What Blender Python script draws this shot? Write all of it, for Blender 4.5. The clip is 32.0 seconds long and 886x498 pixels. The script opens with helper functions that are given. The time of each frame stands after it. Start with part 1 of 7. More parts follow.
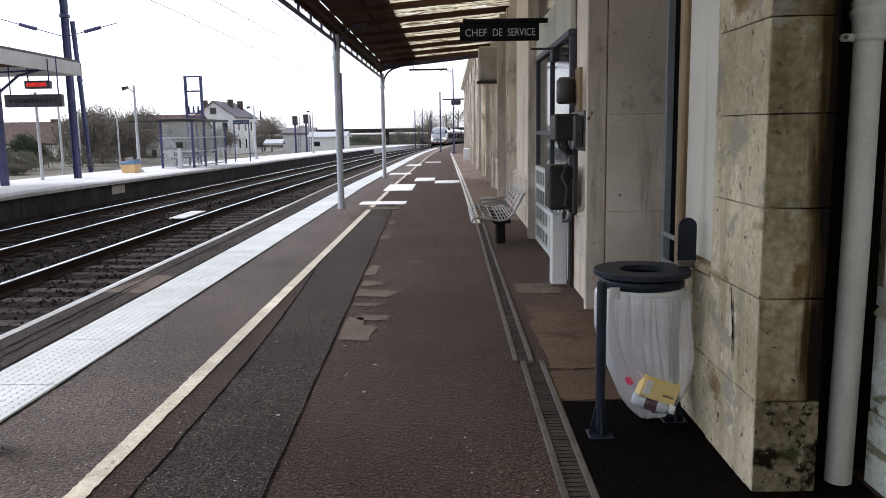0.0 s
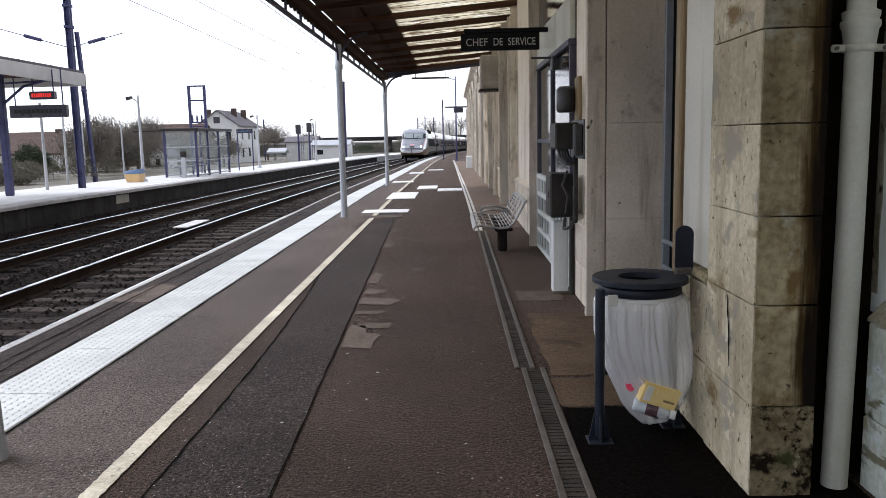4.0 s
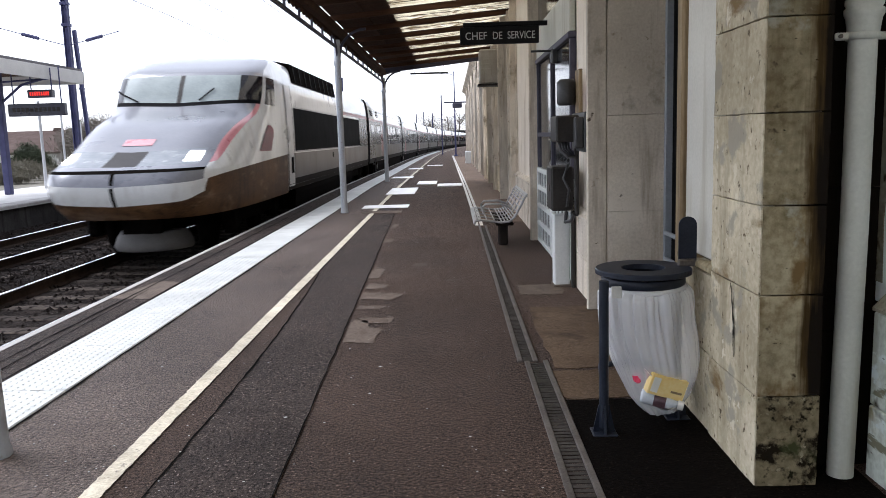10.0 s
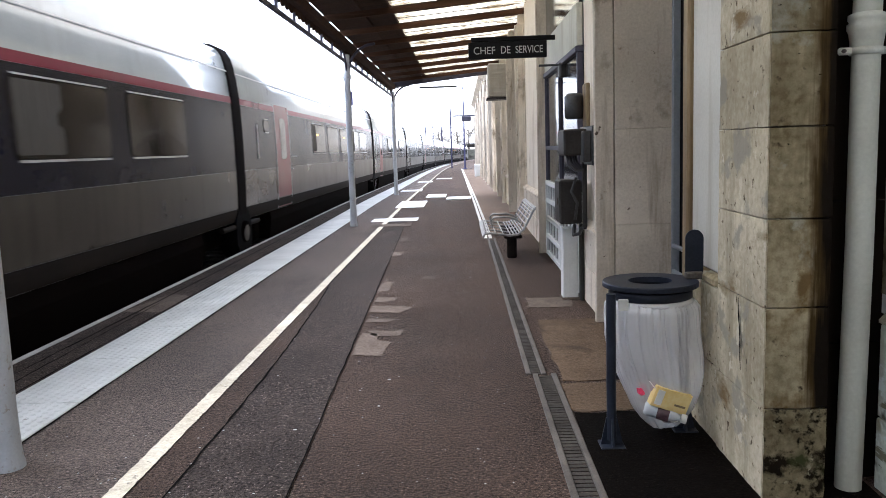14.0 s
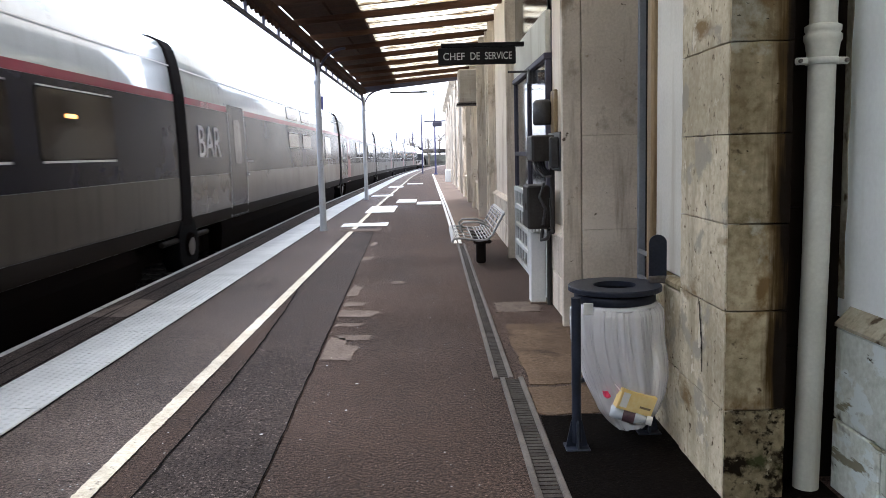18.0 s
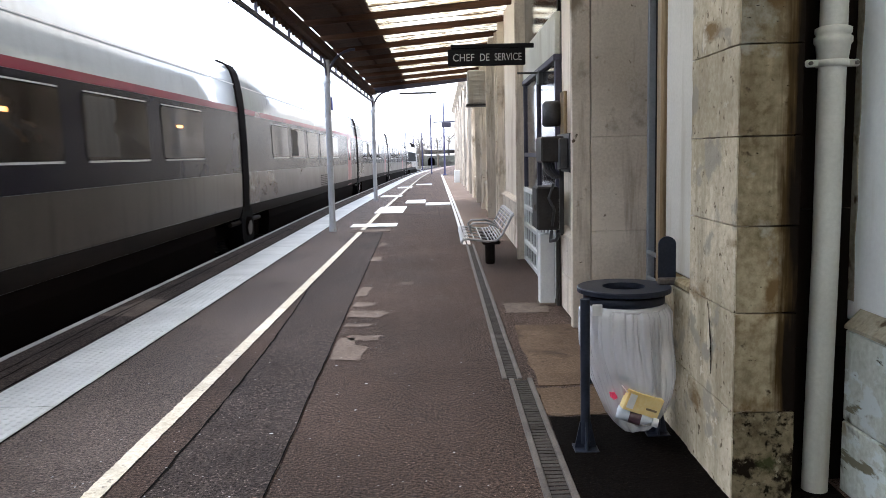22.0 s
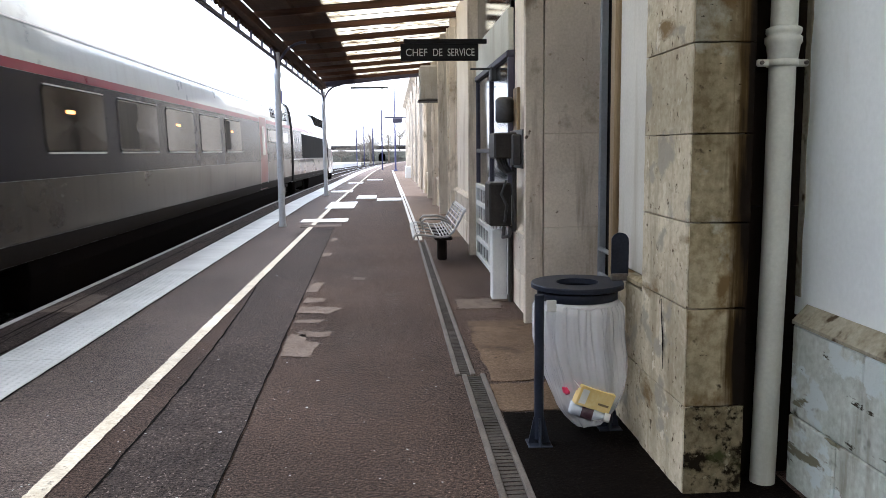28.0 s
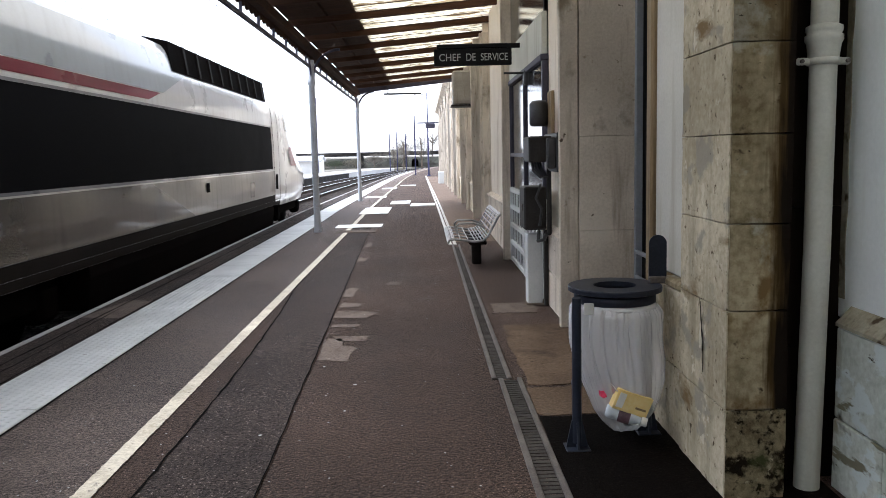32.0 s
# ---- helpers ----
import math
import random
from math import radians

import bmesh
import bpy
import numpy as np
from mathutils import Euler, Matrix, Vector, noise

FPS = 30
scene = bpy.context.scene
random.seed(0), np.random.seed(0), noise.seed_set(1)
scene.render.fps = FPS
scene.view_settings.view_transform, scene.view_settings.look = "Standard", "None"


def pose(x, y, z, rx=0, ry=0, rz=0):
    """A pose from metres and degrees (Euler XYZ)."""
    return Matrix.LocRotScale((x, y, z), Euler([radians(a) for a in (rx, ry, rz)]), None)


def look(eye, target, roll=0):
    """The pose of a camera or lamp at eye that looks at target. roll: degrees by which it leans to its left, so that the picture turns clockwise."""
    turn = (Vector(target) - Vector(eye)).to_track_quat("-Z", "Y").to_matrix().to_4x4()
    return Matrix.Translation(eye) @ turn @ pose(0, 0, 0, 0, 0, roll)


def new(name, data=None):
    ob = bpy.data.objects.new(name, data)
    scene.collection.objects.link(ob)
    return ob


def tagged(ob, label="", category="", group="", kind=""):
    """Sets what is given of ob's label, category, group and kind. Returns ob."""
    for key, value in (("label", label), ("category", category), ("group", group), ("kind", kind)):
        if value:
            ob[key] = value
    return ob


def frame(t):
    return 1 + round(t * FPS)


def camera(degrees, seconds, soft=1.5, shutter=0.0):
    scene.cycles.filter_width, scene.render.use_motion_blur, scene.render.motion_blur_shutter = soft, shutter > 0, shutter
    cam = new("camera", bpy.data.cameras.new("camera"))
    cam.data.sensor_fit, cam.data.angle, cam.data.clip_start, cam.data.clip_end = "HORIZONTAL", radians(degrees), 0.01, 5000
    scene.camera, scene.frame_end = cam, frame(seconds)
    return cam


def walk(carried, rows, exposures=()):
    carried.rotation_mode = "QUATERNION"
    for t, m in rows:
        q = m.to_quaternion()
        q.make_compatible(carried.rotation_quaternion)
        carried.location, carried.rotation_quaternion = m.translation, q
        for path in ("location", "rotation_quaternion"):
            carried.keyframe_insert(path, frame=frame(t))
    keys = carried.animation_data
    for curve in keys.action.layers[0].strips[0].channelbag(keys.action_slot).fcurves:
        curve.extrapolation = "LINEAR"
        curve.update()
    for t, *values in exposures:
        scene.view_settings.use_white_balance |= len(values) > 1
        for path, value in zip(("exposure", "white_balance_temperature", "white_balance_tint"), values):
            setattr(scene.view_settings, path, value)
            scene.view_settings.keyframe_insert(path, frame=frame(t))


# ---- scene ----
SKY, SUN, SOFT = 0.17, 2.0, 0.8
EXPOSURES = [(0, 0.48, 6000, 14), (8, 0.52, 6000, 14), (10, 0.86, 5950, 14), (11, 1.5, 5800, 14), (13, 1.94, 5700, 14), (30, 1.98, 5700, 13), (31, 1.74, 5750, 13), (32, 1.56, 5800, 13)]
cam = camera(58.4, 32.0, soft=SOFT, shutter=0.3)
PATH = [
    (0, (0.102, 0.475, 1.417), (0.08, 2.453, 1.122), -0.9),
    (0.5, (0.102, 0.435, 1.427), (0.079, 2.414, 1.143), -1.2),
    (1, (0.102, 0.421, 1.43), (0.058, 2.4, 1.141), -1.1),
    (1.5, (0.11, 0.418, 1.429), (0.069, 2.397, 1.14), -1.1),
    (2, (0.113, 0.418, 1.431), (0.08, 2.396, 1.138), -1.1),
    (2.5, (0.116, 0.43, 1.431), (0.088, 2.409, 1.141), -1.1),
    (4.5, (0.118, 0.42, 1.431), (0.086, 2.401, 1.156), -1.3),
    (5, (0.118, 0.425, 1.427), (0.087, 2.406, 1.151), -1.4),
    (5.5, (0.113, 0.414, 1.427), (0.094, 2.398, 1.181), -1.3),
    (6, (0.108, 0.425, 1.423), (0.069, 2.407, 1.161), -1.3),
    (6.5, (0.107, 0.436, 1.414), (0.078, 2.417, 1.14), -1.2),
    (7, (0.104, 0.441, 1.414), (0.086, 2.423, 1.143), -1.4),
    (7.5, (0.1, 0.439, 1.412), (0.083, 2.42, 1.137), -1.3),
    (8, (0.101, 0.44, 1.416), (0.08, 2.421, 1.14), -1.5),
    (8.5, (0.099, 0.442, 1.414), (0.082, 2.424, 1.143), -1.3),
    (9, (0.103, 0.439, 1.417), (0.088, 2.421, 1.148), -1.4),
    (9.5, (0.106, 0.438, 1.418), (0.083, 2.417, 1.131), -1.8),
    (10, (0.103, 0.43, 1.417), (0.073, 2.409, 1.13), -1.7),
    (10.5, (0.11, 0.431, 1.424), (0.082, 2.412, 1.145), -1.8),
    (11, (0.11, 0.424, 1.421), (0.091, 2.406, 1.155), -1.9),
    (11.5, (0.11, 0.418, 1.424), (0.101, 2.4, 1.158), -2.0),
    (12, (0.109, 0.42, 1.422), (0.086, 2.401, 1.15), -1.9),
    (12.5, (0.111, 0.416, 1.424), (0.061, 2.397, 1.157), -1.9),
    (13, (0.11, 0.413, 1.423), (0.044, 2.394, 1.157), -1.9),
    (13.5, (0.11, 0.406, 1.425), (0.05, 2.387, 1.16), -1.9),
    (14, (0.111, 0.396, 1.424), (0.058, 2.379, 1.17), -1.9),
    (14.5, (0.113, 0.385, 1.425), (0.071, 2.368, 1.168), -1.4),
    (15, (0.116, 0.389, 1.424), (0.1, 2.373, 1.175), -1.3),
    (15.5, (0.122, 0.392, 1.419), (0.116, 2.377, 1.172), -1.5),
    (17.5, (0.129, 0.372, 1.424), (0.147, 2.357, 1.177), -1.7),
    (18, (0.128, 0.374, 1.421), (0.149, 2.359, 1.178), -1.5),
    (18.5, (0.124, 0.374, 1.423), (0.15, 2.359, 1.18), -1.3),
    (19, (0.125, 0.374, 1.422), (0.144, 2.359, 1.175), -1.3),
    (19.5, (0.122, 0.368, 1.422), (0.13, 2.354, 1.183), -1.1),
    (20, (0.124, 0.357, 1.423), (0.138, 2.343, 1.189), -1.3),
    (20.5, (0.123, 0.35, 1.426), (0.133, 2.338, 1.207), -1.6),
    (21, (0.127, 0.35, 1.427), (0.126, 2.338, 1.206), -1.7),
    (21.5, (0.125, 0.354, 1.426), (0.116, 2.34, 1.188), -1.5),
    (22, (0.124, 0.358, 1.425), (0.123, 2.344, 1.184), -1.4),
    (22.5, (0.127, 0.349, 1.423), (0.127, 2.334, 1.179), -1.3),
    (23, (0.131, 0.347, 1.429), (0.116, 2.333, 1.191), -2.4),
    (23.5, (0.129, 0.36, 1.427), (0.104, 2.346, 1.191), -1.6),
    (24, (0.127, 0.374, 1.426), (0.114, 2.357, 1.166), -1.8),
    (24.5, (0.117, 0.384, 1.422), (0.116, 2.367, 1.162), -1.6),
    (25, (0.115, 0.387, 1.425), (0.15, 2.372, 1.187), -1.9),
    (25.5, (0.108, 0.375, 1.427), (0.16, 2.363, 1.214), -1.5),
    (27.5, (0.106, 0.393, 1.415), (0.211, 2.375, 1.166), -0.8),
    (28, (0.105, 0.392, 1.417), (0.229, 2.372, 1.164), -0.7),
    (28.5, (0.12, 0.417, 1.41), (0.252, 2.397, 1.159), -1.2),
    (29, (0.108, 0.38, 1.418), (0.247, 2.359, 1.163), -0.9),
    (29.5, (0.11, 0.384, 1.412), (0.264, 2.361, 1.15), -0.8),
    (30, (0.105, 0.374, 1.421), (0.25, 2.352, 1.169), -1.1),
    (30.5, (0.098, 0.355, 1.421), (0.237, 2.335, 1.17), -1.2),
    (31, (0.101, 0.363, 1.424), (0.204, 2.345, 1.172), -1.0),
    (31.5, (0.101, 0.364, 1.424), (0.142, 2.349, 1.184), -1.4),
    (32, (0.091, 0.382, 1.413), (0.131, 2.367, 1.174), -1.4),
]
walk(cam, [(t, look(eye, target, roll)) for t, eye, target, roll in PATH], EXPOSURES)

# ---- sky and sun: a bright overcast afternoon ----
world = bpy.data.worlds.new("overcast_sky")
scene.world = world
world.use_nodes = True
wt = world.node_tree
wt.nodes.clear()
sky = wt.nodes.new("ShaderNodeTexSky")
sky.sky_type, sky.sun_disc = "NISHITA", False
sky.sun_elevation, sky.sun_rotation = radians(53), radians(-76)
sky.air_density, sky.dust_density, sky.ozone_density = 1.0, 0.6, 1.0
pale = wt.nodes.new("ShaderNodeHueSaturation")
pale.inputs["Saturation"].default_value = 0.16
back = wt.nodes.new("ShaderNodeBackground")
back.inputs["Strength"].default_value = SKY
out = wt.nodes.new("ShaderNodeOutputWorld")
wt.links.new(sky.outputs["Color"], pale.inputs["Color"])
wt.links.new(pale.outputs["Color"], back.inputs["Color"])
wt.links.new(back.outputs["Background"], out.inputs["Surface"])
sun = new("sun", bpy.data.lights.new("sun", "SUN"))
sun.data.energy, sun.data.angle, sun.data.color = SUN, radians(35), (1.0, 0.98, 0.95)
sun.matrix_world = look((-16, 4, 21.9), (0, 0, 0))


# ---- materials ----
def mat(name, a, b, scale=2.0, fine=60.0, rough=0.7, bump=0.2, metal=0.0, streak=None, spots=None, stretch=(1, 1, 1),
        vary=0.0, clear=0.0, depth=0.01, amount=0.5, spec=0.5, spot_scale=0.0, spot_from=0.6, tone=0.0, layers=(), streak_from=0.52, dust=0.0):
    """Two colours mixed by a coarse and a fine noise; streak: a colour that runs down in stains; spots: a colour in small pits.
    layers: further blotches, each (colour, scale, from, width, stretch); dust: a dusty bloom."""
    m = bpy.data.materials.new(name)
    m.use_nodes = True
    t = m.node_tree
    n, l = t.nodes, t.links
    p = n["Principled BSDF"]
    p.inputs["Roughness"].default_value, p.inputs["Metallic"].default_value = rough, metal
    p.inputs["Coat Weight"].default_value = clear
    p.inputs["Specular IOR Level"].default_value = spec
    p.inputs["Coat Roughness"].default_value = 0.08
    p.inputs["Sheen Weight"].default_value, p.inputs["Sheen Roughness"].default_value = dust, 0.22
    p.inputs["Sheen Tint"].default_value = (1.0, 0.72, 0.58, 1)
    tc = n.new("ShaderNodeTexCoord")
    mp = n.new("ShaderNodeMapping")
    mp.inputs["Scale"].default_value = stretch
    l.new(tc.outputs["Object"], mp.inputs["Vector"])

    def noise_of(s, detail, vec=mp):
        t_ = n.new("ShaderNodeTexNoise")
        t_.inputs["Scale"].default_value, t_.inputs["Detail"].default_value = s, detail
        t_.inputs["Roughness"].default_value = 0.6
        l.new(vec.outputs[0], t_.inputs["Vector"])
        return t_

    def ramp(src, lo, hi):
        r = n.new("ShaderNodeMapRange")
        r.inputs["From Min"].default_value, r.inputs["From Max"].default_value = lo, hi
        l.new(src, r.inputs["Value"])
        return r.outputs["Result"]

    def mix(fac, c0, c1, mode="MIX"):
        x = n.new("ShaderNodeMix")
        x.data_type, x.blend_type = "RGBA", mode
        for socket, value in ((x.inputs["Factor"], fac), (x.inputs["A"], c0), (x.inputs["B"], c1)):
            if isinstance(value, (tuple, list)):
                socket.default_value = (*value, 1)
            elif isinstance(value, float):
                socket.default_value = value
            else:
                l.new(value, socket)
        return x.outputs["Result"]

    coarse, small = noise_of(scale, 6), noise_of(fine, 4)
    add = n.new("ShaderNodeMath")
    add.operation = "MULTIPLY_ADD"
    l.new(small.outputs["Fac"], add.inputs[0])
    add.inputs[1].default_value = amount
    l.new(coarse.outputs["Fac"], add.inputs[2])
    col = mix(ramp(add.outputs[0], 0.36 + amount * 0.43, 0.64 + amount * 0.57), a, b)
    if streak:
        ms = n.new("ShaderNodeMapping")
        ms.inputs["Scale"].default_value = (7, 7, 0.7)
        l.new(tc.outputs["Object"], ms.inputs["Vector"])
        col = mix(ramp(noise_of(1.0, 5, ms).outputs["Fac"], streak_from, streak_from + 0.2), col, streak)
    if spots:
        v = noise_of(spot_scale or fine * 0.45, 3)
        col = mix(ramp(v.outputs["Fac"], spot_from, spot_from + 0.1), col, spots)
    for colour, size, start, width, pull in layers:
        ml = n.new("ShaderNodeMapping")
        ml.inputs["Scale"].default_value, ml.inputs["Location"].default_value = pull, (size * 0.37, size * 0.11, size * 0.73)
        l.new(tc.outputs["Object"], ml.inputs["Vector"])
        col = mix(ramp(noise_of(size, 6, ml).outputs["Fac"], start, start + width), col, colour)
    if tone:
        big = n.new("ShaderNodeTexNoise")
        big.inputs["Scale"].default_value, big.inputs["Detail"].default_value = 0.8, 4
        l.new(tc.outputs["Object"], big.inputs["Vector"])
        ht = n.new("ShaderNodeHueSaturation")
        l.new(ramp(big.outputs["Fac"], 0.3, 0.7), ht.inputs["Value"])
        rt = ht.inputs["Value"].links[0].from_node
        rt.inputs["To Min"].default_value, rt.inputs["To Max"].default_value = 1 - tone, 1 + tone
        l.new(col, ht.inputs["Color"])
        col = ht.outputs["Color"]
    if vary:
        oi = n.new("ShaderNodeObjectInfo")
        hs = n.new("ShaderNodeHueSaturation")
        l.new(ramp(oi.outputs["Random"], 0.0, 1.0), hs.inputs["Value"])
        r = hs.inputs["Value"].links[0].from_node
        r.inputs["To Min"].default_value, r.inputs["To Max"].default_value = 1 - vary, 1 + vary
        l.new(col, hs.inputs["Color"])
        col = hs.outputs["Color"]
    l.new(col, p.inputs["Base Color"])
    if bump:
        bp = n.new("ShaderNodeBump")
        bp.inputs["Strength"].default_value, bp.inputs["Distance"].default_value = bump, depth
        l.new(add.outputs[0], bp.inputs["Height"])
        l.new(bp.outputs["Normal"], p.inputs["Normal"])
    rr = n.new("ShaderNodeMapRange")
    rr.inputs["To Min"].default_value, rr.inputs["To Max"].default_value = max(rough - 0.12, 0.02), min(rough + 0.12, 1)
    l.new(coarse.outputs["Fac"], rr.inputs["Value"])
    l.new(rr.outputs["Result"], p.inputs["Roughness"])
    return m


def glow(name, colour, strength):
    m = mat(name, colour, colour, rough=0.4, bump=0)
    p = m.node_tree.nodes["Principled BSDF"]
    p.inputs["Emission Color"].default_value, p.inputs["Emission Strength"].default_value = (*colour, 1), strength
    return m


ASPHALT = mat("brown_asphalt", (0.005, 0.0032, 0.0025), (0.06, 0.039, 0.0295), 0.9, 58, 0.75, 0.5, spots=(0.3, 0.215, 0.165), depth=0.014, amount=3.2, spec=0.12, spot_scale=75, spot_from=0.6, tone=0.4, layers=[((0.11, 0.078, 0.06), 44, 0.64, 0.05, (1, 1, 1))], dust=0.19)
ASPHALT_DARK = mat("charcoal_asphalt", (0.0042, 0.0031, 0.0027), (0.06, 0.046, 0.04), 0.9, 58, 0.75, 0.7, spots=(0.32, 0.26, 0.225), depth=0.014, amount=3.2, spec=0.12, spot_scale=75, spot_from=0.61, tone=0.35, layers=[((0.13, 0.105, 0.09), 44, 0.65, 0.05, (1, 1, 1))], dust=0.07)
ASPHALT_GREY = mat("grey_asphalt", (0.0085, 0.0062, 0.0053), (0.098, 0.078, 0.067), 0.9, 58, 0.65, 0.5, spots=(0.34, 0.265, 0.22), depth=0.014, amount=3.2, spec=0.2, spot_scale=75, spot_from=0.6, tone=0.4, layers=[((0.02, 0.014, 0.011), 1.4, 0.57, 0.16, (1, 0.4, 1)), ((0.14, 0.11, 0.092), 40, 0.65, 0.05, (1, 1, 1))], dust=0.32)
ASPHALT_TAN = mat("tan_asphalt", (0.075, 0.055, 0.042), (0.19, 0.142, 0.11), 0.9, 58, 0.75, 0.5, spots=(0.3, 0.235, 0.19), amount=2.0, spec=0.12, spot_scale=60, spot_from=0.62, tone=0.3, dust=0.22)
CHANNEL = mat("pale_channel_cover", (0.5, 0.47, 0.44), (0.7, 0.67, 0.63), 3, 70, 0.5, 0.2, spots=(0.3, 0.26, 0.22), spec=0.4)
# Near-black asphalt: deep shade at the wall foot is put into its colour.
SHADE_BLACKTOP = mat("shade_black_asphalt", (0.0008, 0.0006, 0.0005), (0.0058, 0.0042, 0.0033), 0.9, 70, 0.85, 0.4, spots=(0.028, 0.021, 0.017), depth=0.01, amount=2.4, spec=0.03, spot_scale=90, spot_from=0.61, tone=0.3)
CEMENT = mat("worn_cement_patch", (0.085, 0.064, 0.051), (0.175, 0.14, 0.115), 6.0, 90, 0.8, 0.3, spots=(0.04, 0.028, 0.022), amount=1.8, spec=0.1)
EARTHY = mat("sandy_asphalt", (0.075, 0.05, 0.031), (0.16, 0.112, 0.074), 1.6, 70, 0.8, 0.5, spots=(0.05, 0.034, 0.022), amount=1.0, spec=0.1, layers=[((0.06, 0.042, 0.03), 2.4, 0.54, 0.1, (1, 1, 1))], dust=0.1)
SLAB = mat("white_paint_slab", (0.7, 0.69, 0.66), (0.86, 0.86, 0.84), 3.0, 80, 0.35, 0.15)
TACTILE = mat("tactile_white", (0.5, 0.51, 0.49), (0.66, 0.67, 0.65), 2.2, 90, 0.5, 0.15, vary=0.06, spots=(0.36, 0.35, 0.32), spot_scale=30, spot_from=0.64)
LINE = mat("worn_line_paint", (0.4, 0.345, 0.245), (0.67, 0.61, 0.48), 6, 70, 0.6, 0.3, spots=(0.1, 0.08, 0.062), amount=1.1, tone=0.2, spot_scale=22, spot_from=0.63)
TAR = mat("tar_joint", (0.003, 0.0026, 0.0025), (0.007, 0.0062, 0.006), 5, 80, 0.95, 0.2, spec=0.03)
KERB = mat("pale_kerb_stone", (0.3, 0.28, 0.27), (0.5, 0.48, 0.46), 2, 90, 0.7, 0.4, vary=0.1)
GALV = mat("drain_galvanised", (0.07, 0.06, 0.054), (0.15, 0.133, 0.12), 5, 80, 0.55, 0.2, metal=0.3, spec=0.2)
GRATE = mat("grimy_grating", (0.035, 0.03, 0.027), (0.075, 0.066, 0.06), 5, 80, 0.7, 0.2, metal=0.2, spec=0.1)
STONE = mat("limestone", (0.4, 0.345, 0.235), (0.59, 0.53, 0.395), 1.6, 34, 0.85, 0.55, streak=(0.3, 0.25, 0.165), spots=(0.1, 0.074, 0.044), vary=0.07, spec=0.1, amount=0.8, spot_scale=24, spot_from=0.62, tone=0.2,
            layers=[((0.34, 0.31, 0.245), 4.2, 0.56, 0.06, (1, 1, 1.2)), ((0.62, 0.57, 0.45), 6.5, 0.62, 0.03, (1, 1, 1)), ((0.09, 0.07, 0.045), 20, 0.665, 0.03, (1.6, 1.6, 0.5)), ((0.2, 0.14, 0.07), 2.3, 0.62, 0.1, (1, 1, 2.2))])
# Real stains, with the base also darkened for the shaded front side.
STONE_DIRTY_SHADED = mat("stained_shaded_limestone", (0.14, 0.11, 0.058), (0.36, 0.305, 0.2), 2.0, 30, 0.85, 0.55, streak=(0.13, 0.1, 0.055), spots=(0.05, 0.036, 0.02), vary=0.12, spec=0.1, amount=0.7, spot_scale=16, spot_from=0.655, tone=0.2,
                  layers=[((0.3, 0.285, 0.225), 3.0, 0.55, 0.05, (1, 1, 1)), ((0.13, 0.085, 0.035), 3.6, 0.57, 0.09, (1, 1, 0.8)), ((0.025, 0.018, 0.01), 26, 0.68, 0.02, (0.6, 0.6, 1.8))])
STONE_POCKED = mat("pitted_foot_stone", (0.1, 0.078, 0.042), (0.27, 0.225, 0.14), 3.0, 30, 0.9, 0.8, spots=(0.012, 0.009, 0.005), spot_scale=21, spot_from=0.53, spec=0.08, amount=0.8, tone=0.2, depth=0.016,
                   layers=[((0.014, 0.01, 0.006), 6.0, 0.55, 0.06, (1, 1, 1)), ((0.32, 0.28, 0.19), 11, 0.62, 0.04, (1, 1, 1)), ((0.05, 0.055, 0.022), 4.0, 0.58, 0.1, (1, 1, 1))])
# brown, then black water stains run down beside the rain pipe; further right the black paints the recess's shade
st = STONE_DIRTY_SHADED.node_tree
tc_, sx_ = st.nodes.new("ShaderNodeTexCoord"), st.nodes.new("ShaderNodeSeparateXYZ")
st.links.new(tc_.outputs["Object"], sx_.inputs[0])
reach = sx_.outputs["X"]
for size, pull, amount in ((1.0, (9, 9, 2.2), 0.13), (1.0, (46, 46, 1.6), 0.1)):
    mp_, no_, ma_ = (st.nodes.new("ShaderNode" + k) for k in ("Mapping", "TexNoise", "Math"))
    mp_.inputs["Scale"].default_value = pull
    no_.inputs["Scale"].default_value, no_.inputs["Detail"].default_value = size, 5
    ma_.operation, ma_.inputs[1].default_value = "MULTIPLY_ADD", amount
    st.links.new(tc_.outputs["Object"], mp_.inputs["Vector"])
    st.links.new(mp_.outputs["Vector"], no_.inputs["Vector"])
    st.links.new(no_.outputs["Fac"], ma_.inputs[0])
    st.links.new(reach, ma_.inputs[2])
    reach = ma_.outputs[0]
for low, high, colour in ((1.53, 1.57, (0.065, 0.04, 0.014)), (1.565, 1.6, (0.01, 0.007, 0.0045))):
    mr_, mx_ = st.nodes.new("ShaderNodeMapRange"), st.nodes.new("ShaderNodeMix")
    mr_.inputs["From Min"].default_value, mr_.inputs["From Max"].default_value = low, high
    mx_.data_type = "RGBA"
    mx_.inputs["B"].default_value = (*colour, 1)
    st.links.new(reach, mr_.inputs["Value"])
    st.links.new(mr_.outputs["Result"], mx_.inputs["Factor"])
    st.links.new(st.nodes["Principled BSDF"].inputs["Base Color"].links[0].from_socket, mx_.inputs["A"])
    st.links.new(mx_.outputs["Result"], st.nodes["Principled BSDF"].inputs["Base Color"])
STONE_SMOOTH = mat("smooth_limestone", (0.51, 0.447, 0.365), (0.735, 0.665, 0.565), 1.1, 50, 0.8, 0.3, streak=(0.27, 0.215, 0.15), spots=(0.3, 0.24, 0.175), vary=0.08, spec=0.15, amount=0.5, spot_scale=9, spot_from=0.67, tone=0.16, layers=[((0.27, 0.225, 0.165), 2.6, 0.58, 0.12, (1, 1, 0.8)), ((0.13, 0.1, 0.07), 9, 0.685, 0.04, (1, 1, 1.6))])
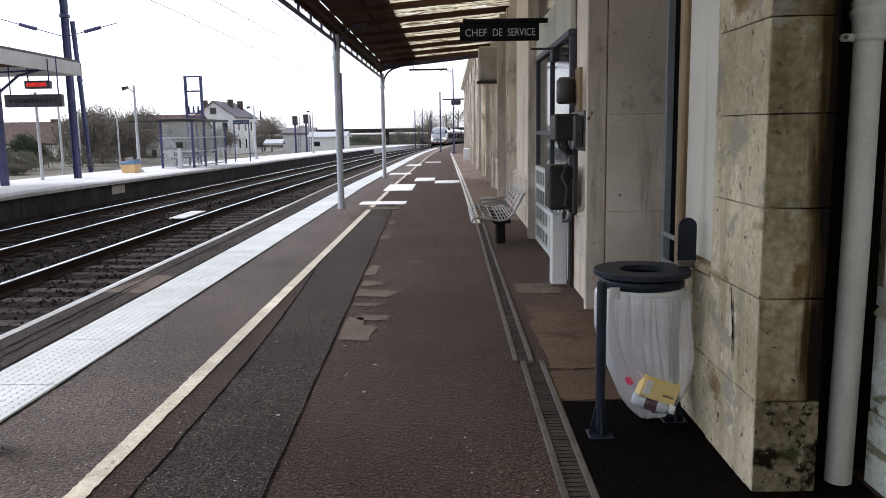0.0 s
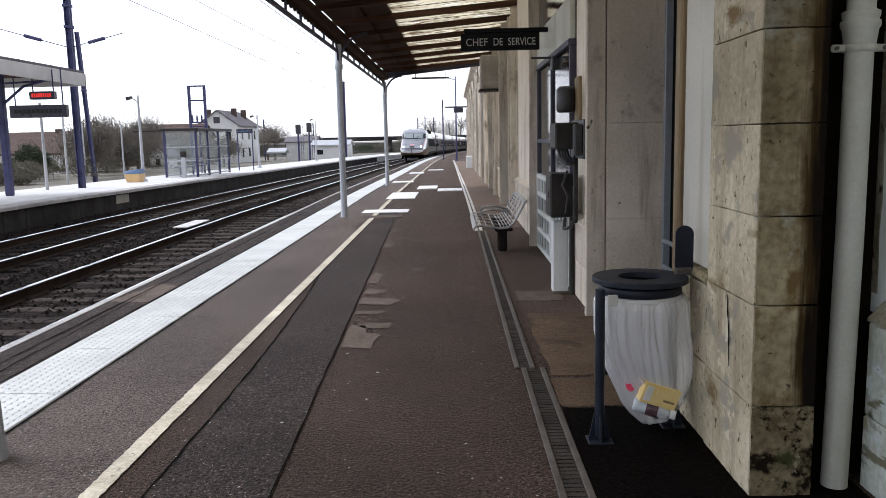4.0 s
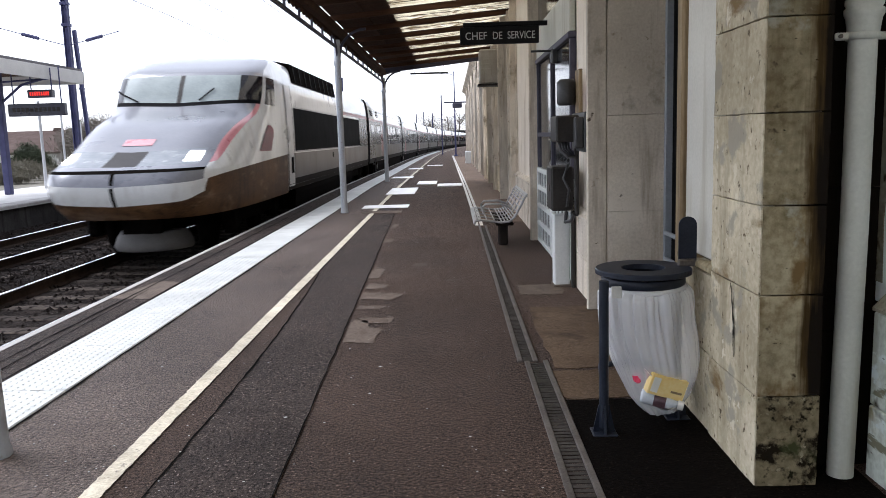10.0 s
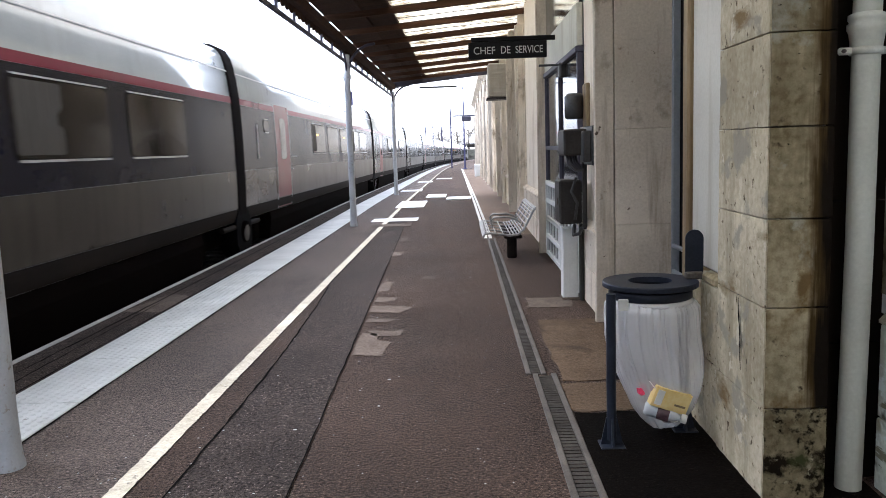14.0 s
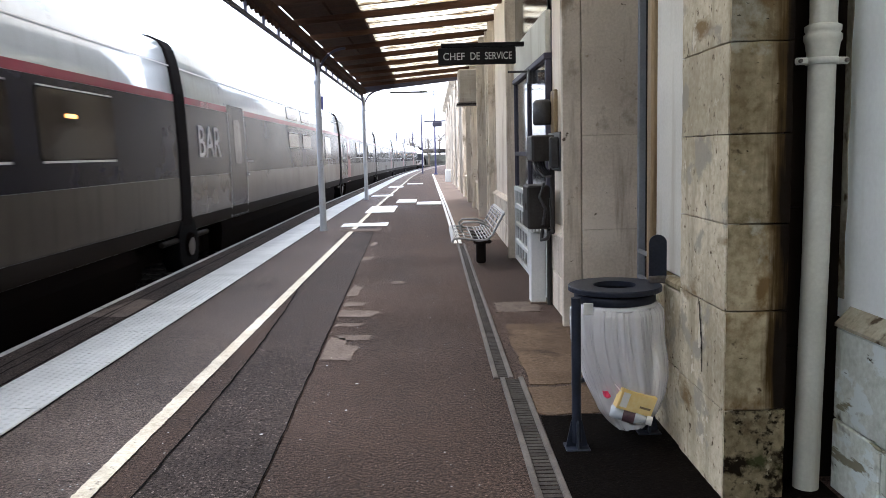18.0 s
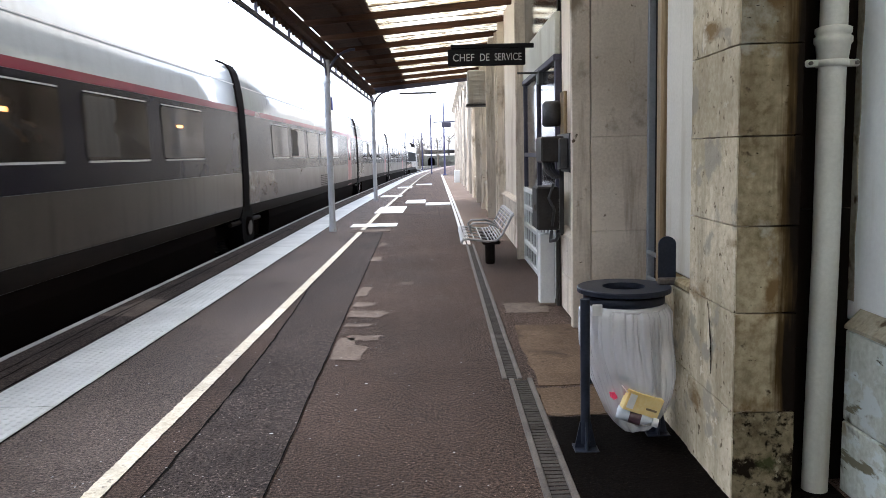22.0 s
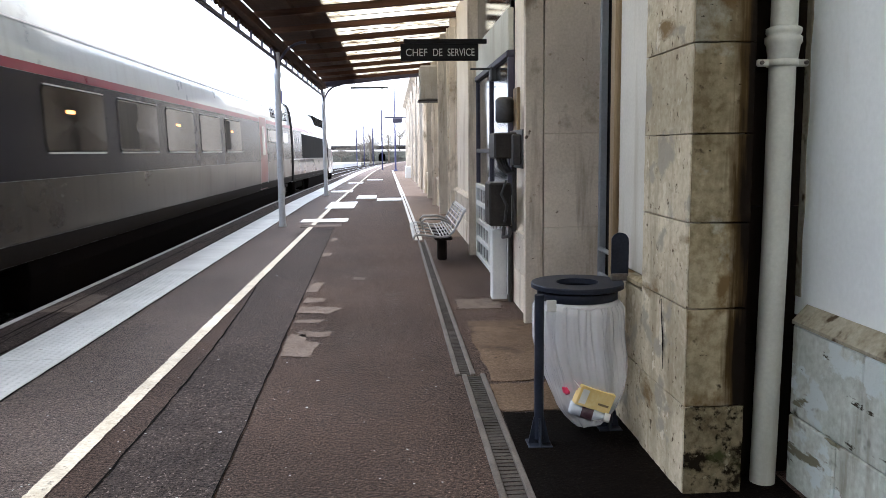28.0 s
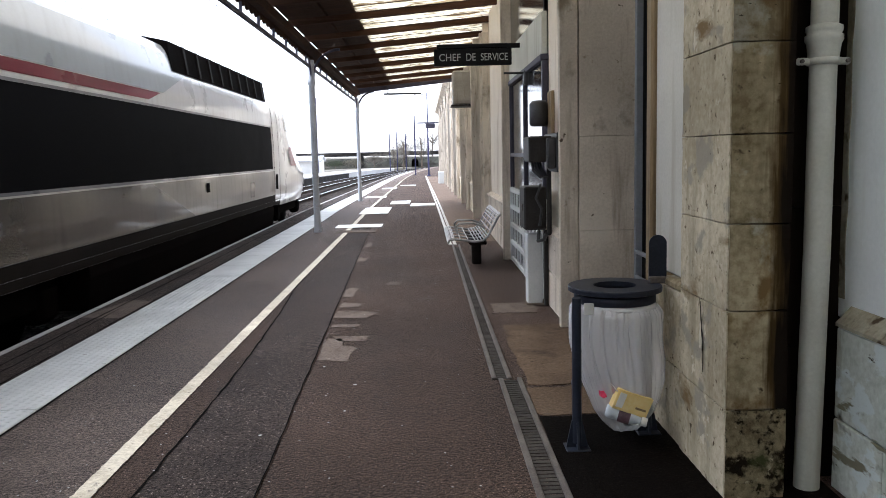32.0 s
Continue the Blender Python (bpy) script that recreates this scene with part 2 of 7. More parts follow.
STONE_PLINTH = mat("greenish_plinth_stone", (0.44, 0.47, 0.41), (0.66, 0.7, 0.64), 2.0, 34, 0.85, 0.6, streak=(0.24, 0.22, 0.16), spots=(0.06, 0.052, 0.034), vary=0.08, spec=0.1, amount=0.8, spot_scale=6, spot_from=0.63,
                   layers=[((0.62, 0.68, 0.66), 5.0, 0.56, 0.03, (1, 0.6, 1)), ((0.2, 0.19, 0.13), 7.0, 0.6, 0.04, (1, 0.35, 1.6)), ((0.05, 0.042, 0.028), 12, 0.66, 0.03, (1, 0.4, 1.6)), ((0.3, 0.27, 0.17), 2.2, 0.6, 0.08, (1, 1, 1))])
PLASTER = mat("white_plaster", (0.5, 0.485, 0.43), (0.62, 0.605, 0.54), 1.1, 60, 0.8, 0.2, streak=(0.42, 0.39, 0.31), streak_from=0.55)
WALLPAINT = mat("bluish_white_wall", (0.76, 0.8, 0.79), (0.86, 0.9, 0.89), 0.8, 40, 0.7, 0.12, streak=(0.7, 0.72, 0.68), streak_from=0.6)
PLINTH_CAP = mat("mossy_cap_stone", (0.2, 0.175, 0.12), (0.4, 0.38, 0.3), 3.0, 40, 0.9, 0.6, spots=(0.07, 0.05, 0.03), spot_scale=9, spot_from=0.58, spec=0.1)
FACADE = mat("cream_facade", (0.68, 0.6, 0.49), (0.83, 0.76, 0.65), 0.9, 60, 0.8, 0.25, streak=(0.34, 0.26, 0.18), streak_from=0.62, layers=[((0.55, 0.46, 0.36), 1.3, 0.58, 0.12, (1, 1, 0.6))])
MORTAR = mat("mortar", (0.12, 0.095, 0.065), (0.25, 0.21, 0.16), 4, 60, 0.9, 0.4)
POSTGREY = mat("grey_post_paint", (0.4, 0.42, 0.46), (0.5, 0.52, 0.56), 3, 70, 0.4, 0.1, spots=(0.3, 0.27, 0.25))
PIPEGREY = mat("pale_pipe_paint", (0.48, 0.485, 0.43), (0.6, 0.605, 0.54), 2, 60, 0.5, 0.1, streak=(0.38, 0.36, 0.29), spec=0.25)
NAVY = mat("dark_navy_steel", (0.01, 0.013, 0.022), (0.022, 0.027, 0.042), 4, 90, 0.4, 0.1, spec=0.25)
TIMBER = mat("dark_stained_timber", (0.03, 0.015, 0.009), (0.075, 0.039, 0.024), 2, 40, 0.8, 0.35, stretch=(0.4, 6, 6), spec=0.1)
TIMBER_RED = mat("brown_joist_timber", (0.04, 0.02, 0.012), (0.095, 0.05, 0.032), 2, 40, 0.8, 0.35, stretch=(0.4, 6, 6), vary=0.15, spec=0.1)
DOORWOOD = mat("honey_timber", (0.2, 0.14, 0.075), (0.34, 0.26, 0.155), 2, 50, 0.6, 0.3, stretch=(6, 6, 0.4), streak=(0.09, 0.06, 0.032), spec=0.2)
IRON = mat("blue_black_iron", (0.03, 0.028, 0.05), (0.06, 0.055, 0.085), 5, 60, 0.5, 0.15)
WHITEPAINT = mat("white_joinery", (0.62, 0.64, 0.64), (0.76, 0.78, 0.77), 2, 60, 0.4, 0.1)
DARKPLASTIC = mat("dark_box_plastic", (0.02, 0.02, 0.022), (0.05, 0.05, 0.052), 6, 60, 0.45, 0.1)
BOXGREY = mat("grey_box_enamel", (0.02, 0.018, 0.017), (0.045, 0.041, 0.039), 4, 60, 0.5, 0.1, streak=(0.03, 0.026, 0.023), spec=0.2)
BOXBEIGE = mat("beige_box_enamel", (0.34, 0.31, 0.26), (0.46, 0.43, 0.37), 3, 60, 0.5, 0.1, streak=(0.26, 0.22, 0.17))
PEDESTAL = mat("dark_pedestal_concrete", (0.012, 0.009, 0.008), (0.028, 0.022, 0.019), 5, 60, 0.85, 0.2, spec=0.1)
BENCHSTEEL = mat("bench_steel", (0.22, 0.215, 0.215), (0.42, 0.41, 0.4), 8, 90, 0.4, 0.1, metal=0.4)
SIGNBLACK = mat("black_enamel_sign", (0.006, 0.006, 0.007), (0.011, 0.011, 0.012), 4, 60, 0.5, 0.0, spec=0.1)
LETTER = mat("white_letter_paint", (0.46, 0.46, 0.44), (0.56, 0.56, 0.54), 4, 60, 0.5, 0.0)
BALLAST = mat("ballast", (0.006, 0.0045, 0.004), (0.042, 0.034, 0.03), 3, 22, 0.95, 1.0, spots=(0.15, 0.13, 0.118), depth=0.06, amount=1.4, spec=0.05, spot_scale=13, spot_from=0.635)
SLEEPER = mat("old_sleeper", (0.022, 0.017, 0.014), (0.1, 0.083, 0.07), 2, 50, 0.9, 0.4, vary=0.4, spec=0.08, spots=(0.012, 0.009, 0.008), spot_scale=7, spot_from=0.52)
RUST = mat("rusty_rail", (0.02, 0.013, 0.009), (0.05, 0.033, 0.024), 5, 60, 0.8, 0.3, spec=0.1)
RAILTOP = mat("polished_rail", (0.7, 0.7, 0.71), (0.82, 0.82, 0.83), 3, 60, 0.2, 0.0, metal=1.0)
CONCRETE = mat("dark_platform_concrete", (0.03, 0.028, 0.027), (0.07, 0.066, 0.063), 1.2, 40, 0.9, 0.4, streak=(0.02, 0.018, 0.017), spec=0.1)
PALECON = mat("pale_concrete", (0.55, 0.54, 0.53), (0.7, 0.69, 0.67), 1.2, 60, 0.8, 0.3)
GROUND = mat("rough_ground", (0.1, 0.09, 0.065), (0.22, 0.2, 0.16), 0.25, 8, 0.95, 0.5, spots=(0.07, 0.085, 0.04), depth=0.05)
MAST = mat("mast_steel", (0.045, 0.046, 0.11), (0.085, 0.087, 0.18), 3, 40, 0.5, 0.1, spec=0.2)
LAMPGREY = mat("galvanised_mast", (0.4, 0.41, 0.43), (0.52, 0.53, 0.55), 3, 40, 0.5, 0.1)
HOUSE = mat("white_render", (0.72, 0.71, 0.68), (0.84, 0.83, 0.8), 0.8, 30, 0.85, 0.2)
ROOFTILE = mat("brown_roof_tile", (0.075, 0.05, 0.043), (0.13, 0.095, 0.083), 1.5, 14, 0.9, 0.5, spec=0.1)
SLATE = mat("slate_roof", (0.1, 0.09, 0.1), (0.18, 0.165, 0.17), 1.5, 14, 0.8, 0.4)
TWIG = mat("winter_twigs", (0.11, 0.095, 0.078), (0.2, 0.18, 0.15), 0.5, 6, 0.95, 0.0)
EVERGREEN = mat("evergreen_leaves", (0.03, 0.04, 0.02), (0.07, 0.085, 0.045), 0.6, 6, 0.9, 0.0)
BANKGRASS = mat("grey_green_bank", (0.035, 0.036, 0.03), (0.085, 0.085, 0.07), 0.35, 3, 0.95, 0.3, spec=0.1, layers=[((0.03, 0.027, 0.023), 0.3, 0.52, 0.12, (1, 1, 1.6))])
SHRUB = mat("greenish_shrub", (0.1, 0.09, 0.065), (0.18, 0.165, 0.125), 0.6, 6, 0.95, 0.0)
BARK = mat("bark", (0.08, 0.062, 0.045), (0.15, 0.12, 0.09), 3, 30, 0.9, 0.5)
GRITYELLOW = mat("grit_box_yellow", (0.62, 0.4, 0.16), (0.74, 0.5, 0.24), 2, 50, 0.5, 0.1)
GRITBLUE = mat("grit_lid_blue", (0.07, 0.13, 0.24), (0.12, 0.19, 0.32), 2, 50, 0.5, 0.1)
LED = glow("red_led_rows", (0.8, 0.03, 0.02), 0.5)
SIGNDARK = mat("display_housing", (0.016, 0.016, 0.03), (0.03, 0.03, 0.05), 3, 50, 0.3, 0.0)
# train paints
TR_WHITE = mat("train_pearl_grey", (0.7, 0.71, 0.7), (0.8, 0.81, 0.8), 0.8, 40, 0.3, 0.03, streak=(0.62, 0.61, 0.59), clear=0.9)
TR_ROOF = mat("train_roof_grey", (0.34, 0.385, 0.385), (0.43, 0.475, 0.475), 0.7, 40, 0.3, 0.02, streak=(0.32, 0.345, 0.34), clear=0.9)
# Dusty lower paint, its base darkened to carry the canopy's shade.
TR_LOW = mat("train_shaded_dusty_grey", (0.03, 0.026, 0.021), (0.05, 0.044, 0.035), 0.9, 40, 0.3, 0.01, streak=(0.024, 0.02, 0.015), clear=0.35, spec=0.1, tone=0.15)
TR_LOCOPALE = mat("train_cream_lower", (0.22, 0.205, 0.18), (0.31, 0.29, 0.26), 0.9, 40, 0.35, 0.02, streak=(0.17, 0.155, 0.13), clear=0.4, spec=0.3)
TR_LOCOGREY = mat("train_pale_lower", (0.06, 0.054, 0.046), (0.1, 0.09, 0.077), 0.9, 40, 0.3, 0.01, streak=(0.045, 0.039, 0.031), clear=0.9, spec=0.4)
TR_SILLBAND = mat("train_dark_sill", (0.009, 0.007, 0.006), (0.02, 0.016, 0.014), 1.2, 40, 0.7, 0.03, spec=0.08)
TR_LOCOLOW = mat("train_brown_dust", (0.03, 0.019, 0.011), (0.06, 0.041, 0.026), 0.9, 40, 0.35, 0.02, streak=(0.02, 0.012, 0.007), clear=0.4, spec=0.25, tone=0.15)
TR_BAND = mat("train_dark_band", (0.0045, 0.0042, 0.01), (0.0085, 0.008, 0.018), 0.8, 40, 0.25, 0.01, clear=0.22, spec=0.05)
TR_RED = mat("train_red_stripe", (0.17, 0.011, 0.03), (0.24, 0.022, 0.046), 1.0, 40, 0.3, 0.01, clear=0.2, spec=0.2)
TR_DOOR = mat("train_red_door", (0.14, 0.008, 0.012), (0.2, 0.015, 0.02), 1.0, 40, 0.3, 0.01, clear=0.15, spec=0.2)
TR_BROWN = mat("train_brown_grime", (0.05, 0.024, 0.011), (0.17, 0.09, 0.042), 0.9, 30, 0.5, 0.05, streak=(0.03, 0.017, 0.01), spec=0.2, layers=[((0.26, 0.17, 0.1), 1.6, 0.56, 0.15, (1, 1, 2.5))])
TR_HOOD = mat("train_grey_hood", (0.15, 0.155, 0.18), (0.21, 0.215, 0.24), 1.0, 40, 0.3, 0.01, clear=0.6)
TR_FLASH = mat("train_pale_red_flash", (0.62, 0.2, 0.23), (0.76, 0.36, 0.38), 1.4, 40, 0.3, 0.01, clear=0.6)
TR_PLOUGH = mat("train_plough_grey", (0.09, 0.085, 0.08), (0.15, 0.142, 0.135), 1.4, 40, 0.6, 0.05)
TR_UNDER = mat("train_underframe", (0.0025, 0.002, 0.0018), (0.0065, 0.0053, 0.0046), 3, 40, 0.95, 0.2, spec=0.02)
TR_BLACK = mat("train_matt_black", (0.004, 0.004, 0.005), (0.007, 0.007, 0.008), 2, 30, 0.7, 0.0, spec=0.03)
TR_SKIRT = mat("train_skirt_grime", (0.0025, 0.0017, 0.0014), (0.006, 0.004, 0.0034), 0.9, 30, 0.95, 0.05, spec=0.02)
TR_GLASS = mat("train_tinted_glass", (0.012, 0.012, 0.014), (0.02, 0.02, 0.023), 2, 30, 0.08, 0.0)
TR_COACHGLASS = mat("coach_window_glass", (0.014, 0.01, 0.008), (0.036, 0.028, 0.021), 1.6, 12, 0.1, 0.0, spec=0.28, layers=[((0.06, 0.04, 0.024), 1.1, 0.58, 0.12, (1, 1, 1.5))])
# Pale base colour: the sky's reflection in the windscreen is painted in.
TR_SCREEN = mat("windscreen_glass", (0.27, 0.31, 0.31), (0.36, 0.4, 0.4), 2, 30, 0.3, 0.0, spec=0.12)
CURTAIN = mat("pleated_curtain", (0.05, 0.045, 0.038), (0.1, 0.092, 0.08), 3, 40, 0.8, 0.1, stretch=(1, 9, 0.4))
TR_RUBBER = mat("gangway_rubber", (0.005, 0.0042, 0.0046), (0.011, 0.0095, 0.01), 4, 40, 0.85, 0.2, spec=0.03)
TR_FRAME = mat("window_trim", (0.2, 0.2, 0.21), (0.3, 0.3, 0.31), 4, 40, 0.35, 0.0, metal=0.4)
TR_SILL = mat("bright_sill_metal", (0.5, 0.5, 0.48), (0.62, 0.62, 0.6), 4, 40, 0.35, 0.0)
TR_MARK = mat("train_marking_grey", (0.5, 0.5, 0.52), (0.6, 0.6, 0.62), 4, 40, 0.4, 0.0)
HEADLAMP = glow("headlamp", (1.0, 0.96, 0.88), 6.0)
LAMPGLASS = mat("lamp_glass", (0.22, 0.24, 0.26), (0.32, 0.34, 0.36), 4, 40, 0.25, 0.0, spec=0.25)
WARM = glow("warm_reading_lamp", (1.0, 0.42, 0.1), 1.1)

for m_ in (TR_BAND, TR_LOW, TR_LOCOLOW):
    m_.node_tree.nodes["Principled BSDF"].inputs["Coat Roughness"].default_value = 0.2
# the clear film of the refuse bag: thin, milky and partly see-through
BAG = mat("clear_refuse_bag", (0.92, 0.94, 0.97), (0.97, 0.98, 1.0), 3, 40, 0.14, 0.0, spec=1.0)
bt = BAG.node_tree
mixer, clear_ = bt.nodes.new("ShaderNodeMixShader"), bt.nodes.new("ShaderNodeBsdfTransparent")
mixer.inputs["Fac"].default_value = 0.52
bt.links.new(bt.nodes["Principled BSDF"].outputs[0], mixer.inputs[1])
bt.links.new(clear_.outputs[0], mixer.inputs[2])
bt.links.new(mixer.outputs[0], bt.nodes["Material Output"].inputs["Surface"])
# translucent roofing sheet
SHEET = mat("translucent_sheet", (0.62, 0.56, 0.4), (0.82, 0.77, 0.6), 1.5, 20, 0.5, 0.0, layers=[((0.16, 0.11, 0.055), 1.0, 0.5, 0.1, (1.2, 26, 1.0)), ((0.3, 0.22, 0.12), 1.0, 0.54, 0.14, (0.5, 5, 1.0))])
bt = SHEET.node_tree
mixer, thru = bt.nodes.new("ShaderNodeMixShader"), bt.nodes.new("ShaderNodeBsdfTranslucent")
bt.links.new(bt.nodes["Principled BSDF"].inputs["Base Color"].links[0].from_socket, thru.inputs["Color"])
mixer.inputs["Fac"].default_value = 0.7
bt.links.new(bt.nodes["Principled BSDF"].outputs[0], mixer.inputs[1])
bt.links.new(thru.outputs[0], mixer.inputs[2])
bt.links.new(mixer.outputs[0], bt.nodes["Material Output"].inputs["Surface"])
# clear panes
GLASS = mat("shelter_glass", (0.6, 0.66, 0.66), (0.68, 0.73, 0.72), 2, 30, 0.05, 0.0)
bt = GLASS.node_tree
mixer, clear_ = bt.nodes.new("ShaderNodeMixShader"), bt.nodes.new("ShaderNodeBsdfTransparent")
mixer.inputs["Fac"].default_value = 0.88
bt.links.new(bt.nodes["Principled BSDF"].outputs[0], mixer.inputs[1])
bt.links.new(clear_.outputs[0], mixer.inputs[2])
bt.links.new(mixer.outputs[0], bt.nodes["Material Output"].inputs["Surface"])
DOORGLASS = mat("door_glass", (0.02, 0.022, 0.024), (0.035, 0.036, 0.038), 2, 30, 0.04, 0.0)


# ---- mesh building ----
class Shape:
    """Collects corners and faces for one mesh."""

    def __init__(self):
        self.v, self.f, self.m, self.s = [], [], [], []

    def add(self, verts, faces, m=0, smooth=False):
        k = len(self.v)
        self.v += [tuple(p) for p in verts]
        self.f += [tuple(k + i for i in f) for f in faces]
        self.m += [m] * len(faces)
        self.s += [smooth] * len(faces)
        return self

    def box(self, x0, x1, y0, y1, z0, z1, c=0.0, m=0):
        """A box, its edges chamfered by c."""
        if not c:
            v = [(x, y, z) for x in (x0, x1) for y in (y0, y1) for z in (z0, z1)]
            return self.add(v, [(0, 1, 3, 2), (4, 6, 7, 5), (0, 4, 5, 1), (2, 3, 7, 6), (0, 2, 6, 4), (1, 5, 7, 3)], m)
        c = min(c, (x1 - x0) / 2.1, (y1 - y0) / 2.1, (z1 - z0) / 2.1)
        v, at = [], {}
        for i, (x, sx) in enumerate(((x0, 1), (x1, -1))):
            for j, (y, sy) in enumerate(((y0, 1), (y1, -1))):
                for k, (z, sz) in enumerate(((z0, 1), (z1, -1))):
                    at[i, j, k] = len(v)
                    v += [(x, y + sy * c, z + sz * c), (x + sx * c, y, z + sz * c), (x + sx * c, y + sy * c, z)]
        f = []
        for n in range(3):
            for s in (0, 1):
                ring = []
                for p, q in ((0, 0), (1, 0), (1, 1), (0, 1)):
                    key = [p, q]
                    key.insert(n, s)
                    ring.append(at[tuple(key)] + n)
                f.append(ring if (s == 1) != (n == 1) else ring[::-1])
            a, b = [k for k in range(3) if k != n]
            for p in (0, 1):
                for q in (0, 1):
                    k0, k1 = [0, 0, 0], [0, 0, 0]
                    k0[a] = k1[a] = p
                    k0[b] = k1[b] = q
                    k1[n] = 1
                    k0, k1 = at[tuple(k0)], at[tuple(k1)]
                    f.append((k0 + a, k1 + a, k1 + b, k0 + b))
        for key, k in at.items():
            f.append((k, k + 1, k + 2))
        return self.add(v, f, m)

    def tube(self, points, r, n=10, m=0, caps=True, r1=None):
        """A round bar along points."""
        points = [Vector(p) for p in points]
        rings, last = [], None
        for i, p in enumerate(points):
            d = (points[min(i + 1, len(points) - 1)] - points[max(i - 1, 0)]).normalized()
            side = d.cross(Vector((0, 0, 1)) if abs(d.z) < 0.95 else Vector((0, 1, 0))).normalized()
            if last is not None and side.dot(last) < 0:
                side = -side
            last, up = side, side.cross(d)
            rad = r if r1 is None else r + (r1 - r) * i / (len(points) - 1)
            rings.append([p + rad * (math.cos(2 * math.pi * k / n) * side + math.sin(2 * math.pi * k / n) * up) for k in range(n)])
        v = [p for ring in rings for p in ring]
        f = [(i * n + k, i * n + (k + 1) % n, (i + 1) * n + (k + 1) % n, (i + 1) * n + k) for i in range(len(rings) - 1) for k in range(n)]
        self.add(v, f, m, True)
        if caps:
            self.add(rings[0], [tuple(range(n))], m)
            self.add(rings[-1], [tuple(reversed(range(n)))], m)
        return self

    def lathe(self, profile, n=24, m=0, cx=0, cy=0):
        """A turned shape from (radius, height) pairs."""
        v = [(cx + r * math.cos(2 * math.pi * k / n), cy + r * math.sin(2 * math.pi * k / n), z) for r, z in profile for k in range(n)]
        f = [(i * n + k, i * n + (k + 1) % n, (i + 1) * n + (k + 1) % n, (i + 1) * n + k) for i in range(len(profile) - 1) for k in range(n)]
        return self.add(v, f, m, True)

    def prism(self, outline, axis, a, b, m=0):
        """An outline of two coordinates pushed along an axis (0, 1, 2) from a to b."""
        def at(p, w):
            q = list(p)
            q.insert(axis, w)
            return q
        n = len(outline)
        v = [at(p, a) for p in outline] + [at(p, b) for p in outline]
        f = [tuple(range(n))[::-1], tuple(range(n, 2 * n))] + [(k, (k + 1) % n, n + (k + 1) % n, n + k) for k in range(n)]
        return self.add(v, f, m)

    def loft(self, rings, m=0, smooth=True, caps=True, closed=True, mats=None):
        """Skin between rings of equal count; mats: the material of each strip."""
        n = len(rings[0])
        v = [p for r in rings for p in r]
        for k in range(n if closed else n - 1):
            f = [(i * n + k, i * n + (k + 1) % n, (i + 1) * n + (k + 1) % n, (i + 1) * n + k) for i in range(len(rings) - 1)]
            if k == 0:
                self.add(v, f, mats[k] if mats else m, smooth)
                base = len(self.v) - len(v)
            else:
                self.f += [tuple(base + i for i in q) for q in f]
                self.m += [mats[k] if mats else m] * len(f)
                self.s += [smooth] * len(f)
        if caps:
            self.add(rings[0], [tuple(range(n))], m)
            self.add(rings[-1], [tuple(reversed(range(n)))], m)
        return self

    def mesh(self, name, mats):
        me = bpy.data.meshes.new(name)
        me.from_pydata(self.v, [], self.f)
        for x in mats if isinstance(mats, (list, tuple)) else [mats]:
            me.materials.append(x)
        me.polygons.foreach_set("material_index", self.m)
        me.polygons.foreach_set("use_smooth", self.s)
        me.update()
        bm = bmesh.new()
        bm.from_mesh(me)
        bmesh.ops.recalc_face_normals(bm, faces=bm.faces)
        bm.to_mesh(me)
        bm.free()
        return me


def part(name, shape, mats, parent=None, label="", at=None, **tags):
    """One mesh object under a thing, or under a part of it; or a thing of its own."""
    data = shape if isinstance(shape, bpy.types.Mesh) else shape.mesh(name, mats)
    ob = new(name, data)
    ob.parent = parent
    if at is not None:
        ob.matrix_basis = at if isinstance(at, Matrix) else Matrix.Translation(at)
    return tagged(ob, label, **tags)


def thing(name, at, label, category, group="", kind=""):
    """The empty base of a thing in parts."""
    ob = new(name)
    ob.empty_display_size = 0.2
    ob.matrix_basis = at if isinstance(at, Matrix) else Matrix.Translation(at)
    return tagged(ob, label, category, group, kind)


def letters(name, text, size, mats, parent, m, label="", depth=0.003, wide=0.0):
    """Raised letters in the built-in font, turned into a mesh."""
    cu = bpy.data.curves.new(name, "FONT")
    cu.body, cu.size, cu.extrude, cu.align_x, cu.align_y = text, size, depth, "CENTER", "CENTER"
    tmp = bpy.data.objects.new(name, cu)
    me = bpy.data.meshes.new_from_object(tmp)
    if wide:
        span = max(v.co.x for v in me.vertices) - min(v.co.x for v in me.vertices)
        me.transform(Matrix.Diagonal((wide / span, 1, 1, 1)))
    me.materials.clear()
    me.materials.append(mats)
    bpy.data.objects.remove(tmp)
    bpy.data.curves.remove(cu)
    ob = new(name, me)
    ob.parent = parent
    ob.matrix_basis = m
    return tagged(ob, label)


# ---- the line of the railway: straight, then a wide curve to the right ----
BEND, RADIUS = 50.0, 1450.0


def along(x, y):
    """The place and heading (degrees) of a line that runs beside the track at x, y metres along it."""
    if y <= BEND:
        return x, y, 0.0
    a = (y - BEND) / RADIUS
    return RADIUS - (RADIUS - x) * math.cos(a), BEND + (RADIUS - x) * math.sin(a), -math.degrees(a)


def dip(y):
    """The line falls away gently past the canopy."""
    y = min(y, 300.0)
    return 0.0 if y < 20 else -0.00115 * (y - 20) ** 2 if y < 24 else -0.0092 * (y - 22)


def strip(shape, profile, stations, m=0, smooth=False, caps=True):
    """Pushes an x, z outline along the line of the railway."""
    rings = []
    for y in stations:
        rings.append([(*along(x, y)[:2], z) for x, z in profile])
    return shape.loft(rings, m, smooth, caps)


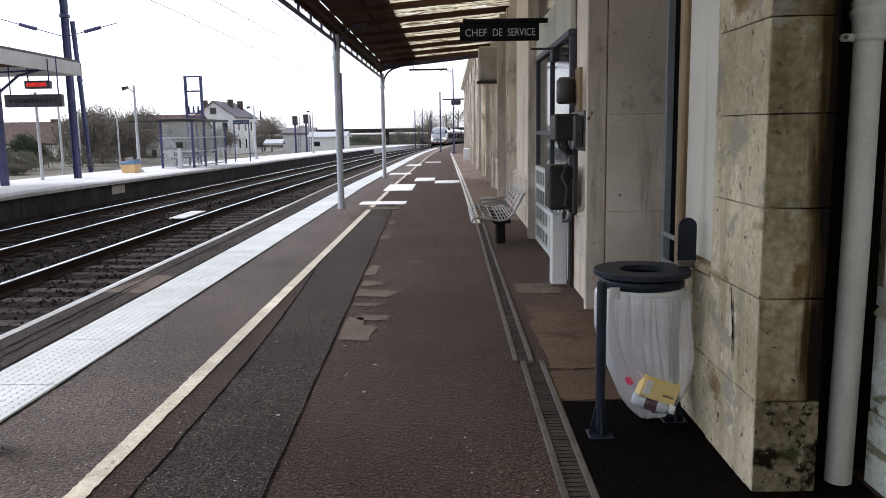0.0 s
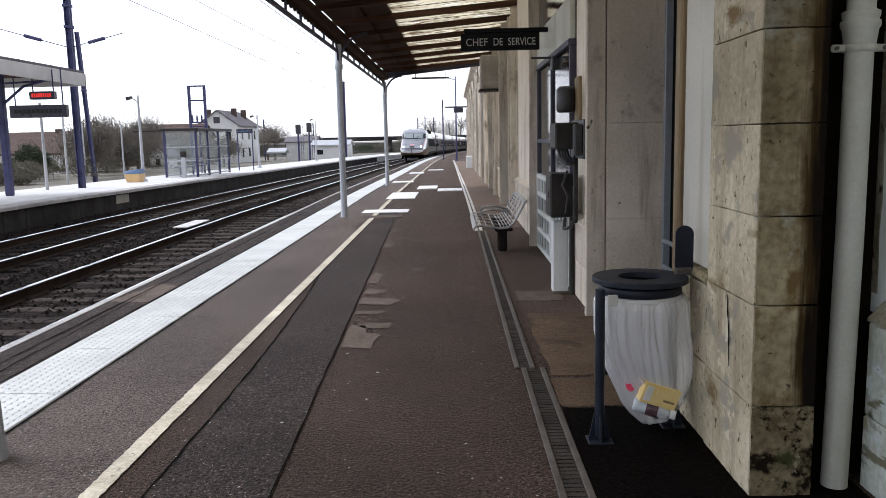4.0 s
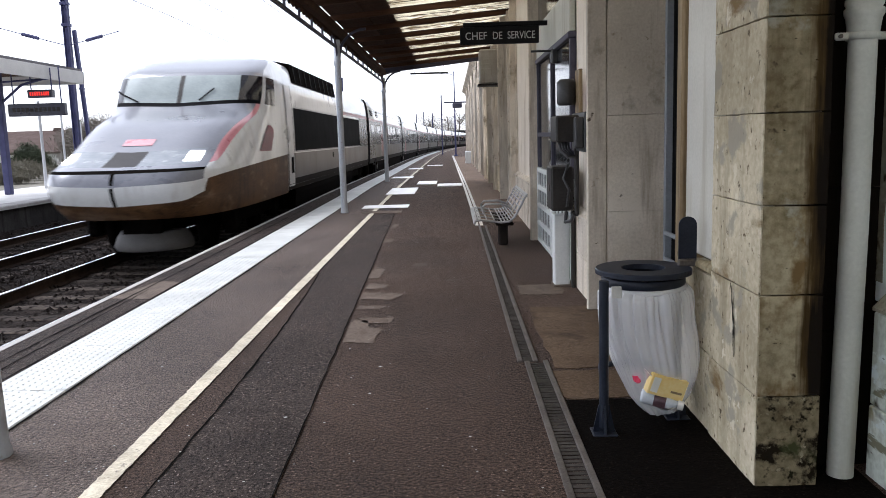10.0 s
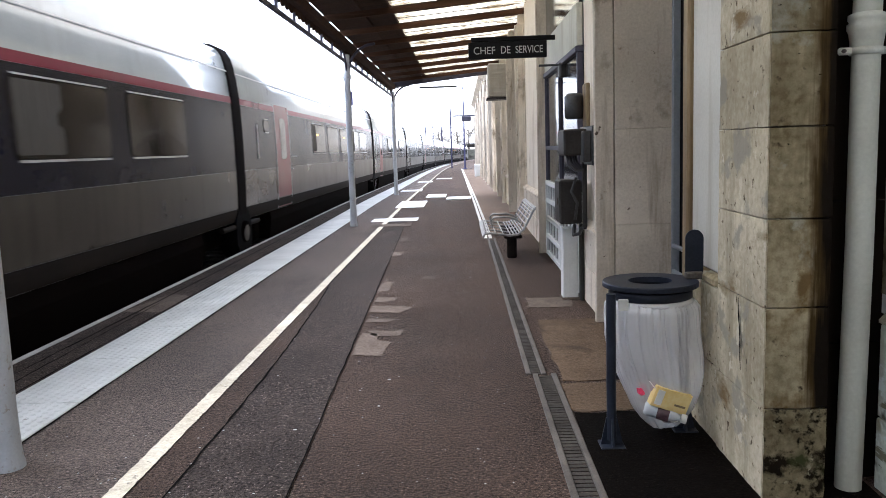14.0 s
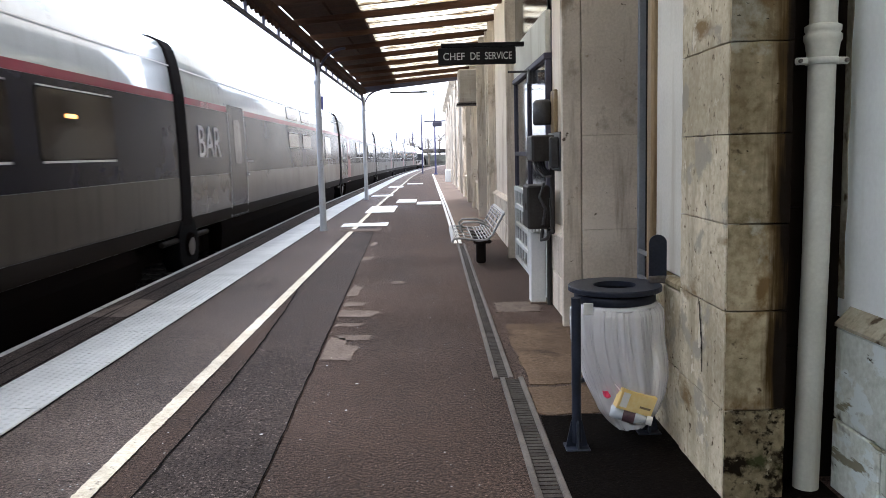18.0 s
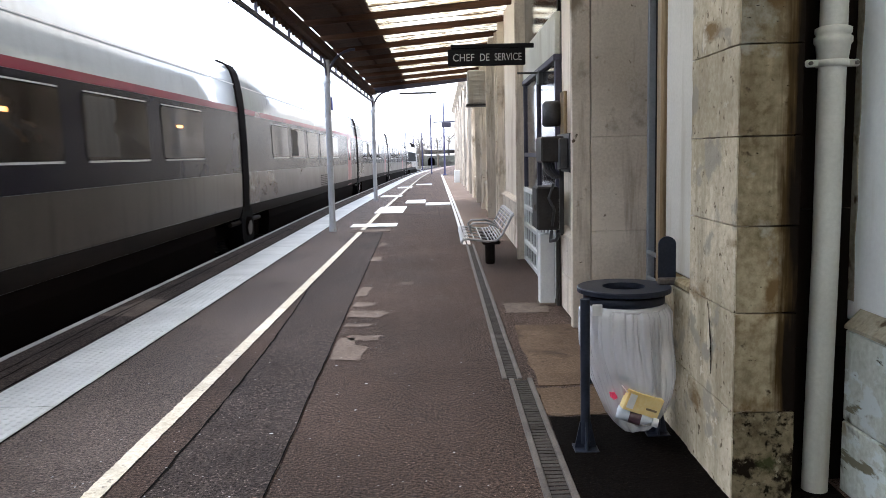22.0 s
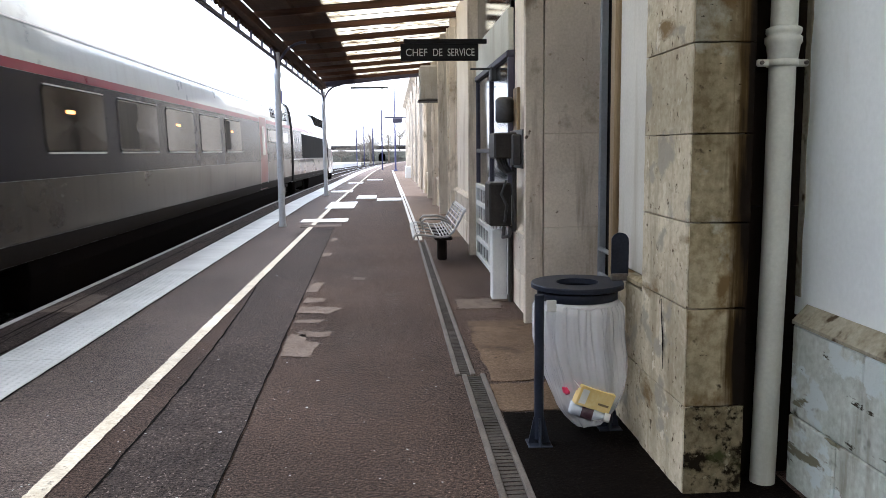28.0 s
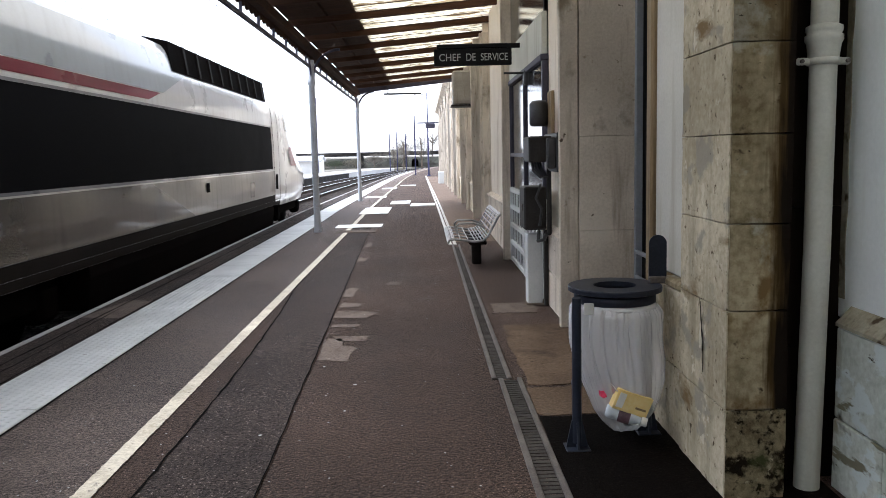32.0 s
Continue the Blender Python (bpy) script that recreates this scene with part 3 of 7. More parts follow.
STEPS = [-260, -120, -40, -10, 0, 10, 20, 30, 40, 50, 62] + [62 + 8 * k for k in range(1, 40)]
NEAR, FAR_TRACK, RAIL_Z, EDGE = -4.83, -8.06, -0.4, -3.17

# ---- ground, tracks and platforms ----
g = Shape()
g.loft([[(-2500, y, -1.1), (2500, y, -1.1)] for y in (-2500, 20, 24, 60, 120, 300, 2500)], 0, False, False, False)
part("ground", g, GROUND, label="rough grassy ground reaching the horizon", kind="structure", category="ground")
g = Shape()
strip(g, [(-10.9, -1.15), (-10.8, -0.62), (-9.2, -0.56), (-6.9, -0.56), (-6.4, -0.64), (-5.9, -0.56), (-3.6, -0.58), (-3.3, -0.64), (-3.25, -1.15)], STEPS)
part("track_bed", g, BALLAST, label="dark stony ballast bed under the tracks", kind="structure", category="track bed")
g = Shape()
strip(g, [(-40, -1.15), (-40, -0.5), (-15.4, -0.45), (-15.3, -1.15)], STEPS)
part("yard_ground", g, GROUND, label="gravel and grass yard behind the far platform", kind="structure", category="ground")

# loose stones on the bed beside the nearest rail
rng = random.Random(3)
g = Shape()
for _ in range(7000):
    x, y, r = rng.uniform(-10.4, -3.35), 5 + 30 * rng.random() ** 1.4, rng.uniform(0.025, 0.055)
    z = -0.575
    p = [(x + r * rng.uniform(.6, 1.2) * math.cos(a), y + r * rng.uniform(.6, 1.2) * math.sin(a), z) for a in (0.3, 1.9, 3.4, 5.0)]
    g.add(p + [(x + rng.uniform(-r, r) * 0.4, y, z + r * rng.uniform(0.7, 1.2))], [(0, 1, 4), (1, 2, 4), (2, 3, 4), (3, 0, 4)])
part("ballast_stones", g, BALLAST, label="loose dark grey ballast stones", kind="stuff", category="ballast")


def track(name, x, label):
    t = thing(name, (0, 0, 0), label, "railway track", "tracks", "structure")
    for side in (-0.75, 0.75):
        s = Shape()
        c = x + side
        strip(s, [(c - 0.07, RAIL_Z - 0.17), (c - 0.07, RAIL_Z - 0.155), (c - 0.012, RAIL_Z - 0.13), (c - 0.012, RAIL_Z - 0.04), (c - 0.034, RAIL_Z - 0.03),
                  (c - 0.034, RAIL_Z - 0.004), (c + 0.034, RAIL_Z - 0.004), (c + 0.034, RAIL_Z - 0.03), (c + 0.012, RAIL_Z - 0.04), (c + 0.012, RAIL_Z - 0.13),
                  (c + 0.07, RAIL_Z - 0.155), (c + 0.07, RAIL_Z - 0.17)], STEPS)
        r = part("rail", s, RUST, t)
        s = Shape()
        strip(s, [(c - 0.034, RAIL_Z - 0.003), (c - 0.026, RAIL_Z + 0.003), (c + 0.026, RAIL_Z + 0.003), (c + 0.034, RAIL_Z - 0.003)], STEPS)
        part("running_surface", s, RAILTOP, r, "bright polished rail head")
    one = Shape().box(-1.3, 1.3, -0.125, 0.125, -0.1, 0.0, 0.012).mesh("sleeper", SLEEPER)
    for k in range(150):
        px, py, a = along(x, -8 + 0.6 * k)
        part("sleeper", one, None, t, at=pose(px, py, RAIL_Z - 0.16, 0, 0, a))
    return t


track("track_near", NEAR, "railway track with polished rails on weathered sleepers")
track("track_far", FAR_TRACK, "second railway track in dark ballast by the far platform")
s = Shape().box(-6.6, -6.22, 19.1, 20.8, -0.56, -0.525, 0.01)
part("cable_cover", s, PALECON, label="pale concrete cover slab lying between the two tracks", category="cover slab")

# the near platform: the paved sheet, its edge stones, its lines and patches
P = tagged(new("pavement"), "brown asphalt station platform with painted lines", "platform", "", "structure")
s = Shape()
strip(s, [(-3.095, 0), (1.9, 0), (1.9, -1.1), (-3.095, -1.1)], STEPS[:-20])
part("asphalt", s, ASPHALT, P)
s = Shape()
strip(s, [(-2.66, 0.004), (-1.36, 0.004), (-1.36, -0.02), (-2.66, -0.02)], STEPS[:-20])
part("grey_lane", s, ASPHALT_GREY, P, "greyer asphalt beside the platform edge")
s = Shape()
strip(s, [(-3.093, 0.003), (-2.66, 0.003), (-2.66, -0.02), (-3.093, -0.02)], STEPS[:-20])
part("edge_lane", s, ASPHALT_DARK, P, "dark cracked asphalt behind the edge stones")
for k in range(-4, 60):
    y = 2.0 * k
    s = Shape()
    strip(s, [(EDGE, -0.9), (EDGE, -0.02), (EDGE + 0.015, 0.006), (EDGE + 0.075, 0.006), (EDGE + 0.075, -0.9)], [y + 0.006, y + 1.0, y + 1.994])
    part("edge_stone", s, KERB, P)
for k in range(-6, 100):
    y = 4.845 + 1.0 * (k - 5)
    x0, x1 = -2.655, -2.175
    s = Shape()
    strip(s, [(x0, -0.02), (x0, 0.006), (x0 + 0.006, 0.012), (x1 - 0.006, 0.012), (x1, 0.006), (x1, -0.02)], [y + 0.006, y + 0.994])
    part("tactile_slab", s, TACTILE, P)
s = Shape()
for i in range(8):
    for k in range(130):
        x, y, z, r = -2.61 + 0.055 * i, 2.2 + 0.06 * k + (0.03 if i % 2 else 0), 0.0125, 0.014
        s.add([(x - r, y - r, z), (x + r, y - r, z), (x + r, y + r, z), (x - r, y + r, z), (x - .008, y - .008, z + .004), (x + .008, y - .008, z + .004), (x + .008, y + .008, z + .004), (x - .008, y + .008, z + .004)],
              [(0, 1, 5, 4), (1, 2, 6, 5), (2, 3, 7, 6), (3, 0, 4, 7), (4, 5, 6, 7)])
tagged(part("studs", s, TACTILE, P), kind="stuff")
for k in range(0, 45):
    y0, y1 = -6 + 3.0 * k, -3.0 + 3.0 * k
    n = 120 if y1 < 14 else 8
    left = [(-1.447 + rng.gauss(0, 0.0025), y0 + (y1 - y0) * j / n) for j in range(n + 1)]
    right = [(-1.357 + rng.gauss(0, 0.0025), y0 + (y1 - y0) * j / n) for j in range(n + 1)]
    v = [(*along(x, y)[:2], 0.0085) for x, y in left + right]
    part("painted_line", Shape().add(v, [(j, j + 1, n + j + 2, n + j + 1) for j in range(n)]), LINE, P)


def joint_line(y):
    """The tar joint beside the white line, which it meets further on."""
    return max(-1.18 - 0.012 * max(y - 4.5, 0) ** 1.8, -1.352)


# the charcoal lane between the two tar joints
v = []
for j in range(21):
    y = -4 + j
    v += [(joint_line(y), y, 0.0045), (-0.5 - 0.028 * (y + 2), y, 0.0045)]
part("dark_lane", Shape().add(v, [(2 * j, 2 * j + 1, 2 * j + 3, 2 * j + 2) for j in range(20)]), ASPHALT_DARK, P, "darker charcoal asphalt between two joints")


def seam(x0, y0, y1, w, drift=0.0, step=0.16):
    """A wandering tar joint."""
    s, y, x = Shape(), y0, x0
    pts = []
    while y < y1:
        pts.append(((joint_line(y) if x is None else x + drift * (y - y0)) + rng.uniform(-0.005, 0.005), y, w * rng.uniform(0.5, 1.4)))
        y += step
    v = [(x - w / 2, y, 0.0085) for x, y, w in pts] + [(x + w / 2, y, 0.0085) for x, y, w in pts]
    n = len(pts)
    s.add(v, [(k, k + 1, n + k + 1, n + k) for k in range(n - 1)])
    return s


part("tar_joint", seam(None, -4, 60, 0.012, 0, 0.1), TAR, P)
part("tar_joint", seam(-0.5, -2, 16, 0.007, -0.028), TAR, P)
part("tar_joint", seam(-2.95, 2, 16, 0.016, 0.004, 0.11), TAR, P)
part("tar_joint", seam(-2.78, 3, 8, 0.01, -0.02, 0.09), TAR, P)
part("tar_joint", seam(-2.685, -4, 30, 0.012), TAR, P)
part("tar_joint", seam(-2.16, -4, 30, 0.014), TAR, P)


litter = Shape()
for _ in range(520):
    x, y, r = rng.uniform(-2.05, 0.45), 2.3 + 14 * rng.random() ** 1.6, rng.uniform(0.0025, 0.006)
    if rng.random() < 0.08:
        r *= 2.0
    litter.add([(x + r * rng.uniform(0.6, 1.4) * math.cos(a), y + r * rng.uniform(0.6, 1.4) * math.sin(a), 0.0095) for a in (0.2, 1.5, 2.7, 3.9, 5.2)], [(0, 1, 2, 3, 4)])
tagged(part("pale_specks", litter, LETTER, P), kind="stuff")


def patch(x0, x1, y0, y1, material, label, ragged=0.03, z=0.005):
    """A flat repair with a ragged rim, laid on the asphalt."""
    rim = []
    for (ax, ay), (bx, by) in (((x0, y0), (x1, y0)), ((x1, y0), (x1, y1)), ((x1, y1), (x0, y1)), ((x0, y1), (x0, y0))):
        for k in range(10):
            f = k / 10
            rim.append((ax + (bx - ax) * f + rng.uniform(-ragged, ragged), ay + (by - ay) * f + rng.uniform(-ragged, ragged)))
    return part("asphalt_patch", Shape().prism(rim, 2, z - 0.02, z), material, P, label)


def worn(corners, material, label, z=0.0056):
    """A rubbed spot on the asphalt, its outline frayed at two scales."""
    rim, n = [], len(corners)
    for k in range(n):
        (ax, ay), (bx, by) = corners[k], corners[(k + 1) % n]
        steps = max(int(math.hypot(bx - ax, (by - ay) * 0.6) / 0.018), 3)
        drift = 0.0
        for q in range(steps):
            f = q / steps
            drift = 0.7 * drift + rng.gauss(0, 0.005)
            rim.append((ax + (bx - ax) * f + drift * (0.4 if abs(bx - ax) > abs(by - ay) else 1.0), ay + (by - ay) * f + drift * 1.7, z))
    cx, cy = sum(p[0] for p in rim) / len(rim), sum(p[1] for p in rim) / len(rim)
    m = len(rim)
    return part("asphalt_patch", Shape().add(rim + [(cx, cy, z)], [(k, (k + 1) % m, m) for k in range(m)]), material, P, label)


for corners in (((-0.7, 5.8), (-0.48, 5.72), (-0.46, 6.1), (-0.56, 6.2), (-0.58, 6.42), (-0.7, 6.45)), ((-0.62, 6.36), (-0.38, 6.34), (-0.4, 6.5), (-0.7, 6.54)), ((-0.75, 7.22), (-0.46, 7.18), (-0.37, 7.4), (-0.52, 7.5), (-0.74, 7.52)),
                ((-0.73, 6.85), (-0.52, 6.83), (-0.48, 6.93), (-0.72, 6.97)), ((-0.74, 7.72), (-0.56, 7.7), (-0.54, 7.9), (-0.73, 7.95)), ((-0.77, 8.25), (-0.66, 8.24), (-0.64, 8.8), (-0.76, 8.85)), ((-0.36, 8.92), (-0.22, 8.9), (-0.21, 9.1), (-0.34, 9.14)),
                ((-0.88, 10.9), (-0.74, 10.9), (-0.73, 11.3), (-0.86, 11.3)), ((-0.88, 12.6), (-0.79, 12.6), (-0.78, 13.1), (-0.87, 13.1)), ((0.0, 8.0), (0.16, 8.0), (0.16, 8.07), (0.02, 8.08))):
    worn(corners, CEMENT, "rubbed pale cement patch")
# This strip is painted near-black in place of shade along the wall.
patch(0.67, 1.72, -3.9, 4.47, SHADE_BLACKTOP, "near-black asphalt strip with the wall foot's shade painted in", 0.02, 0.0042)
patch(0.68, 1.24, 5.05, 6.75, EARTHY, "sandy brown asphalt patch", 0.02)
patch(0.66, 1.2, 4.5, 5.0, EARTHY, "sandy brown asphalt patch", 0.018)
patch(0.66, 1.06, 7.25, 7.7, CEMENT, "pale cement threshold patch", 0.02)
worn(((-3.08, 7.55), (-2.69, 7.5), (-2.69, 8.3), (-2.95, 8.45)), CEMENT, "pinkish cement repair by the edge", 0.0065)
for x0, x1, y0, y1 in ((-1.72, -0.8, 16.0, 16.65), (-1.6, -0.86, 14.95, 15.4), (-1.54, -0.84, 19.6, 21.9), (-0.96, -0.38, 23.5, 25.2), (-0.34, 0.35, 22.3, 23.45), (-2.03, -1.3, 27.9, 29.0), (-1.93, -1.26, 36.6, 38.2), (-1.2, -0.4, 41, 42.2)):
    s = Shape().box(x0, x1, y0, y1, -0.02, 0.0105, 0.004)
    part("white_slab", s, CEMENT if (x0, y0) == (-1.6, 14.95) else SLAB, P, "bright white slab let into the platform")

# the drain channel, with a jog where it changes width
D = thing("drain_channel", (0, 0, 0), "galvanised drain channel with a slotted grating in the platform", "drain", kind="structure")
for x0, x1, y0, y1 in ((0.515, 0.66, -4.0, 5.2), (0.475, 0.6, 5.2, 12.6)):
    for a, b in ((x0, x0 + 0.03), (x1 - 0.03, x1)):
        part("channel_rim", Shape().box(a, b, y0, y1, -0.03, 0.012, 0.003), GALV, D)
    part("channel_bed", Shape().box(x0 + 0.03, x1 - 0.03, y0, y1, -0.08, -0.012), TAR, D)
    y = y0
    while y < y1 - 0.5:
        s = Shape()
        for k in range(25):
            s.box(x0 + 0.031, x1 - 0.031, y + 0.0408 * k + 0.005, y + 0.0408 * k + 0.034, -0.01, 0.004)
        part("grating", s, GRATE, D)
        y += 1.02


def channel_line(y):
    """The middle of the slot channel past the bench, which draws away from the wall."""
    return 0.49 - 0.0065 * max(y - 14, 0)


for k in range(18):
    ys = [12.6 + 3.0 * k + 0.004, 12.6 + 3.0 * k + 1.5, 12.6 + 3.0 * k + 2.996]
    for side in (-1, 1):
        rings = [[(channel_line(y) + side * u, y, z) for u, z in ((0.012, -0.03), (0.012, 0.012), (0.058, 0.012), (0.062, 0.008), (0.062, -0.03))] for y in ys]
        part("channel_cover", Shape().loft(rings, 0, False), CHANNEL, D)
    rings = [[(channel_line(y) + u, y, z) for u, z in ((-0.012, -0.03), (-0.012, -0.008), (0.012, -0.008), (0.012, -0.03))] for y in ys]
    part("channel_bed", Shape().loft(rings, 0, False), TAR, D)

# the tan walk between the channel and the wall
v = []
for k in range(26):
    y = 13.0 + 2.0 * k
    v += [(channel_line(y) + 0.064, y, 0.0045), (1.215, y, 0.0045)]
part("wall_walk", Shape().add(v, [(2 * k, 2 * k + 1, 2 * k + 3, 2 * k + 2) for k in range(25)]), ASPHALT_TAN, P, "tan asphalt along the wall foot")

# the far platform
F = tagged(new("pavement_far"), "far station platform with a pale paved top and dark wall", "platform", "", "structure")
s = Shape()
strip(s, [(-15.3, 0), (-10.98, 0), (-10.98, -1.1), (-15.3, -1.1)], STEPS[:-26])
part("paving", s, PALECON, F)
for k in range(-2, 26):
    y = 4.0 * k
    s = Shape()
    strip(s, [(-10.98, -1.1), (-10.98, -0.1), (-10.86, -0.1), (-10.86, -1.1)], [y + 0.008, y + 2, y + 3.992])
    part("wall_panel", s, CONCRETE, F)
    s = Shape()
    strip(s, [(-11.3, -0.06), (-11.3, 0.005), (-10.76, 0.005), (-10.74, -0.02), (-10.74, -0.095), (-10.9, -0.095)], [y + 0.006, y + 2, y + 3.994])
    part("edge_stone", s, KERB, F)
part("notice_plate", Shape().box(-10.86, -10.84, 26.0, 27.0, -0.42, -0.14, 0.01), BOXBEIGE, F, "small pale plate on the platform wall")

# ---- the station building along the platform ----
WX = 1.2


def stones(parent, x, y0, y1, z0, z1, courses, widths, material, seed, proud=0.0, axis=0, deep=0.2, name="stone_block", joint=0.002, edge=0.006):
    """Courses of blocks on a face. axis 0: the face looks to -x and runs along y; 1: it looks to -y and runs along x."""
    r = random.Random(seed)
    z, row = z0, 0
    while z < z1 - 0.05:
        h = min(courses[row % len(courses)], z1 - z)
        a, k = y0, row
        while a < y1 - 0.03:
            w = widths[k % len(widths)]
            b = a + w if a + w < y1 - 0.12 else y1
            e = r.uniform(-0.004, 0.004) + proud
            s = Shape()
            if axis == 0:
                s.box(x - e, x + deep, a + joint, b - joint, z + joint, z + h - joint, edge)
            else:
                s.box(a + joint, b - joint, x - e, x + deep, z + joint, z + h - joint, edge)
            part(name, s, material, parent)
            a, k = b, k + 1
        z, row = z + h, row + 1


def rough_block(x0, x1, y0, y1, z0, z1, seed, step=0.02, wear=0.004):
    """A worn quarry block: rounded and chipped edges, an uneven face."""
    lo, hi, off = Vector((x0, y0, z0)), Vector((x1, y1, z1)), Vector((seed * 3.7, seed * 1.3, seed * 5.1))
    counts = [max(int((b - a) / step), 3) for a, b in zip(lo, hi)]
    at, verts, faces = {}, [], []

    def corner(key):
        if key not in at:
            p = Vector([lo[k] + 0.004 if key[k] == 1 else hi[k] - 0.004 if key[k] == counts[k] - 1 else lo[k] + (hi[k] - lo[k]) * key[k] / counts[k] for k in range(3)])
            r = 0.0012 + wear * max(0.0, noise.noise((p + off) * 9)) + 0.022 * max(0.0, noise.noise((p - off) * 15) - 0.4)
            q = Vector([min(max(p[k], lo[k] + r), hi[k] - r) for k in range(3)])
            d = (p - q).normalized()
            at[key] = len(verts)
            verts.append(q + d * (r + 0.0035 * noise.noise((p + off) * 14) + 0.0018 * noise.noise((p + off) * 45) - 0.0015))
        return at[key]

    for axis in range(3):
        a, b = [k for k in range(3) if k != axis]
        for end in (0, counts[axis]):
            for i in range(counts[a]):
                for j in range(counts[b]):
                    ring = []
                    for u, v in ((i, j), (i + 1, j), (i + 1, j + 1), (i, j + 1)):
                        key = [0, 0, 0]
                        key[axis], key[a], key[b] = end, u, v
                        ring.append(corner(tuple(key)))
                    faces.append(ring)
    return Shape().add(verts, faces, 0, True)


# the near pier: quoin stones, a white plastered face and a dressed lower part
W = tagged(new("wall_pier"), "stained limestone quoin pier with white plaster above", "wall", "", "structure")
part("core", Shape().box(1.312, 1.49, 3.454, 4.74, 0, 4.6).box(1.49, 1.95, 3.76, 4.74, 0, 4.6), MORTAR, W)
CO = [0.37, 0.4, 0.344, 0.345, 0.345, 0.36, 0.35, 0.36, 0.35, 0.36, 0.35, 0.3]
z = 0.0
for k, h in enumerate(CO):
    if z + h < 4.7:
        part("stone_block", rough_block(1.257, 1.31, 3.412, 3.978, z + 0.0005, z + h - 0.001, k), STONE, W)
        part("stone_block", rough_block(1.262, 1.503, 3.406, 3.452, z + 0.0008, z + h - 0.002, k + 30, 0.02), STONE_DIRTY_SHADED if k else STONE_POCKED, W)
        z += h
for k, (a, b, z0, z1) in enumerate(((3.982, 4.53, 0.0, 0.368), (3.982, 4.25, 0.372, 0.738), (4.254, 4.53, 0.372, 0.738))):
    part("stone_block", rough_block(1.264, 1.33, a, b, z0, z1, k + 60), STONE, W)
# a long crack down the stones of the side face
v = []
for k in range(25):
    f = k / 24
    y, z, w = 3.693 - 0.04 * f + 0.004 * math.sin(9 * f), 0.76 - 0.3 * f, 0.0035 + 0.004 * math.sin(math.pi * f) * (1 + 0.5 * math.sin(31 * f))
    v += [(1.2535, y - w, z), (1.2535, y + w, z)]
part("crack", Shape().add(v, [(2 * k, 2 * k + 1, 2 * k + 3, 2 * k + 2) for k in range(24)]), TR_SKIRT, W, "dark crack in the stone")
part("core", Shape().box(1.33, 1.5, 3.985, 4.53, 0.0, 0.74), MORTAR, W)
part("ledge", Shape().box(1.255, 1.5, 3.985, 4.53, 0.742, 0.79, 0.015), STONE_DIRTY_SHADED, W, "dirty stone ledge")
part("plaster_face", Shape().box(1.3, 1.5, 3.985, 4.53, 0.792, 4.6, 0.01), PLASTER, W, "greyed white plaster")
part("timber_architrave", Shape().box(1.275, 1.42, 4.535, 4.63, 0.0, 3.6, 0.012).box(1.3, 1.46, 4.632, 4.7, 0, 3.56, 0.01), DOORWOOD, W, "honey brown timber door surround")

# the set-back white wall beside the camera, with its stone plinth
W = tagged(new("wall_setback"), "white plastered wall above a rough stone plinth", "wall", "", "structure")
# The unseen run behind the camera is added to keep light out.
part("plaster_face", Shape().box(1.8, 2.2, -30.0, 3.6, 0.7, 4.6), WALLPAINT, W)
part("rust_edge", Shape().prism([(3.55 + 0.006 * (k % 3), 0.78 + 3.8 * k / 30) for k in range(31)] + [(3.598, 4.58), (3.598, 0.78)], 0, 1.7965, 1.81), PLINTH_CAP, W, "brown stain where the pipe has dripped")
stones(W, 1.74, -3.0, 3.5, 0, 0.68, [0.3, 0.38], [0.75, 0.9, 0.6], STONE_PLINTH, 9, deep=0.3)
part("plinth_cap", Shape().prism([(1.738, 0.682), (1.738, 0.695), (1.805, 0.765), (2.0, 0.765), (2.0, 0.682)], 1, -30.0, 3.5), PLINTH_CAP, W, "sloping stone plinth cap")
# On these stones the black end is painted shade of the pipe recess.
for k in range(8):
    part("return_stone", rough_block(1.505, 1.82, 3.6, 3.75, 0.58 * k, 0.58 * k + 0.577, k + 80, 0.035, 0.012), STONE_DIRTY_SHADED, W)

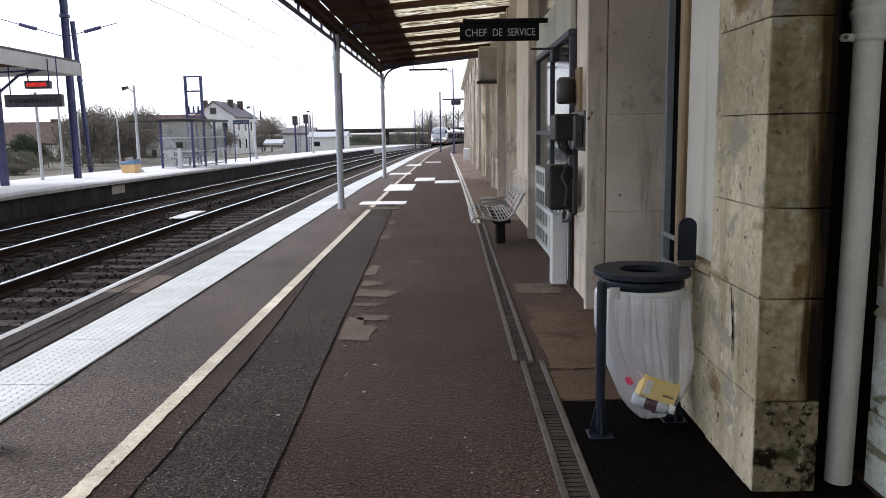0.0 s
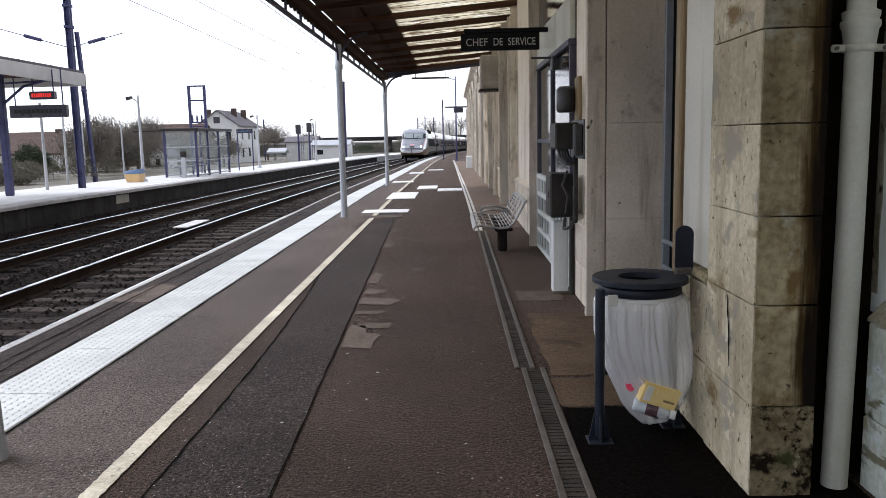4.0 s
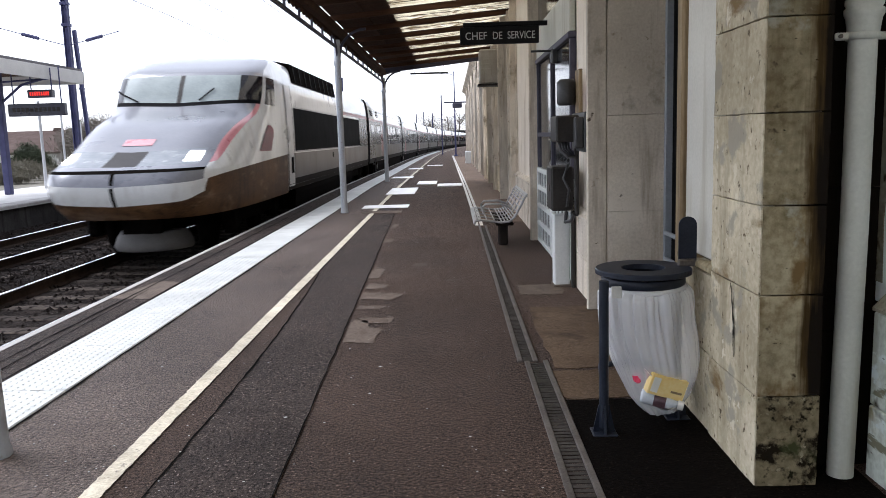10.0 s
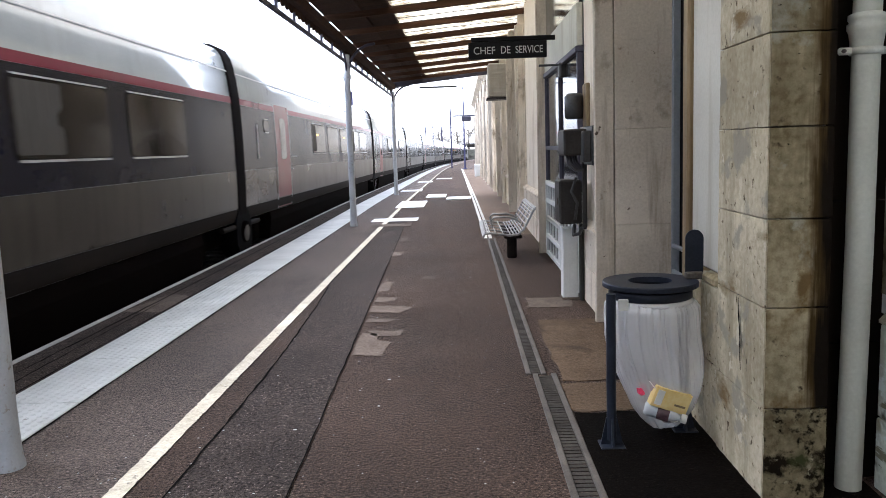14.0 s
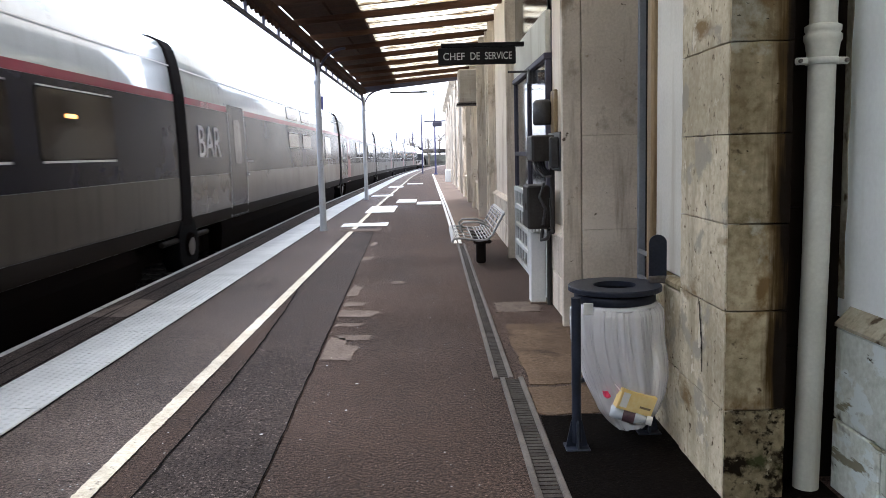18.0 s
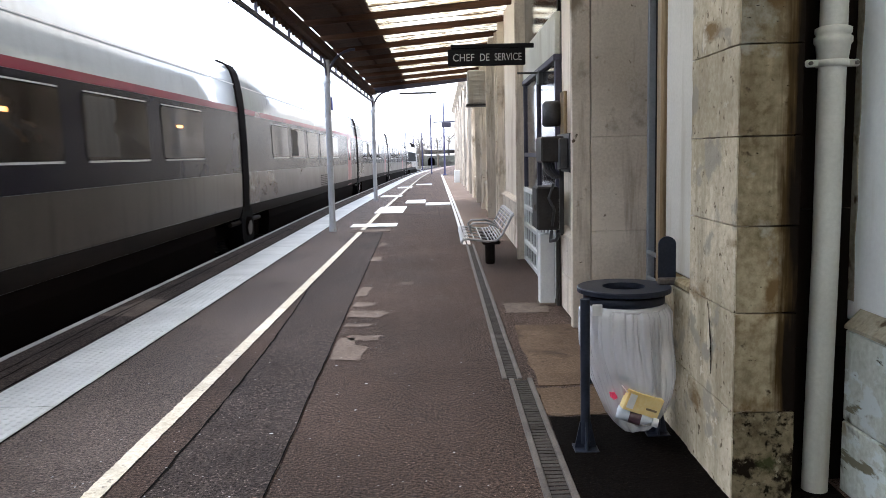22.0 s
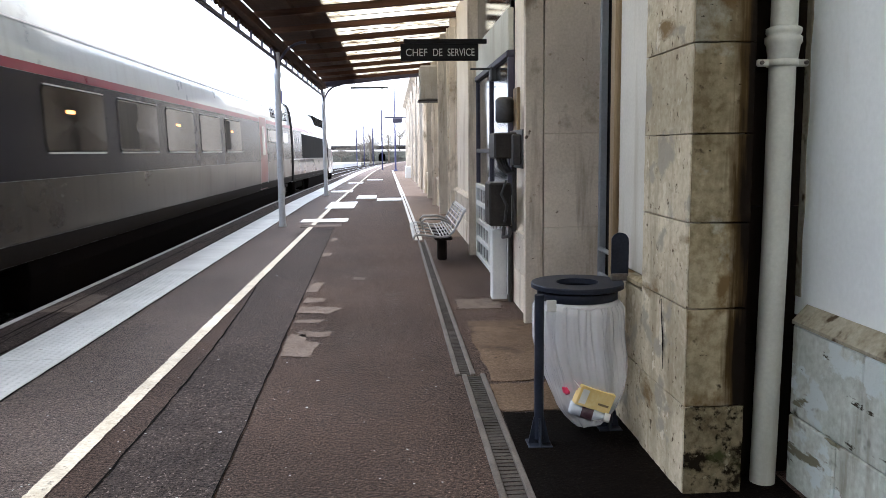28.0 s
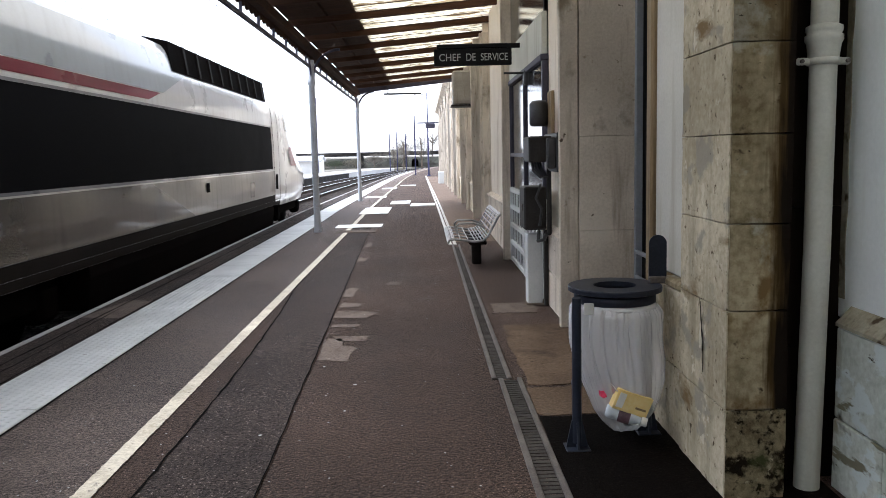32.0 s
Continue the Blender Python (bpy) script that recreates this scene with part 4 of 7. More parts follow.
# the main facade with its door openings
W = tagged(new("wall_facade"), "long cream limestone station facade with tall framed openings", "wall", "", "structure")
BAYS = [(4.5, 6.6), (7.85, 10.75), (14.7, 17.4), (20.3, 23.0), (26.0, 28.7), (31.8, 34.4), (37.5, 40.2), (43.2, 46), (49, 51.8), (55, 58)]
END = 63.0
walls = []
last = 6.6
for k, (a, b) in enumerate(BAYS[1:] + [(END, END)]):
    walls.append((last, a))
    last = b
for k, (a, b) in enumerate(walls):
    g0 = 0.26
    part("wall_face", Shape().box(WX + 0.06, WX + 0.75, a + g0, b - g0 if b < END and b != 7.85 else b, 0.7, 4.6, 0.01), FACADE, W)
    stones(W, WX, a + g0, b - g0 if b < END and b != 7.85 else b, 0, 0.66, [0.33], [0.62, 0.8, 0.7], STONE_SMOOTH if k < 2 else STONE, 20 + k, deep=0.6)
    part("plinth_cap", Shape().prism([(WX - 0.02, 0.662), (WX - 0.02, 0.69), (WX + 0.07, 0.74), (WX + 0.3, 0.74), (WX + 0.3, 0.662)], 1, a + g0, b - g0 if b < END and b != 7.85 else b), STONE_SMOOTH, W)
    # moulded surrounds on both sides of the opening
    for y, sgn in ((a, 1), (b, -1)):
        if y >= END or y == 7.85:
            continue
        near = ((WX - 0.055, 0.0, 0.06), (WX + 0.0, 0.06, 0.075), (WX - 0.04, 0.075, 0.14), (WX - 0.005, 0.14, 0.17), (WX - 0.03, 0.17, 0.205), (WX + 0.02, 0.205, 0.26))
        for x0, d0, d1 in near if y == 6.6 else ((WX - 0.1, 0.0, 0.07), (WX - 0.02, 0.07, 0.11), (WX - 0.07, 0.11, 0.2), (WX + 0.03, 0.2, 0.26)):
            e0, e1 = sorted((y + sgn * d0, y + sgn * d1))
            part("moulding", Shape().box(x0, WX + (0.095 if y == 6.6 else 0.3), e0 + 0.001, e1 - 0.001, 0.0 if d0 else 0.0, 3.5, 0.008), STONE_SMOOTH, W)
for k, (a, b) in enumerate(BAYS):
    # arch over the opening: a ring of voussoirs and the wall above it
    zc, r = (3.5, (b - a) / 2)
    rise = 0.9 if k else 0.5
    n = 11
    for j in range(n):
        t0, t1 = math.pi * j / n, math.pi * (j + 1) / n
        o = []
        for t_, q in ((t0, 1.0), (t1, 1.0), (t1, 1.13), (t0, 1.13)):
            o.append(((a + b) / 2 - r * q * math.cos(t_), zc + (rise + (q - 1) * 1.6) * math.sin(t_)))
        part("voussoir", Shape().prism(o, 0, WX - 0.04, WX + 0.3), STONE_SMOOTH, W)
    o = [((a + b) / 2 - r * math.cos(math.pi * j / 14), zc + rise * math.sin(math.pi * j / 14)) for j in range(15)]
    part("wall_face", Shape().prism([(a, 4.6)] + o + [(b, 4.6)], 0, WX + 0.06, WX + 0.75), FACADE, W)
part("cornice", Shape().prism([(WX + 0.3, 4.3), (WX + 0.02, 4.3), (WX + 0.02, 4.42), (WX - 0.1, 4.5), (WX - 0.22, 4.56), (WX - 0.22, 4.7), (WX + 0.5, 4.7)], 1, 25.6, END), STONE_SMOOTH, W, "moulded stone cornice")
# Masses reaching back to -30 are unseen, added to block light from behind.
part("upper_storey", Shape().box(WX + 0.1, 14, 25.6, END, 4.7, 5.3).box(WX + 0.1, 14, -30, 25.6, 4.6, 9.5), FACADE, W)
part("back_mass", Shape().box(WX + 0.76, 14, 6.7, END, 0, 4.7), FACADE, W)
part("back_mass", Shape().box(2.2, 14, -30, 6.7, 0, 4.6).box(1.76, 2.2, -30, -3.02, 0, 0.7), FACADE, W)
# far reveal of the first opening: big smooth ashlar blocks
stones(W, 6.6, WX + 0.1, 1.86, 0, 4.6, [0.78, 0.74, 1.5, 0.76, 0.82], [0.9], STONE_SMOOTH, 31, axis=1, deep=0.3, joint=0.0008, edge=0.003)

# ---- canopy over the platform ----
C = thing("canopy", (0, 0, 0), "old station canopy with timber joists and translucent corrugated sheets", "canopy", kind="structure")
# CY0 lies far behind the camera: unseen canopy added to cut the light.
PX, CY0, CY1 = -1.95, -30.24, 25.3
POSTS = (-16.0, -6.0, 3.9, 15.25, 25.17)


def soffit(x):
    """Underside of the joists at x."""
    return 3.4 + (x - PX) * 0.085


y = CY0
while y < CY1:
    o = [(PX, soffit(PX)), (WX + 0.2, soffit(WX + 0.2)), (WX + 0.2, soffit(WX + 0.2) + 0.09), (PX, soffit(PX) + 0.09)]
    part("joist", Shape().prism(o, 1, y - 0.055, y + 0.055), TIMBER_RED, C)
    y += 1.66
for x in (-1.4, -0.95):
    z = soffit(x) + 0.092
    part("purlin", Shape().box(x - 0.04, x + 0.04, CY0, CY1, z, z + 0.07, 0.006), TIMBER, C)
part("eave_beam", Shape().box(PX - 0.01, PX + 0.1, CY0, CY1, 3.25, 3.4, 0.012), TIMBER, C, "dark eave beam")
# opaque boarding on the track side
x = -2.0
while x < -1.0:
    z = soffit(x) + 0.165
    part("board", Shape().prism([(x, z), (x + 0.118, z + 0.01), (x + 0.118, z + 0.03), (x, z + 0.02)], 1, CY0, CY1), TIMBER, C)
    x += 0.12
part("roof_covering", Shape().prism([(-2.02, soffit(-2.02) + 0.2), (-0.95, soffit(-0.95) + 0.2), (-0.95, soffit(-0.95) + 0.22), (-2.02, soffit(-2.02) + 0.22)], 1, CY0, CY1), SLATE, C)
# corrugated translucent sheets on the house side, laid in widths
y = CY0
while y < CY1:
    y1 = min(y + 1.66, CY1)
    # strips of clear sheet lie between opaque boards
    for f0, f1, m_ in ((0.0, 0.04, TIMBER_RED), (0.04, 0.35, SHEET), (0.35, 0.38, TIMBER_RED), (0.38, 0.66, SHEET), (0.66, 0.7, TIMBER_RED), (0.7, 0.96, SHEET), (0.96, 1.0, TIMBER_RED)):
        n = 24 if m_ == SHEET else 4
        a, b = y + (y1 - y) * f0, y + (y1 - y) * f1
        rings = []
        for k in range(25):
            x = -0.98 + (WX + 1.28) * k / 24
            rings.append([(x, a + (b - a) * j / n + 0.03 * math.sin(7 * x + 3 * f0 + y) * (m_ == SHEET), soffit(x) + (0.145 + 0.016 * math.sin(5 * x + 9 * f0 + 2 * y) + 0.024 * math.cos(2 * math.pi * j / n * 4) if m_ == SHEET else 0.1)) for j in range(n + 1)])
        part("corrugated_sheet" if m_ == SHEET else "roof_board", Shape().loft(rings, 0, True, False, False), m_, C)
    y = y1
# eave edge: a thin gutter bar with a scalloped board behind it
part("gutter", Shape().box(-2.0, -1.95, CY0, CY1, 3.03, 3.085, 0.01), IRON, C, "thin iron gutter bar")
y = CY0
while y < CY1:
    n = 6
    o = [(y, 3.3), (y, 3.22)] + [(y + 0.24 * k / n, 3.22 - 0.06 * math.sin(math.pi * k / n)) for k in range(1, n)] + [(y + 0.24, 3.22), (y + 0.24, 3.3)]
    part("scallop", Shape().prism(o, 0, -1.985, -1.965), TIMBER, C)
    part("gutter_bracket", Shape().box(-1.985, -1.95, y - 0.012, y + 0.012, 3.08, 3.2), IRON, C) if int((y - CY0) / 0.25) % 4 == 0 else None
    y += 0.25
part("end_fascia", Shape().prism([(-2.0, 3.25), (-1.5, 3.36), (WX, soffit(WX) - 0.02), (WX, soffit(WX) + 0.2), (-2.0, 3.5)], 1, CY1, CY1 + 0.05), IRON, C, "dark blue end board")
for py in POSTS:
    col = part("post", Shape().lathe([(0.075, 0.0), (0.075, 0.03), (0.068, 0.05), (0.064, 0.12), (0.06, 0.3), (0.058, 2.7), (0.075, 2.74), (0.075, 2.8), (0.06, 2.84), (0.06, 3.17)], 20, 0, PX if py > 5 else -2.05, py), POSTGREY, C, "grey painted round iron post")
    arc = [(PX + 0.04 + 0.5 * (1 - math.cos(a)), py, 2.85 + 0.5 * math.sin(a)) for a in [math.pi / 2 * k / 8 for k in range(9)]]
    part("bracket", Shape().tube(arc, 0.025, 8), IRON, C, "curved iron bracket")
    for s_ in (-1, 1):
        arc = [(PX, py + s_ * (0.04 + 0.35 * (1 - math.cos(a))), 2.85 + 0.32 * math.sin(a)) for a in [math.pi / 2 * k / 6 for k in range(7)]]
        part("bracket", Shape().tube(arc, 0.018, 8), IRON, C)
part("end_beam", Shape().prism([(PX, 3.3), (-1.4, 3.36), (WX, soffit(WX) - 0.05), (WX, soffit(WX)), (PX, 3.42)], 1, 25.1, 25.24), IRON, C)

# ---- the train: a power car at each end and eight trailers ----
STRETCH = 1.025
LOCO, LONG, SHORT = 22.15 * STRETCH, 21.845 * STRETCH, 18.7 * STRETCH


def half_section(w, b, shoulder, top, n=9):
    """The x, z outline of half a body, from the sill up over the shoulder to the roof's middle."""
    pts = [(w * 0.975, b), (w * 0.99, b + 0.1), (w, b + 0.55), (w, (b + shoulder) / 2 + 0.3), (w * 0.985, shoulder)]
    for x, f in ((0.965, 0.3), (0.94, 0.55), (0.915, 0.7), (0.87, 0.81), (0.77, 0.895), (0.6, 0.945), (0.4, 0.975), (0.2, 0.993), (0.0, 1.0)):
        pts.append((w * x, shoulder + (top - shoulder) * f))
    return pts


TRAILER = (1.45, 0.78, 2.72, 3.58)
POWER = (1.43, 0.74, 2.75, 3.6)


def width_at(sec, z):
    """Half width of a section at height z."""
    pts = half_section(*sec, n=24)
    for (x0, z0), (x1, z1) in zip(pts, pts[1:]):
        if z0 <= z <= z1:
            return x0 + (x1 - x0) * (z - z0) / max(z1 - z0, 1e-6)
    return pts[0][0]


def ring_of(sec, y, off=0.0):
    pts = half_section(*sec)
    right = [(x + off if x > 0.01 else x, y, z + (off if x < 0.9 * sec[0] else 0)) for x, z in pts]
    return right + [(-x, y, z) for x, _, z in reversed(right[:-1])]


def band(sec, side, y0, y1, z0, z1, off, n=6, y_of=None):
    """A patch of the body side between two heights, lying off the skin."""
    s = Shape()
    v = []
    for k in range(n + 1):
        z = z0 + (z1 - z0) * k / n
        for y in ((y0, y1) if y_of is None else y_of(z)):
            v.append((side * (width_at(sec, z) + off), y, z))
    s.add(v, [(2 * k, 2 * k + 1, 2 * k + 3, 2 * k + 2) for k in range(n)], 0, True)
    return s


def rounded(sec, side, y0, y1, z0, z1, off, r=0.08):
    """A round-cornered patch of the body side."""
    o = []
    for cy, cz, a0 in ((y1 - r, z1 - r, 0), (y0 + r, z1 - r, 90), (y0 + r, z0 + r, 180), (y1 - r, z0 + r, 270)):
        for k in range(4):
            a = radians(a0 + 30 * k)
            o.append((cy + r * math.cos(a), cz + r * math.sin(a)))
    v = [(side * (width_at(sec, z) + off), y, z) for y, z in o]
    c = len(v)
    v.append((side * (width_at(sec, (z0 + z1) / 2) + off), (y0 + y1) / 2, (z0 + z1) / 2))
    return Shape().add(v, [(k, (k + 1) % c, c) for k in range(c)])


def window(car, sec, side, y0, y1, z0, z1, glass, trim=0.012):
    """A pane in its rubber, with bright sills above and below."""
    w = part("window", rounded(sec, side, y0 - trim, y1 + trim, z0 - trim, z1 + trim, 0.007), TR_UNDER, car)
    part("pane", rounded(sec, side, y0, y1, z0, z1, 0.011), glass, w)
    for a, b in ((z0 - 0.03, z0 - 0.008), (z1 + 0.008, z1 + 0.024)):
        part("sill", band(sec, side, y0 + 0.03, y1 - 0.03, a, b, 0.018, 1), TR_SILL, w, "bright metal sill")
    return w


WHEEL = Shape().lathe([(0.0, -0.07), (0.42, -0.07), (0.46, -0.05), (0.46, 0.05), (0.42, 0.07), (0.1, 0.07), (0.1, 0.12), (0.0, 0.12)], 24)
WHEEL = WHEEL.mesh("wheel", TR_UNDER)


def bogie(car, y, damped=True):
    """A two-axle bogie under the joint or the power car."""
    s = Shape()
    for sx in (-1, 1):
        s.box(sx * 1.12 - 0.09, sx * 1.12 + 0.09, y - 1.75, y + 1.75, 0.42, 0.7, 0.04)
        for q in (-1.5, 1.5):
            s.box(sx * 1.14 - 0.12, sx * 1.14 + 0.12, y + q - 0.2, y + q + 0.2, 0.28, 0.68, 0.06)
        s.tube([(sx * 1.2, y - 0.7, 0.75), (sx * 1.2, y + 0.7, 0.75)], 0.07, 8)
    s.box(-1.0, 1.0, y - 0.3, y + 0.3, 0.45, 0.72, 0.04)
    b = part("bogie", s, TR_UNDER, car, "dark grimy bogie frame")
    for sx in (-1, 1) if damped else ():
        x0, x1 = sorted((sx * 1.2, sx * 1.4))
        part("damper", Shape().tube([(sx * 1.22, y, 0.62), (sx * 1.34, y, 0.62), (sx * 1.49, y, 0.6)], 0.2, 18, r1=0.17), TR_SKIRT, b, "round black damper housing")
        part("damper_cap", Shape().tube([(sx * 1.49, y, 0.6), (sx * 1.5, y, 0.6), (sx * 1.51, y, 0.6)], 0.15, 18, r1=0.09), TR_PLOUGH, b, "worn black cap")
        part("damper_rod", Shape().tube([(sx * 1.4, y - 1.0, 0.7), (sx * 1.42, y + 1.0, 0.7)], 0.04, 10), TR_SILLBAND, b, "grey damper rod")
        part("joint_fairing", Shape().prism([(y - 0.28, 0.95), (y + 0.28, 0.95), (y + 0.42, 0.78), (y + 0.42, 0.42), (y + 0.22, 0.24), (y - 0.22, 0.24), (y - 0.42, 0.42), (y - 0.42, 0.78)], 0, min(sx * 1.18, sx * 1.455), max(sx * 1.18, sx * 1.455)), TR_BLACK, b, "black fairing under the gangway")
        part("damper_bracket", Shape().box(x0, x1, y - 0.28, y - 0.22, 0.3, 0.7, 0.02).box(x0, x1, y + 0.22, y + 0.28, 0.3, 0.7, 0.02).box(x0, x1, y - 0.28, y + 0.28, 0.3, 0.36, 0.02), TR_UNDER, b)
    for q in (-1.5, 1.5):
        for sx in (-1, 1):
            part("wheel", WHEEL, None, b, at=pose(sx * 0.76, y + q, 0.46, 0, 90, 0))
    return b


def skirt(car, sec, y0, y1, name="skirt"):
    s = Shape()
    w = sec[0]
    rings = [[(-w * 0.97, y, 0.8), (-w * 0.98, y, 0.62), (-w * 0.95, y, 0.28), (w * 0.95, y, 0.28), (w * 0.98, y, 0.62), (w * 0.97, y, 0.8)] for y in (y0, y1)]
    part(name, s.loft(rings, 0, False), TR_SKIRT, car, "grime-brown side skirt")


def markings(car, sec, side, text, y, z, size, label):
    letters("marking", text, size, TR_MARK, car, pose(side * (width_at(sec, z) + 0.008), y, z, 90, 0, 90 * side), label)


def trailer(length, label, door, digit, long_end=0, bar=False, lamps=False, vents=False):
    """A trailer, its front (the end that leads) at y = 0, its length along +y. door: metres of the door's near edge from the front."""
    car = thing("train_coach", (0, 0, 0), label, "train coach", "coaches of the train")
    sec = TRAILER
    g = 0.22
    y0, y1 = g, length - g
    n = len(half_section(*sec)) * 2 - 1
    cut = [y0, y0 + 0.05] + [y0 + (y1 - y0) * k / 8 for k in range(1, 8)] + [y1 - 0.05, y1]
    part("body", Shape().loft([ring_of(sec, y, -0.03 if y in (y0, y1) else 0) for y in cut], 0, True, True, False), TR_ROOF, car, "pale grey body shell and roof")
    part("floor", Shape().box(-1.3, 1.3, y0, y1, 0.72, 0.84), TR_UNDER, car)
    part("underframe", Shape().box(-1.02, 1.02, y0 + 0.02, y1 - 0.02, 0.36, 0.715, 0.03), TR_UNDER, car, "black underframe and boxes")
    skirt(car, sec, y0 + 1.7, y1 - 1.7)
    # gangway ring at the front joint
    part("gangway", Shape().loft([ring_of(sec, -0.28, -0.03), ring_of(sec, -0.21, 0.02), ring_of(sec, 0.19, 0.02), ring_of(sec, 0.25, -0.03)], 0, False, True, False), TR_RUBBER, car, "black rubber gangway ring between coaches")
    if not long_end == 1:
        bogie(car, 0.0)
    else:
        bogie(car, 2.6)
    if long_end == 2:
        e = length
        part("gangway", Shape().loft([ring_of(sec, e - 0.25, -0.03), ring_of(sec, e - 0.19, 0.02), ring_of(sec, e + 0.22, 0.02), ring_of(sec, e + 0.3, -0.03)], 0, False, True, False), TR_RUBBER, car, "black rubber ring before the power car")
        bogie(car, length - 2.6)
    for side in (1, -1):
        part("lower_panel", band(sec, side, y0 + 0.02, y1 - 0.02, 0.98, 1.56, 0.003), TR_LOW, car, "dusty grey lower side, shade darkening its colour")
        part("sill_band", band(sec, side, y0 + 0.02, y1 - 0.02, 0.782, 0.978, 0.003, 2), TR_SILLBAND, car, "dark grimy sill")
        part("window_band", band(sec, side, y0 + 0.02, y1 - 0.02, 1.563, 2.6, 0.003), TR_BAND, car, "dark blue-grey window band")
        part("red_stripe", band(sec, side, y0 + 0.02, y1 - 0.02, 2.603, 2.7, 0.004, 3), TR_RED, car, "dark red stripe")
        part("gutter_strip", band(sec, side, y0, y1, 3.08, 3.1, 0.012, 1), TR_SILL, car)
        d0, d1 = door, door + 1.15
        leaf = part("door", band(sec, side, d0, d1, 0.8, 2.74, 0.006, 8), TR_BAND if bar else TR_DOOR, car, "dark door" if bar else "orange-red plug door")
        for q in (d0 - 0.05, d1 + 0.01):
            part("door_seal", band(sec, side, q, q + 0.04, 0.8, 2.74, 0.009, 8), TR_FRAME, leaf)
        part("door_window", rounded(sec, side, d0 + 0.33, d1 - 0.33, 1.72, 2.5, 0.012, 0.1), TR_GLASS, leaf)
        part("door_handle", Shape().box(min(side * 1.455, side * 1.49), max(side * 1.455, side * 1.49), d1 + 0.03, d1 + 0.12, 1.5, 1.53, 0.005), TR_FRAME, leaf)
        part("door_sill", band(sec, side, d1 + 0.1, d1 + 0.6, 1.75, 1.775, 0.01, 1), TR_FRAME, car)
        if bar:
            for a in (8.4, 10.5):
                window(car, sec, side, a, a + 1.45, 2.08, 2.42, TR_COACHGLASS)
                window(car, sec, side, a, a + 1.45, 2.76, 3.05, TR_COACHGLASS)
            for a in (13.2, 15.0):
                window(car, sec, side, a, a + 1.35, 1.78, 2.44, TR_COACHGLASS)
        else:
            front = door < length / 2
            count = int((length - 2.4 - 0.3 - d1) / 2.2) if front else int((d0 - 0.3 - 2.4) / 2.2)
            for k in range(count):
                a = length - 2.4 - 2.2 * k - 1.72 if front else 2.4 + 2.2 * k
                w = window(car, sec, side, a, a + 1.72, 1.84, 2.5, TR_COACHGLASS)
                part("blind", rounded(sec, side, a + 0.03, a + 0.5 + 0.3 * (k % 2), 1.87, 2.48, 0.0125, 0.03), CURTAIN, w, "pale pleated curtain") if k % 3 == 1 else None
                if lamps and k % 2 == 0:
                    part("reading_lamp", rounded(sec, side, a + 0.55, a + 0.8, 2.24, 2.28, 0.013, 0.02), WARM, w, "warm lamp seen through the glass")
            e = (d0 - 0.9, d0 - 0.55) if front else (d1 + 0.5, d1 + 0.8)
            window(car, sec, side, e[0], e[1], 2.22, 2.42, TR_GLASS, 0.015)
            if vents:
                for a in (8.85, 9.72):
                    v = part("vent", rounded(sec, side, a, a + 0.72, 0.98, 1.32, 0.006, 0.03), TR_SILLBAND, car, "low ventilation grille")
                    for j in range(6):
                        part("louvre", band(sec, side, a + 0.02, a + 0.7, 1.0 + 0.052 * j, 1.034 + 0.052 * j, 0.012, 1), TR_LOW, v)
            part("hatch", rounded(sec, side, 6.2, 6.6, 0.98, 1.25, 0.006, 0.03), TR_LOW, car)
    if long_end:
        a = 0.9 if long_end == 1 else length - 0.9
        s_ = 1 if long_end == 1 else -1
        for side in (1, -1):
            for q, w_ in ((0.1, 1.1), (2.75, 0.95)):
                lo, hi = sorted((a + s_ * q, a + s_ * (q + w_)))
                v = part("vent", rounded(sec, side, lo, hi, 2.82, 3.12, 0.008, 0.06), TR_UNDER, car, "louvred roof vent")
                for j in range(4):
                    lo2 = lo + (hi - lo) * (j + 0.3) / 4
                    part("louvre", band(sec, side, lo2, lo2 + 0.05, 2.84, 3.1, 0.014, 2), TR_WHITE, v)
            for q, w_ in ((0.23, 1.14), (2.96, 1.0), (4.2, 0.32)):
                lo, hi = sorted((a + s_ * q, a + s_ * (q + w_)))
                window(car, sec, side, lo, hi, 2.1, 2.44, TR_COACHGLASS)
    if bar:
        for side in (1, -1):
            markings(car, sec, side, "BAR", 1.35, 2.05, 0.7, "pale lettering BAR")
    elif not long_end:
        ym = 1.15 if door < length / 2 else length - 0.95
        for side in (1, -1):
            markings(car, sec, side, digit, ym, 2.0, 0.85, "large pale class number")
    return car


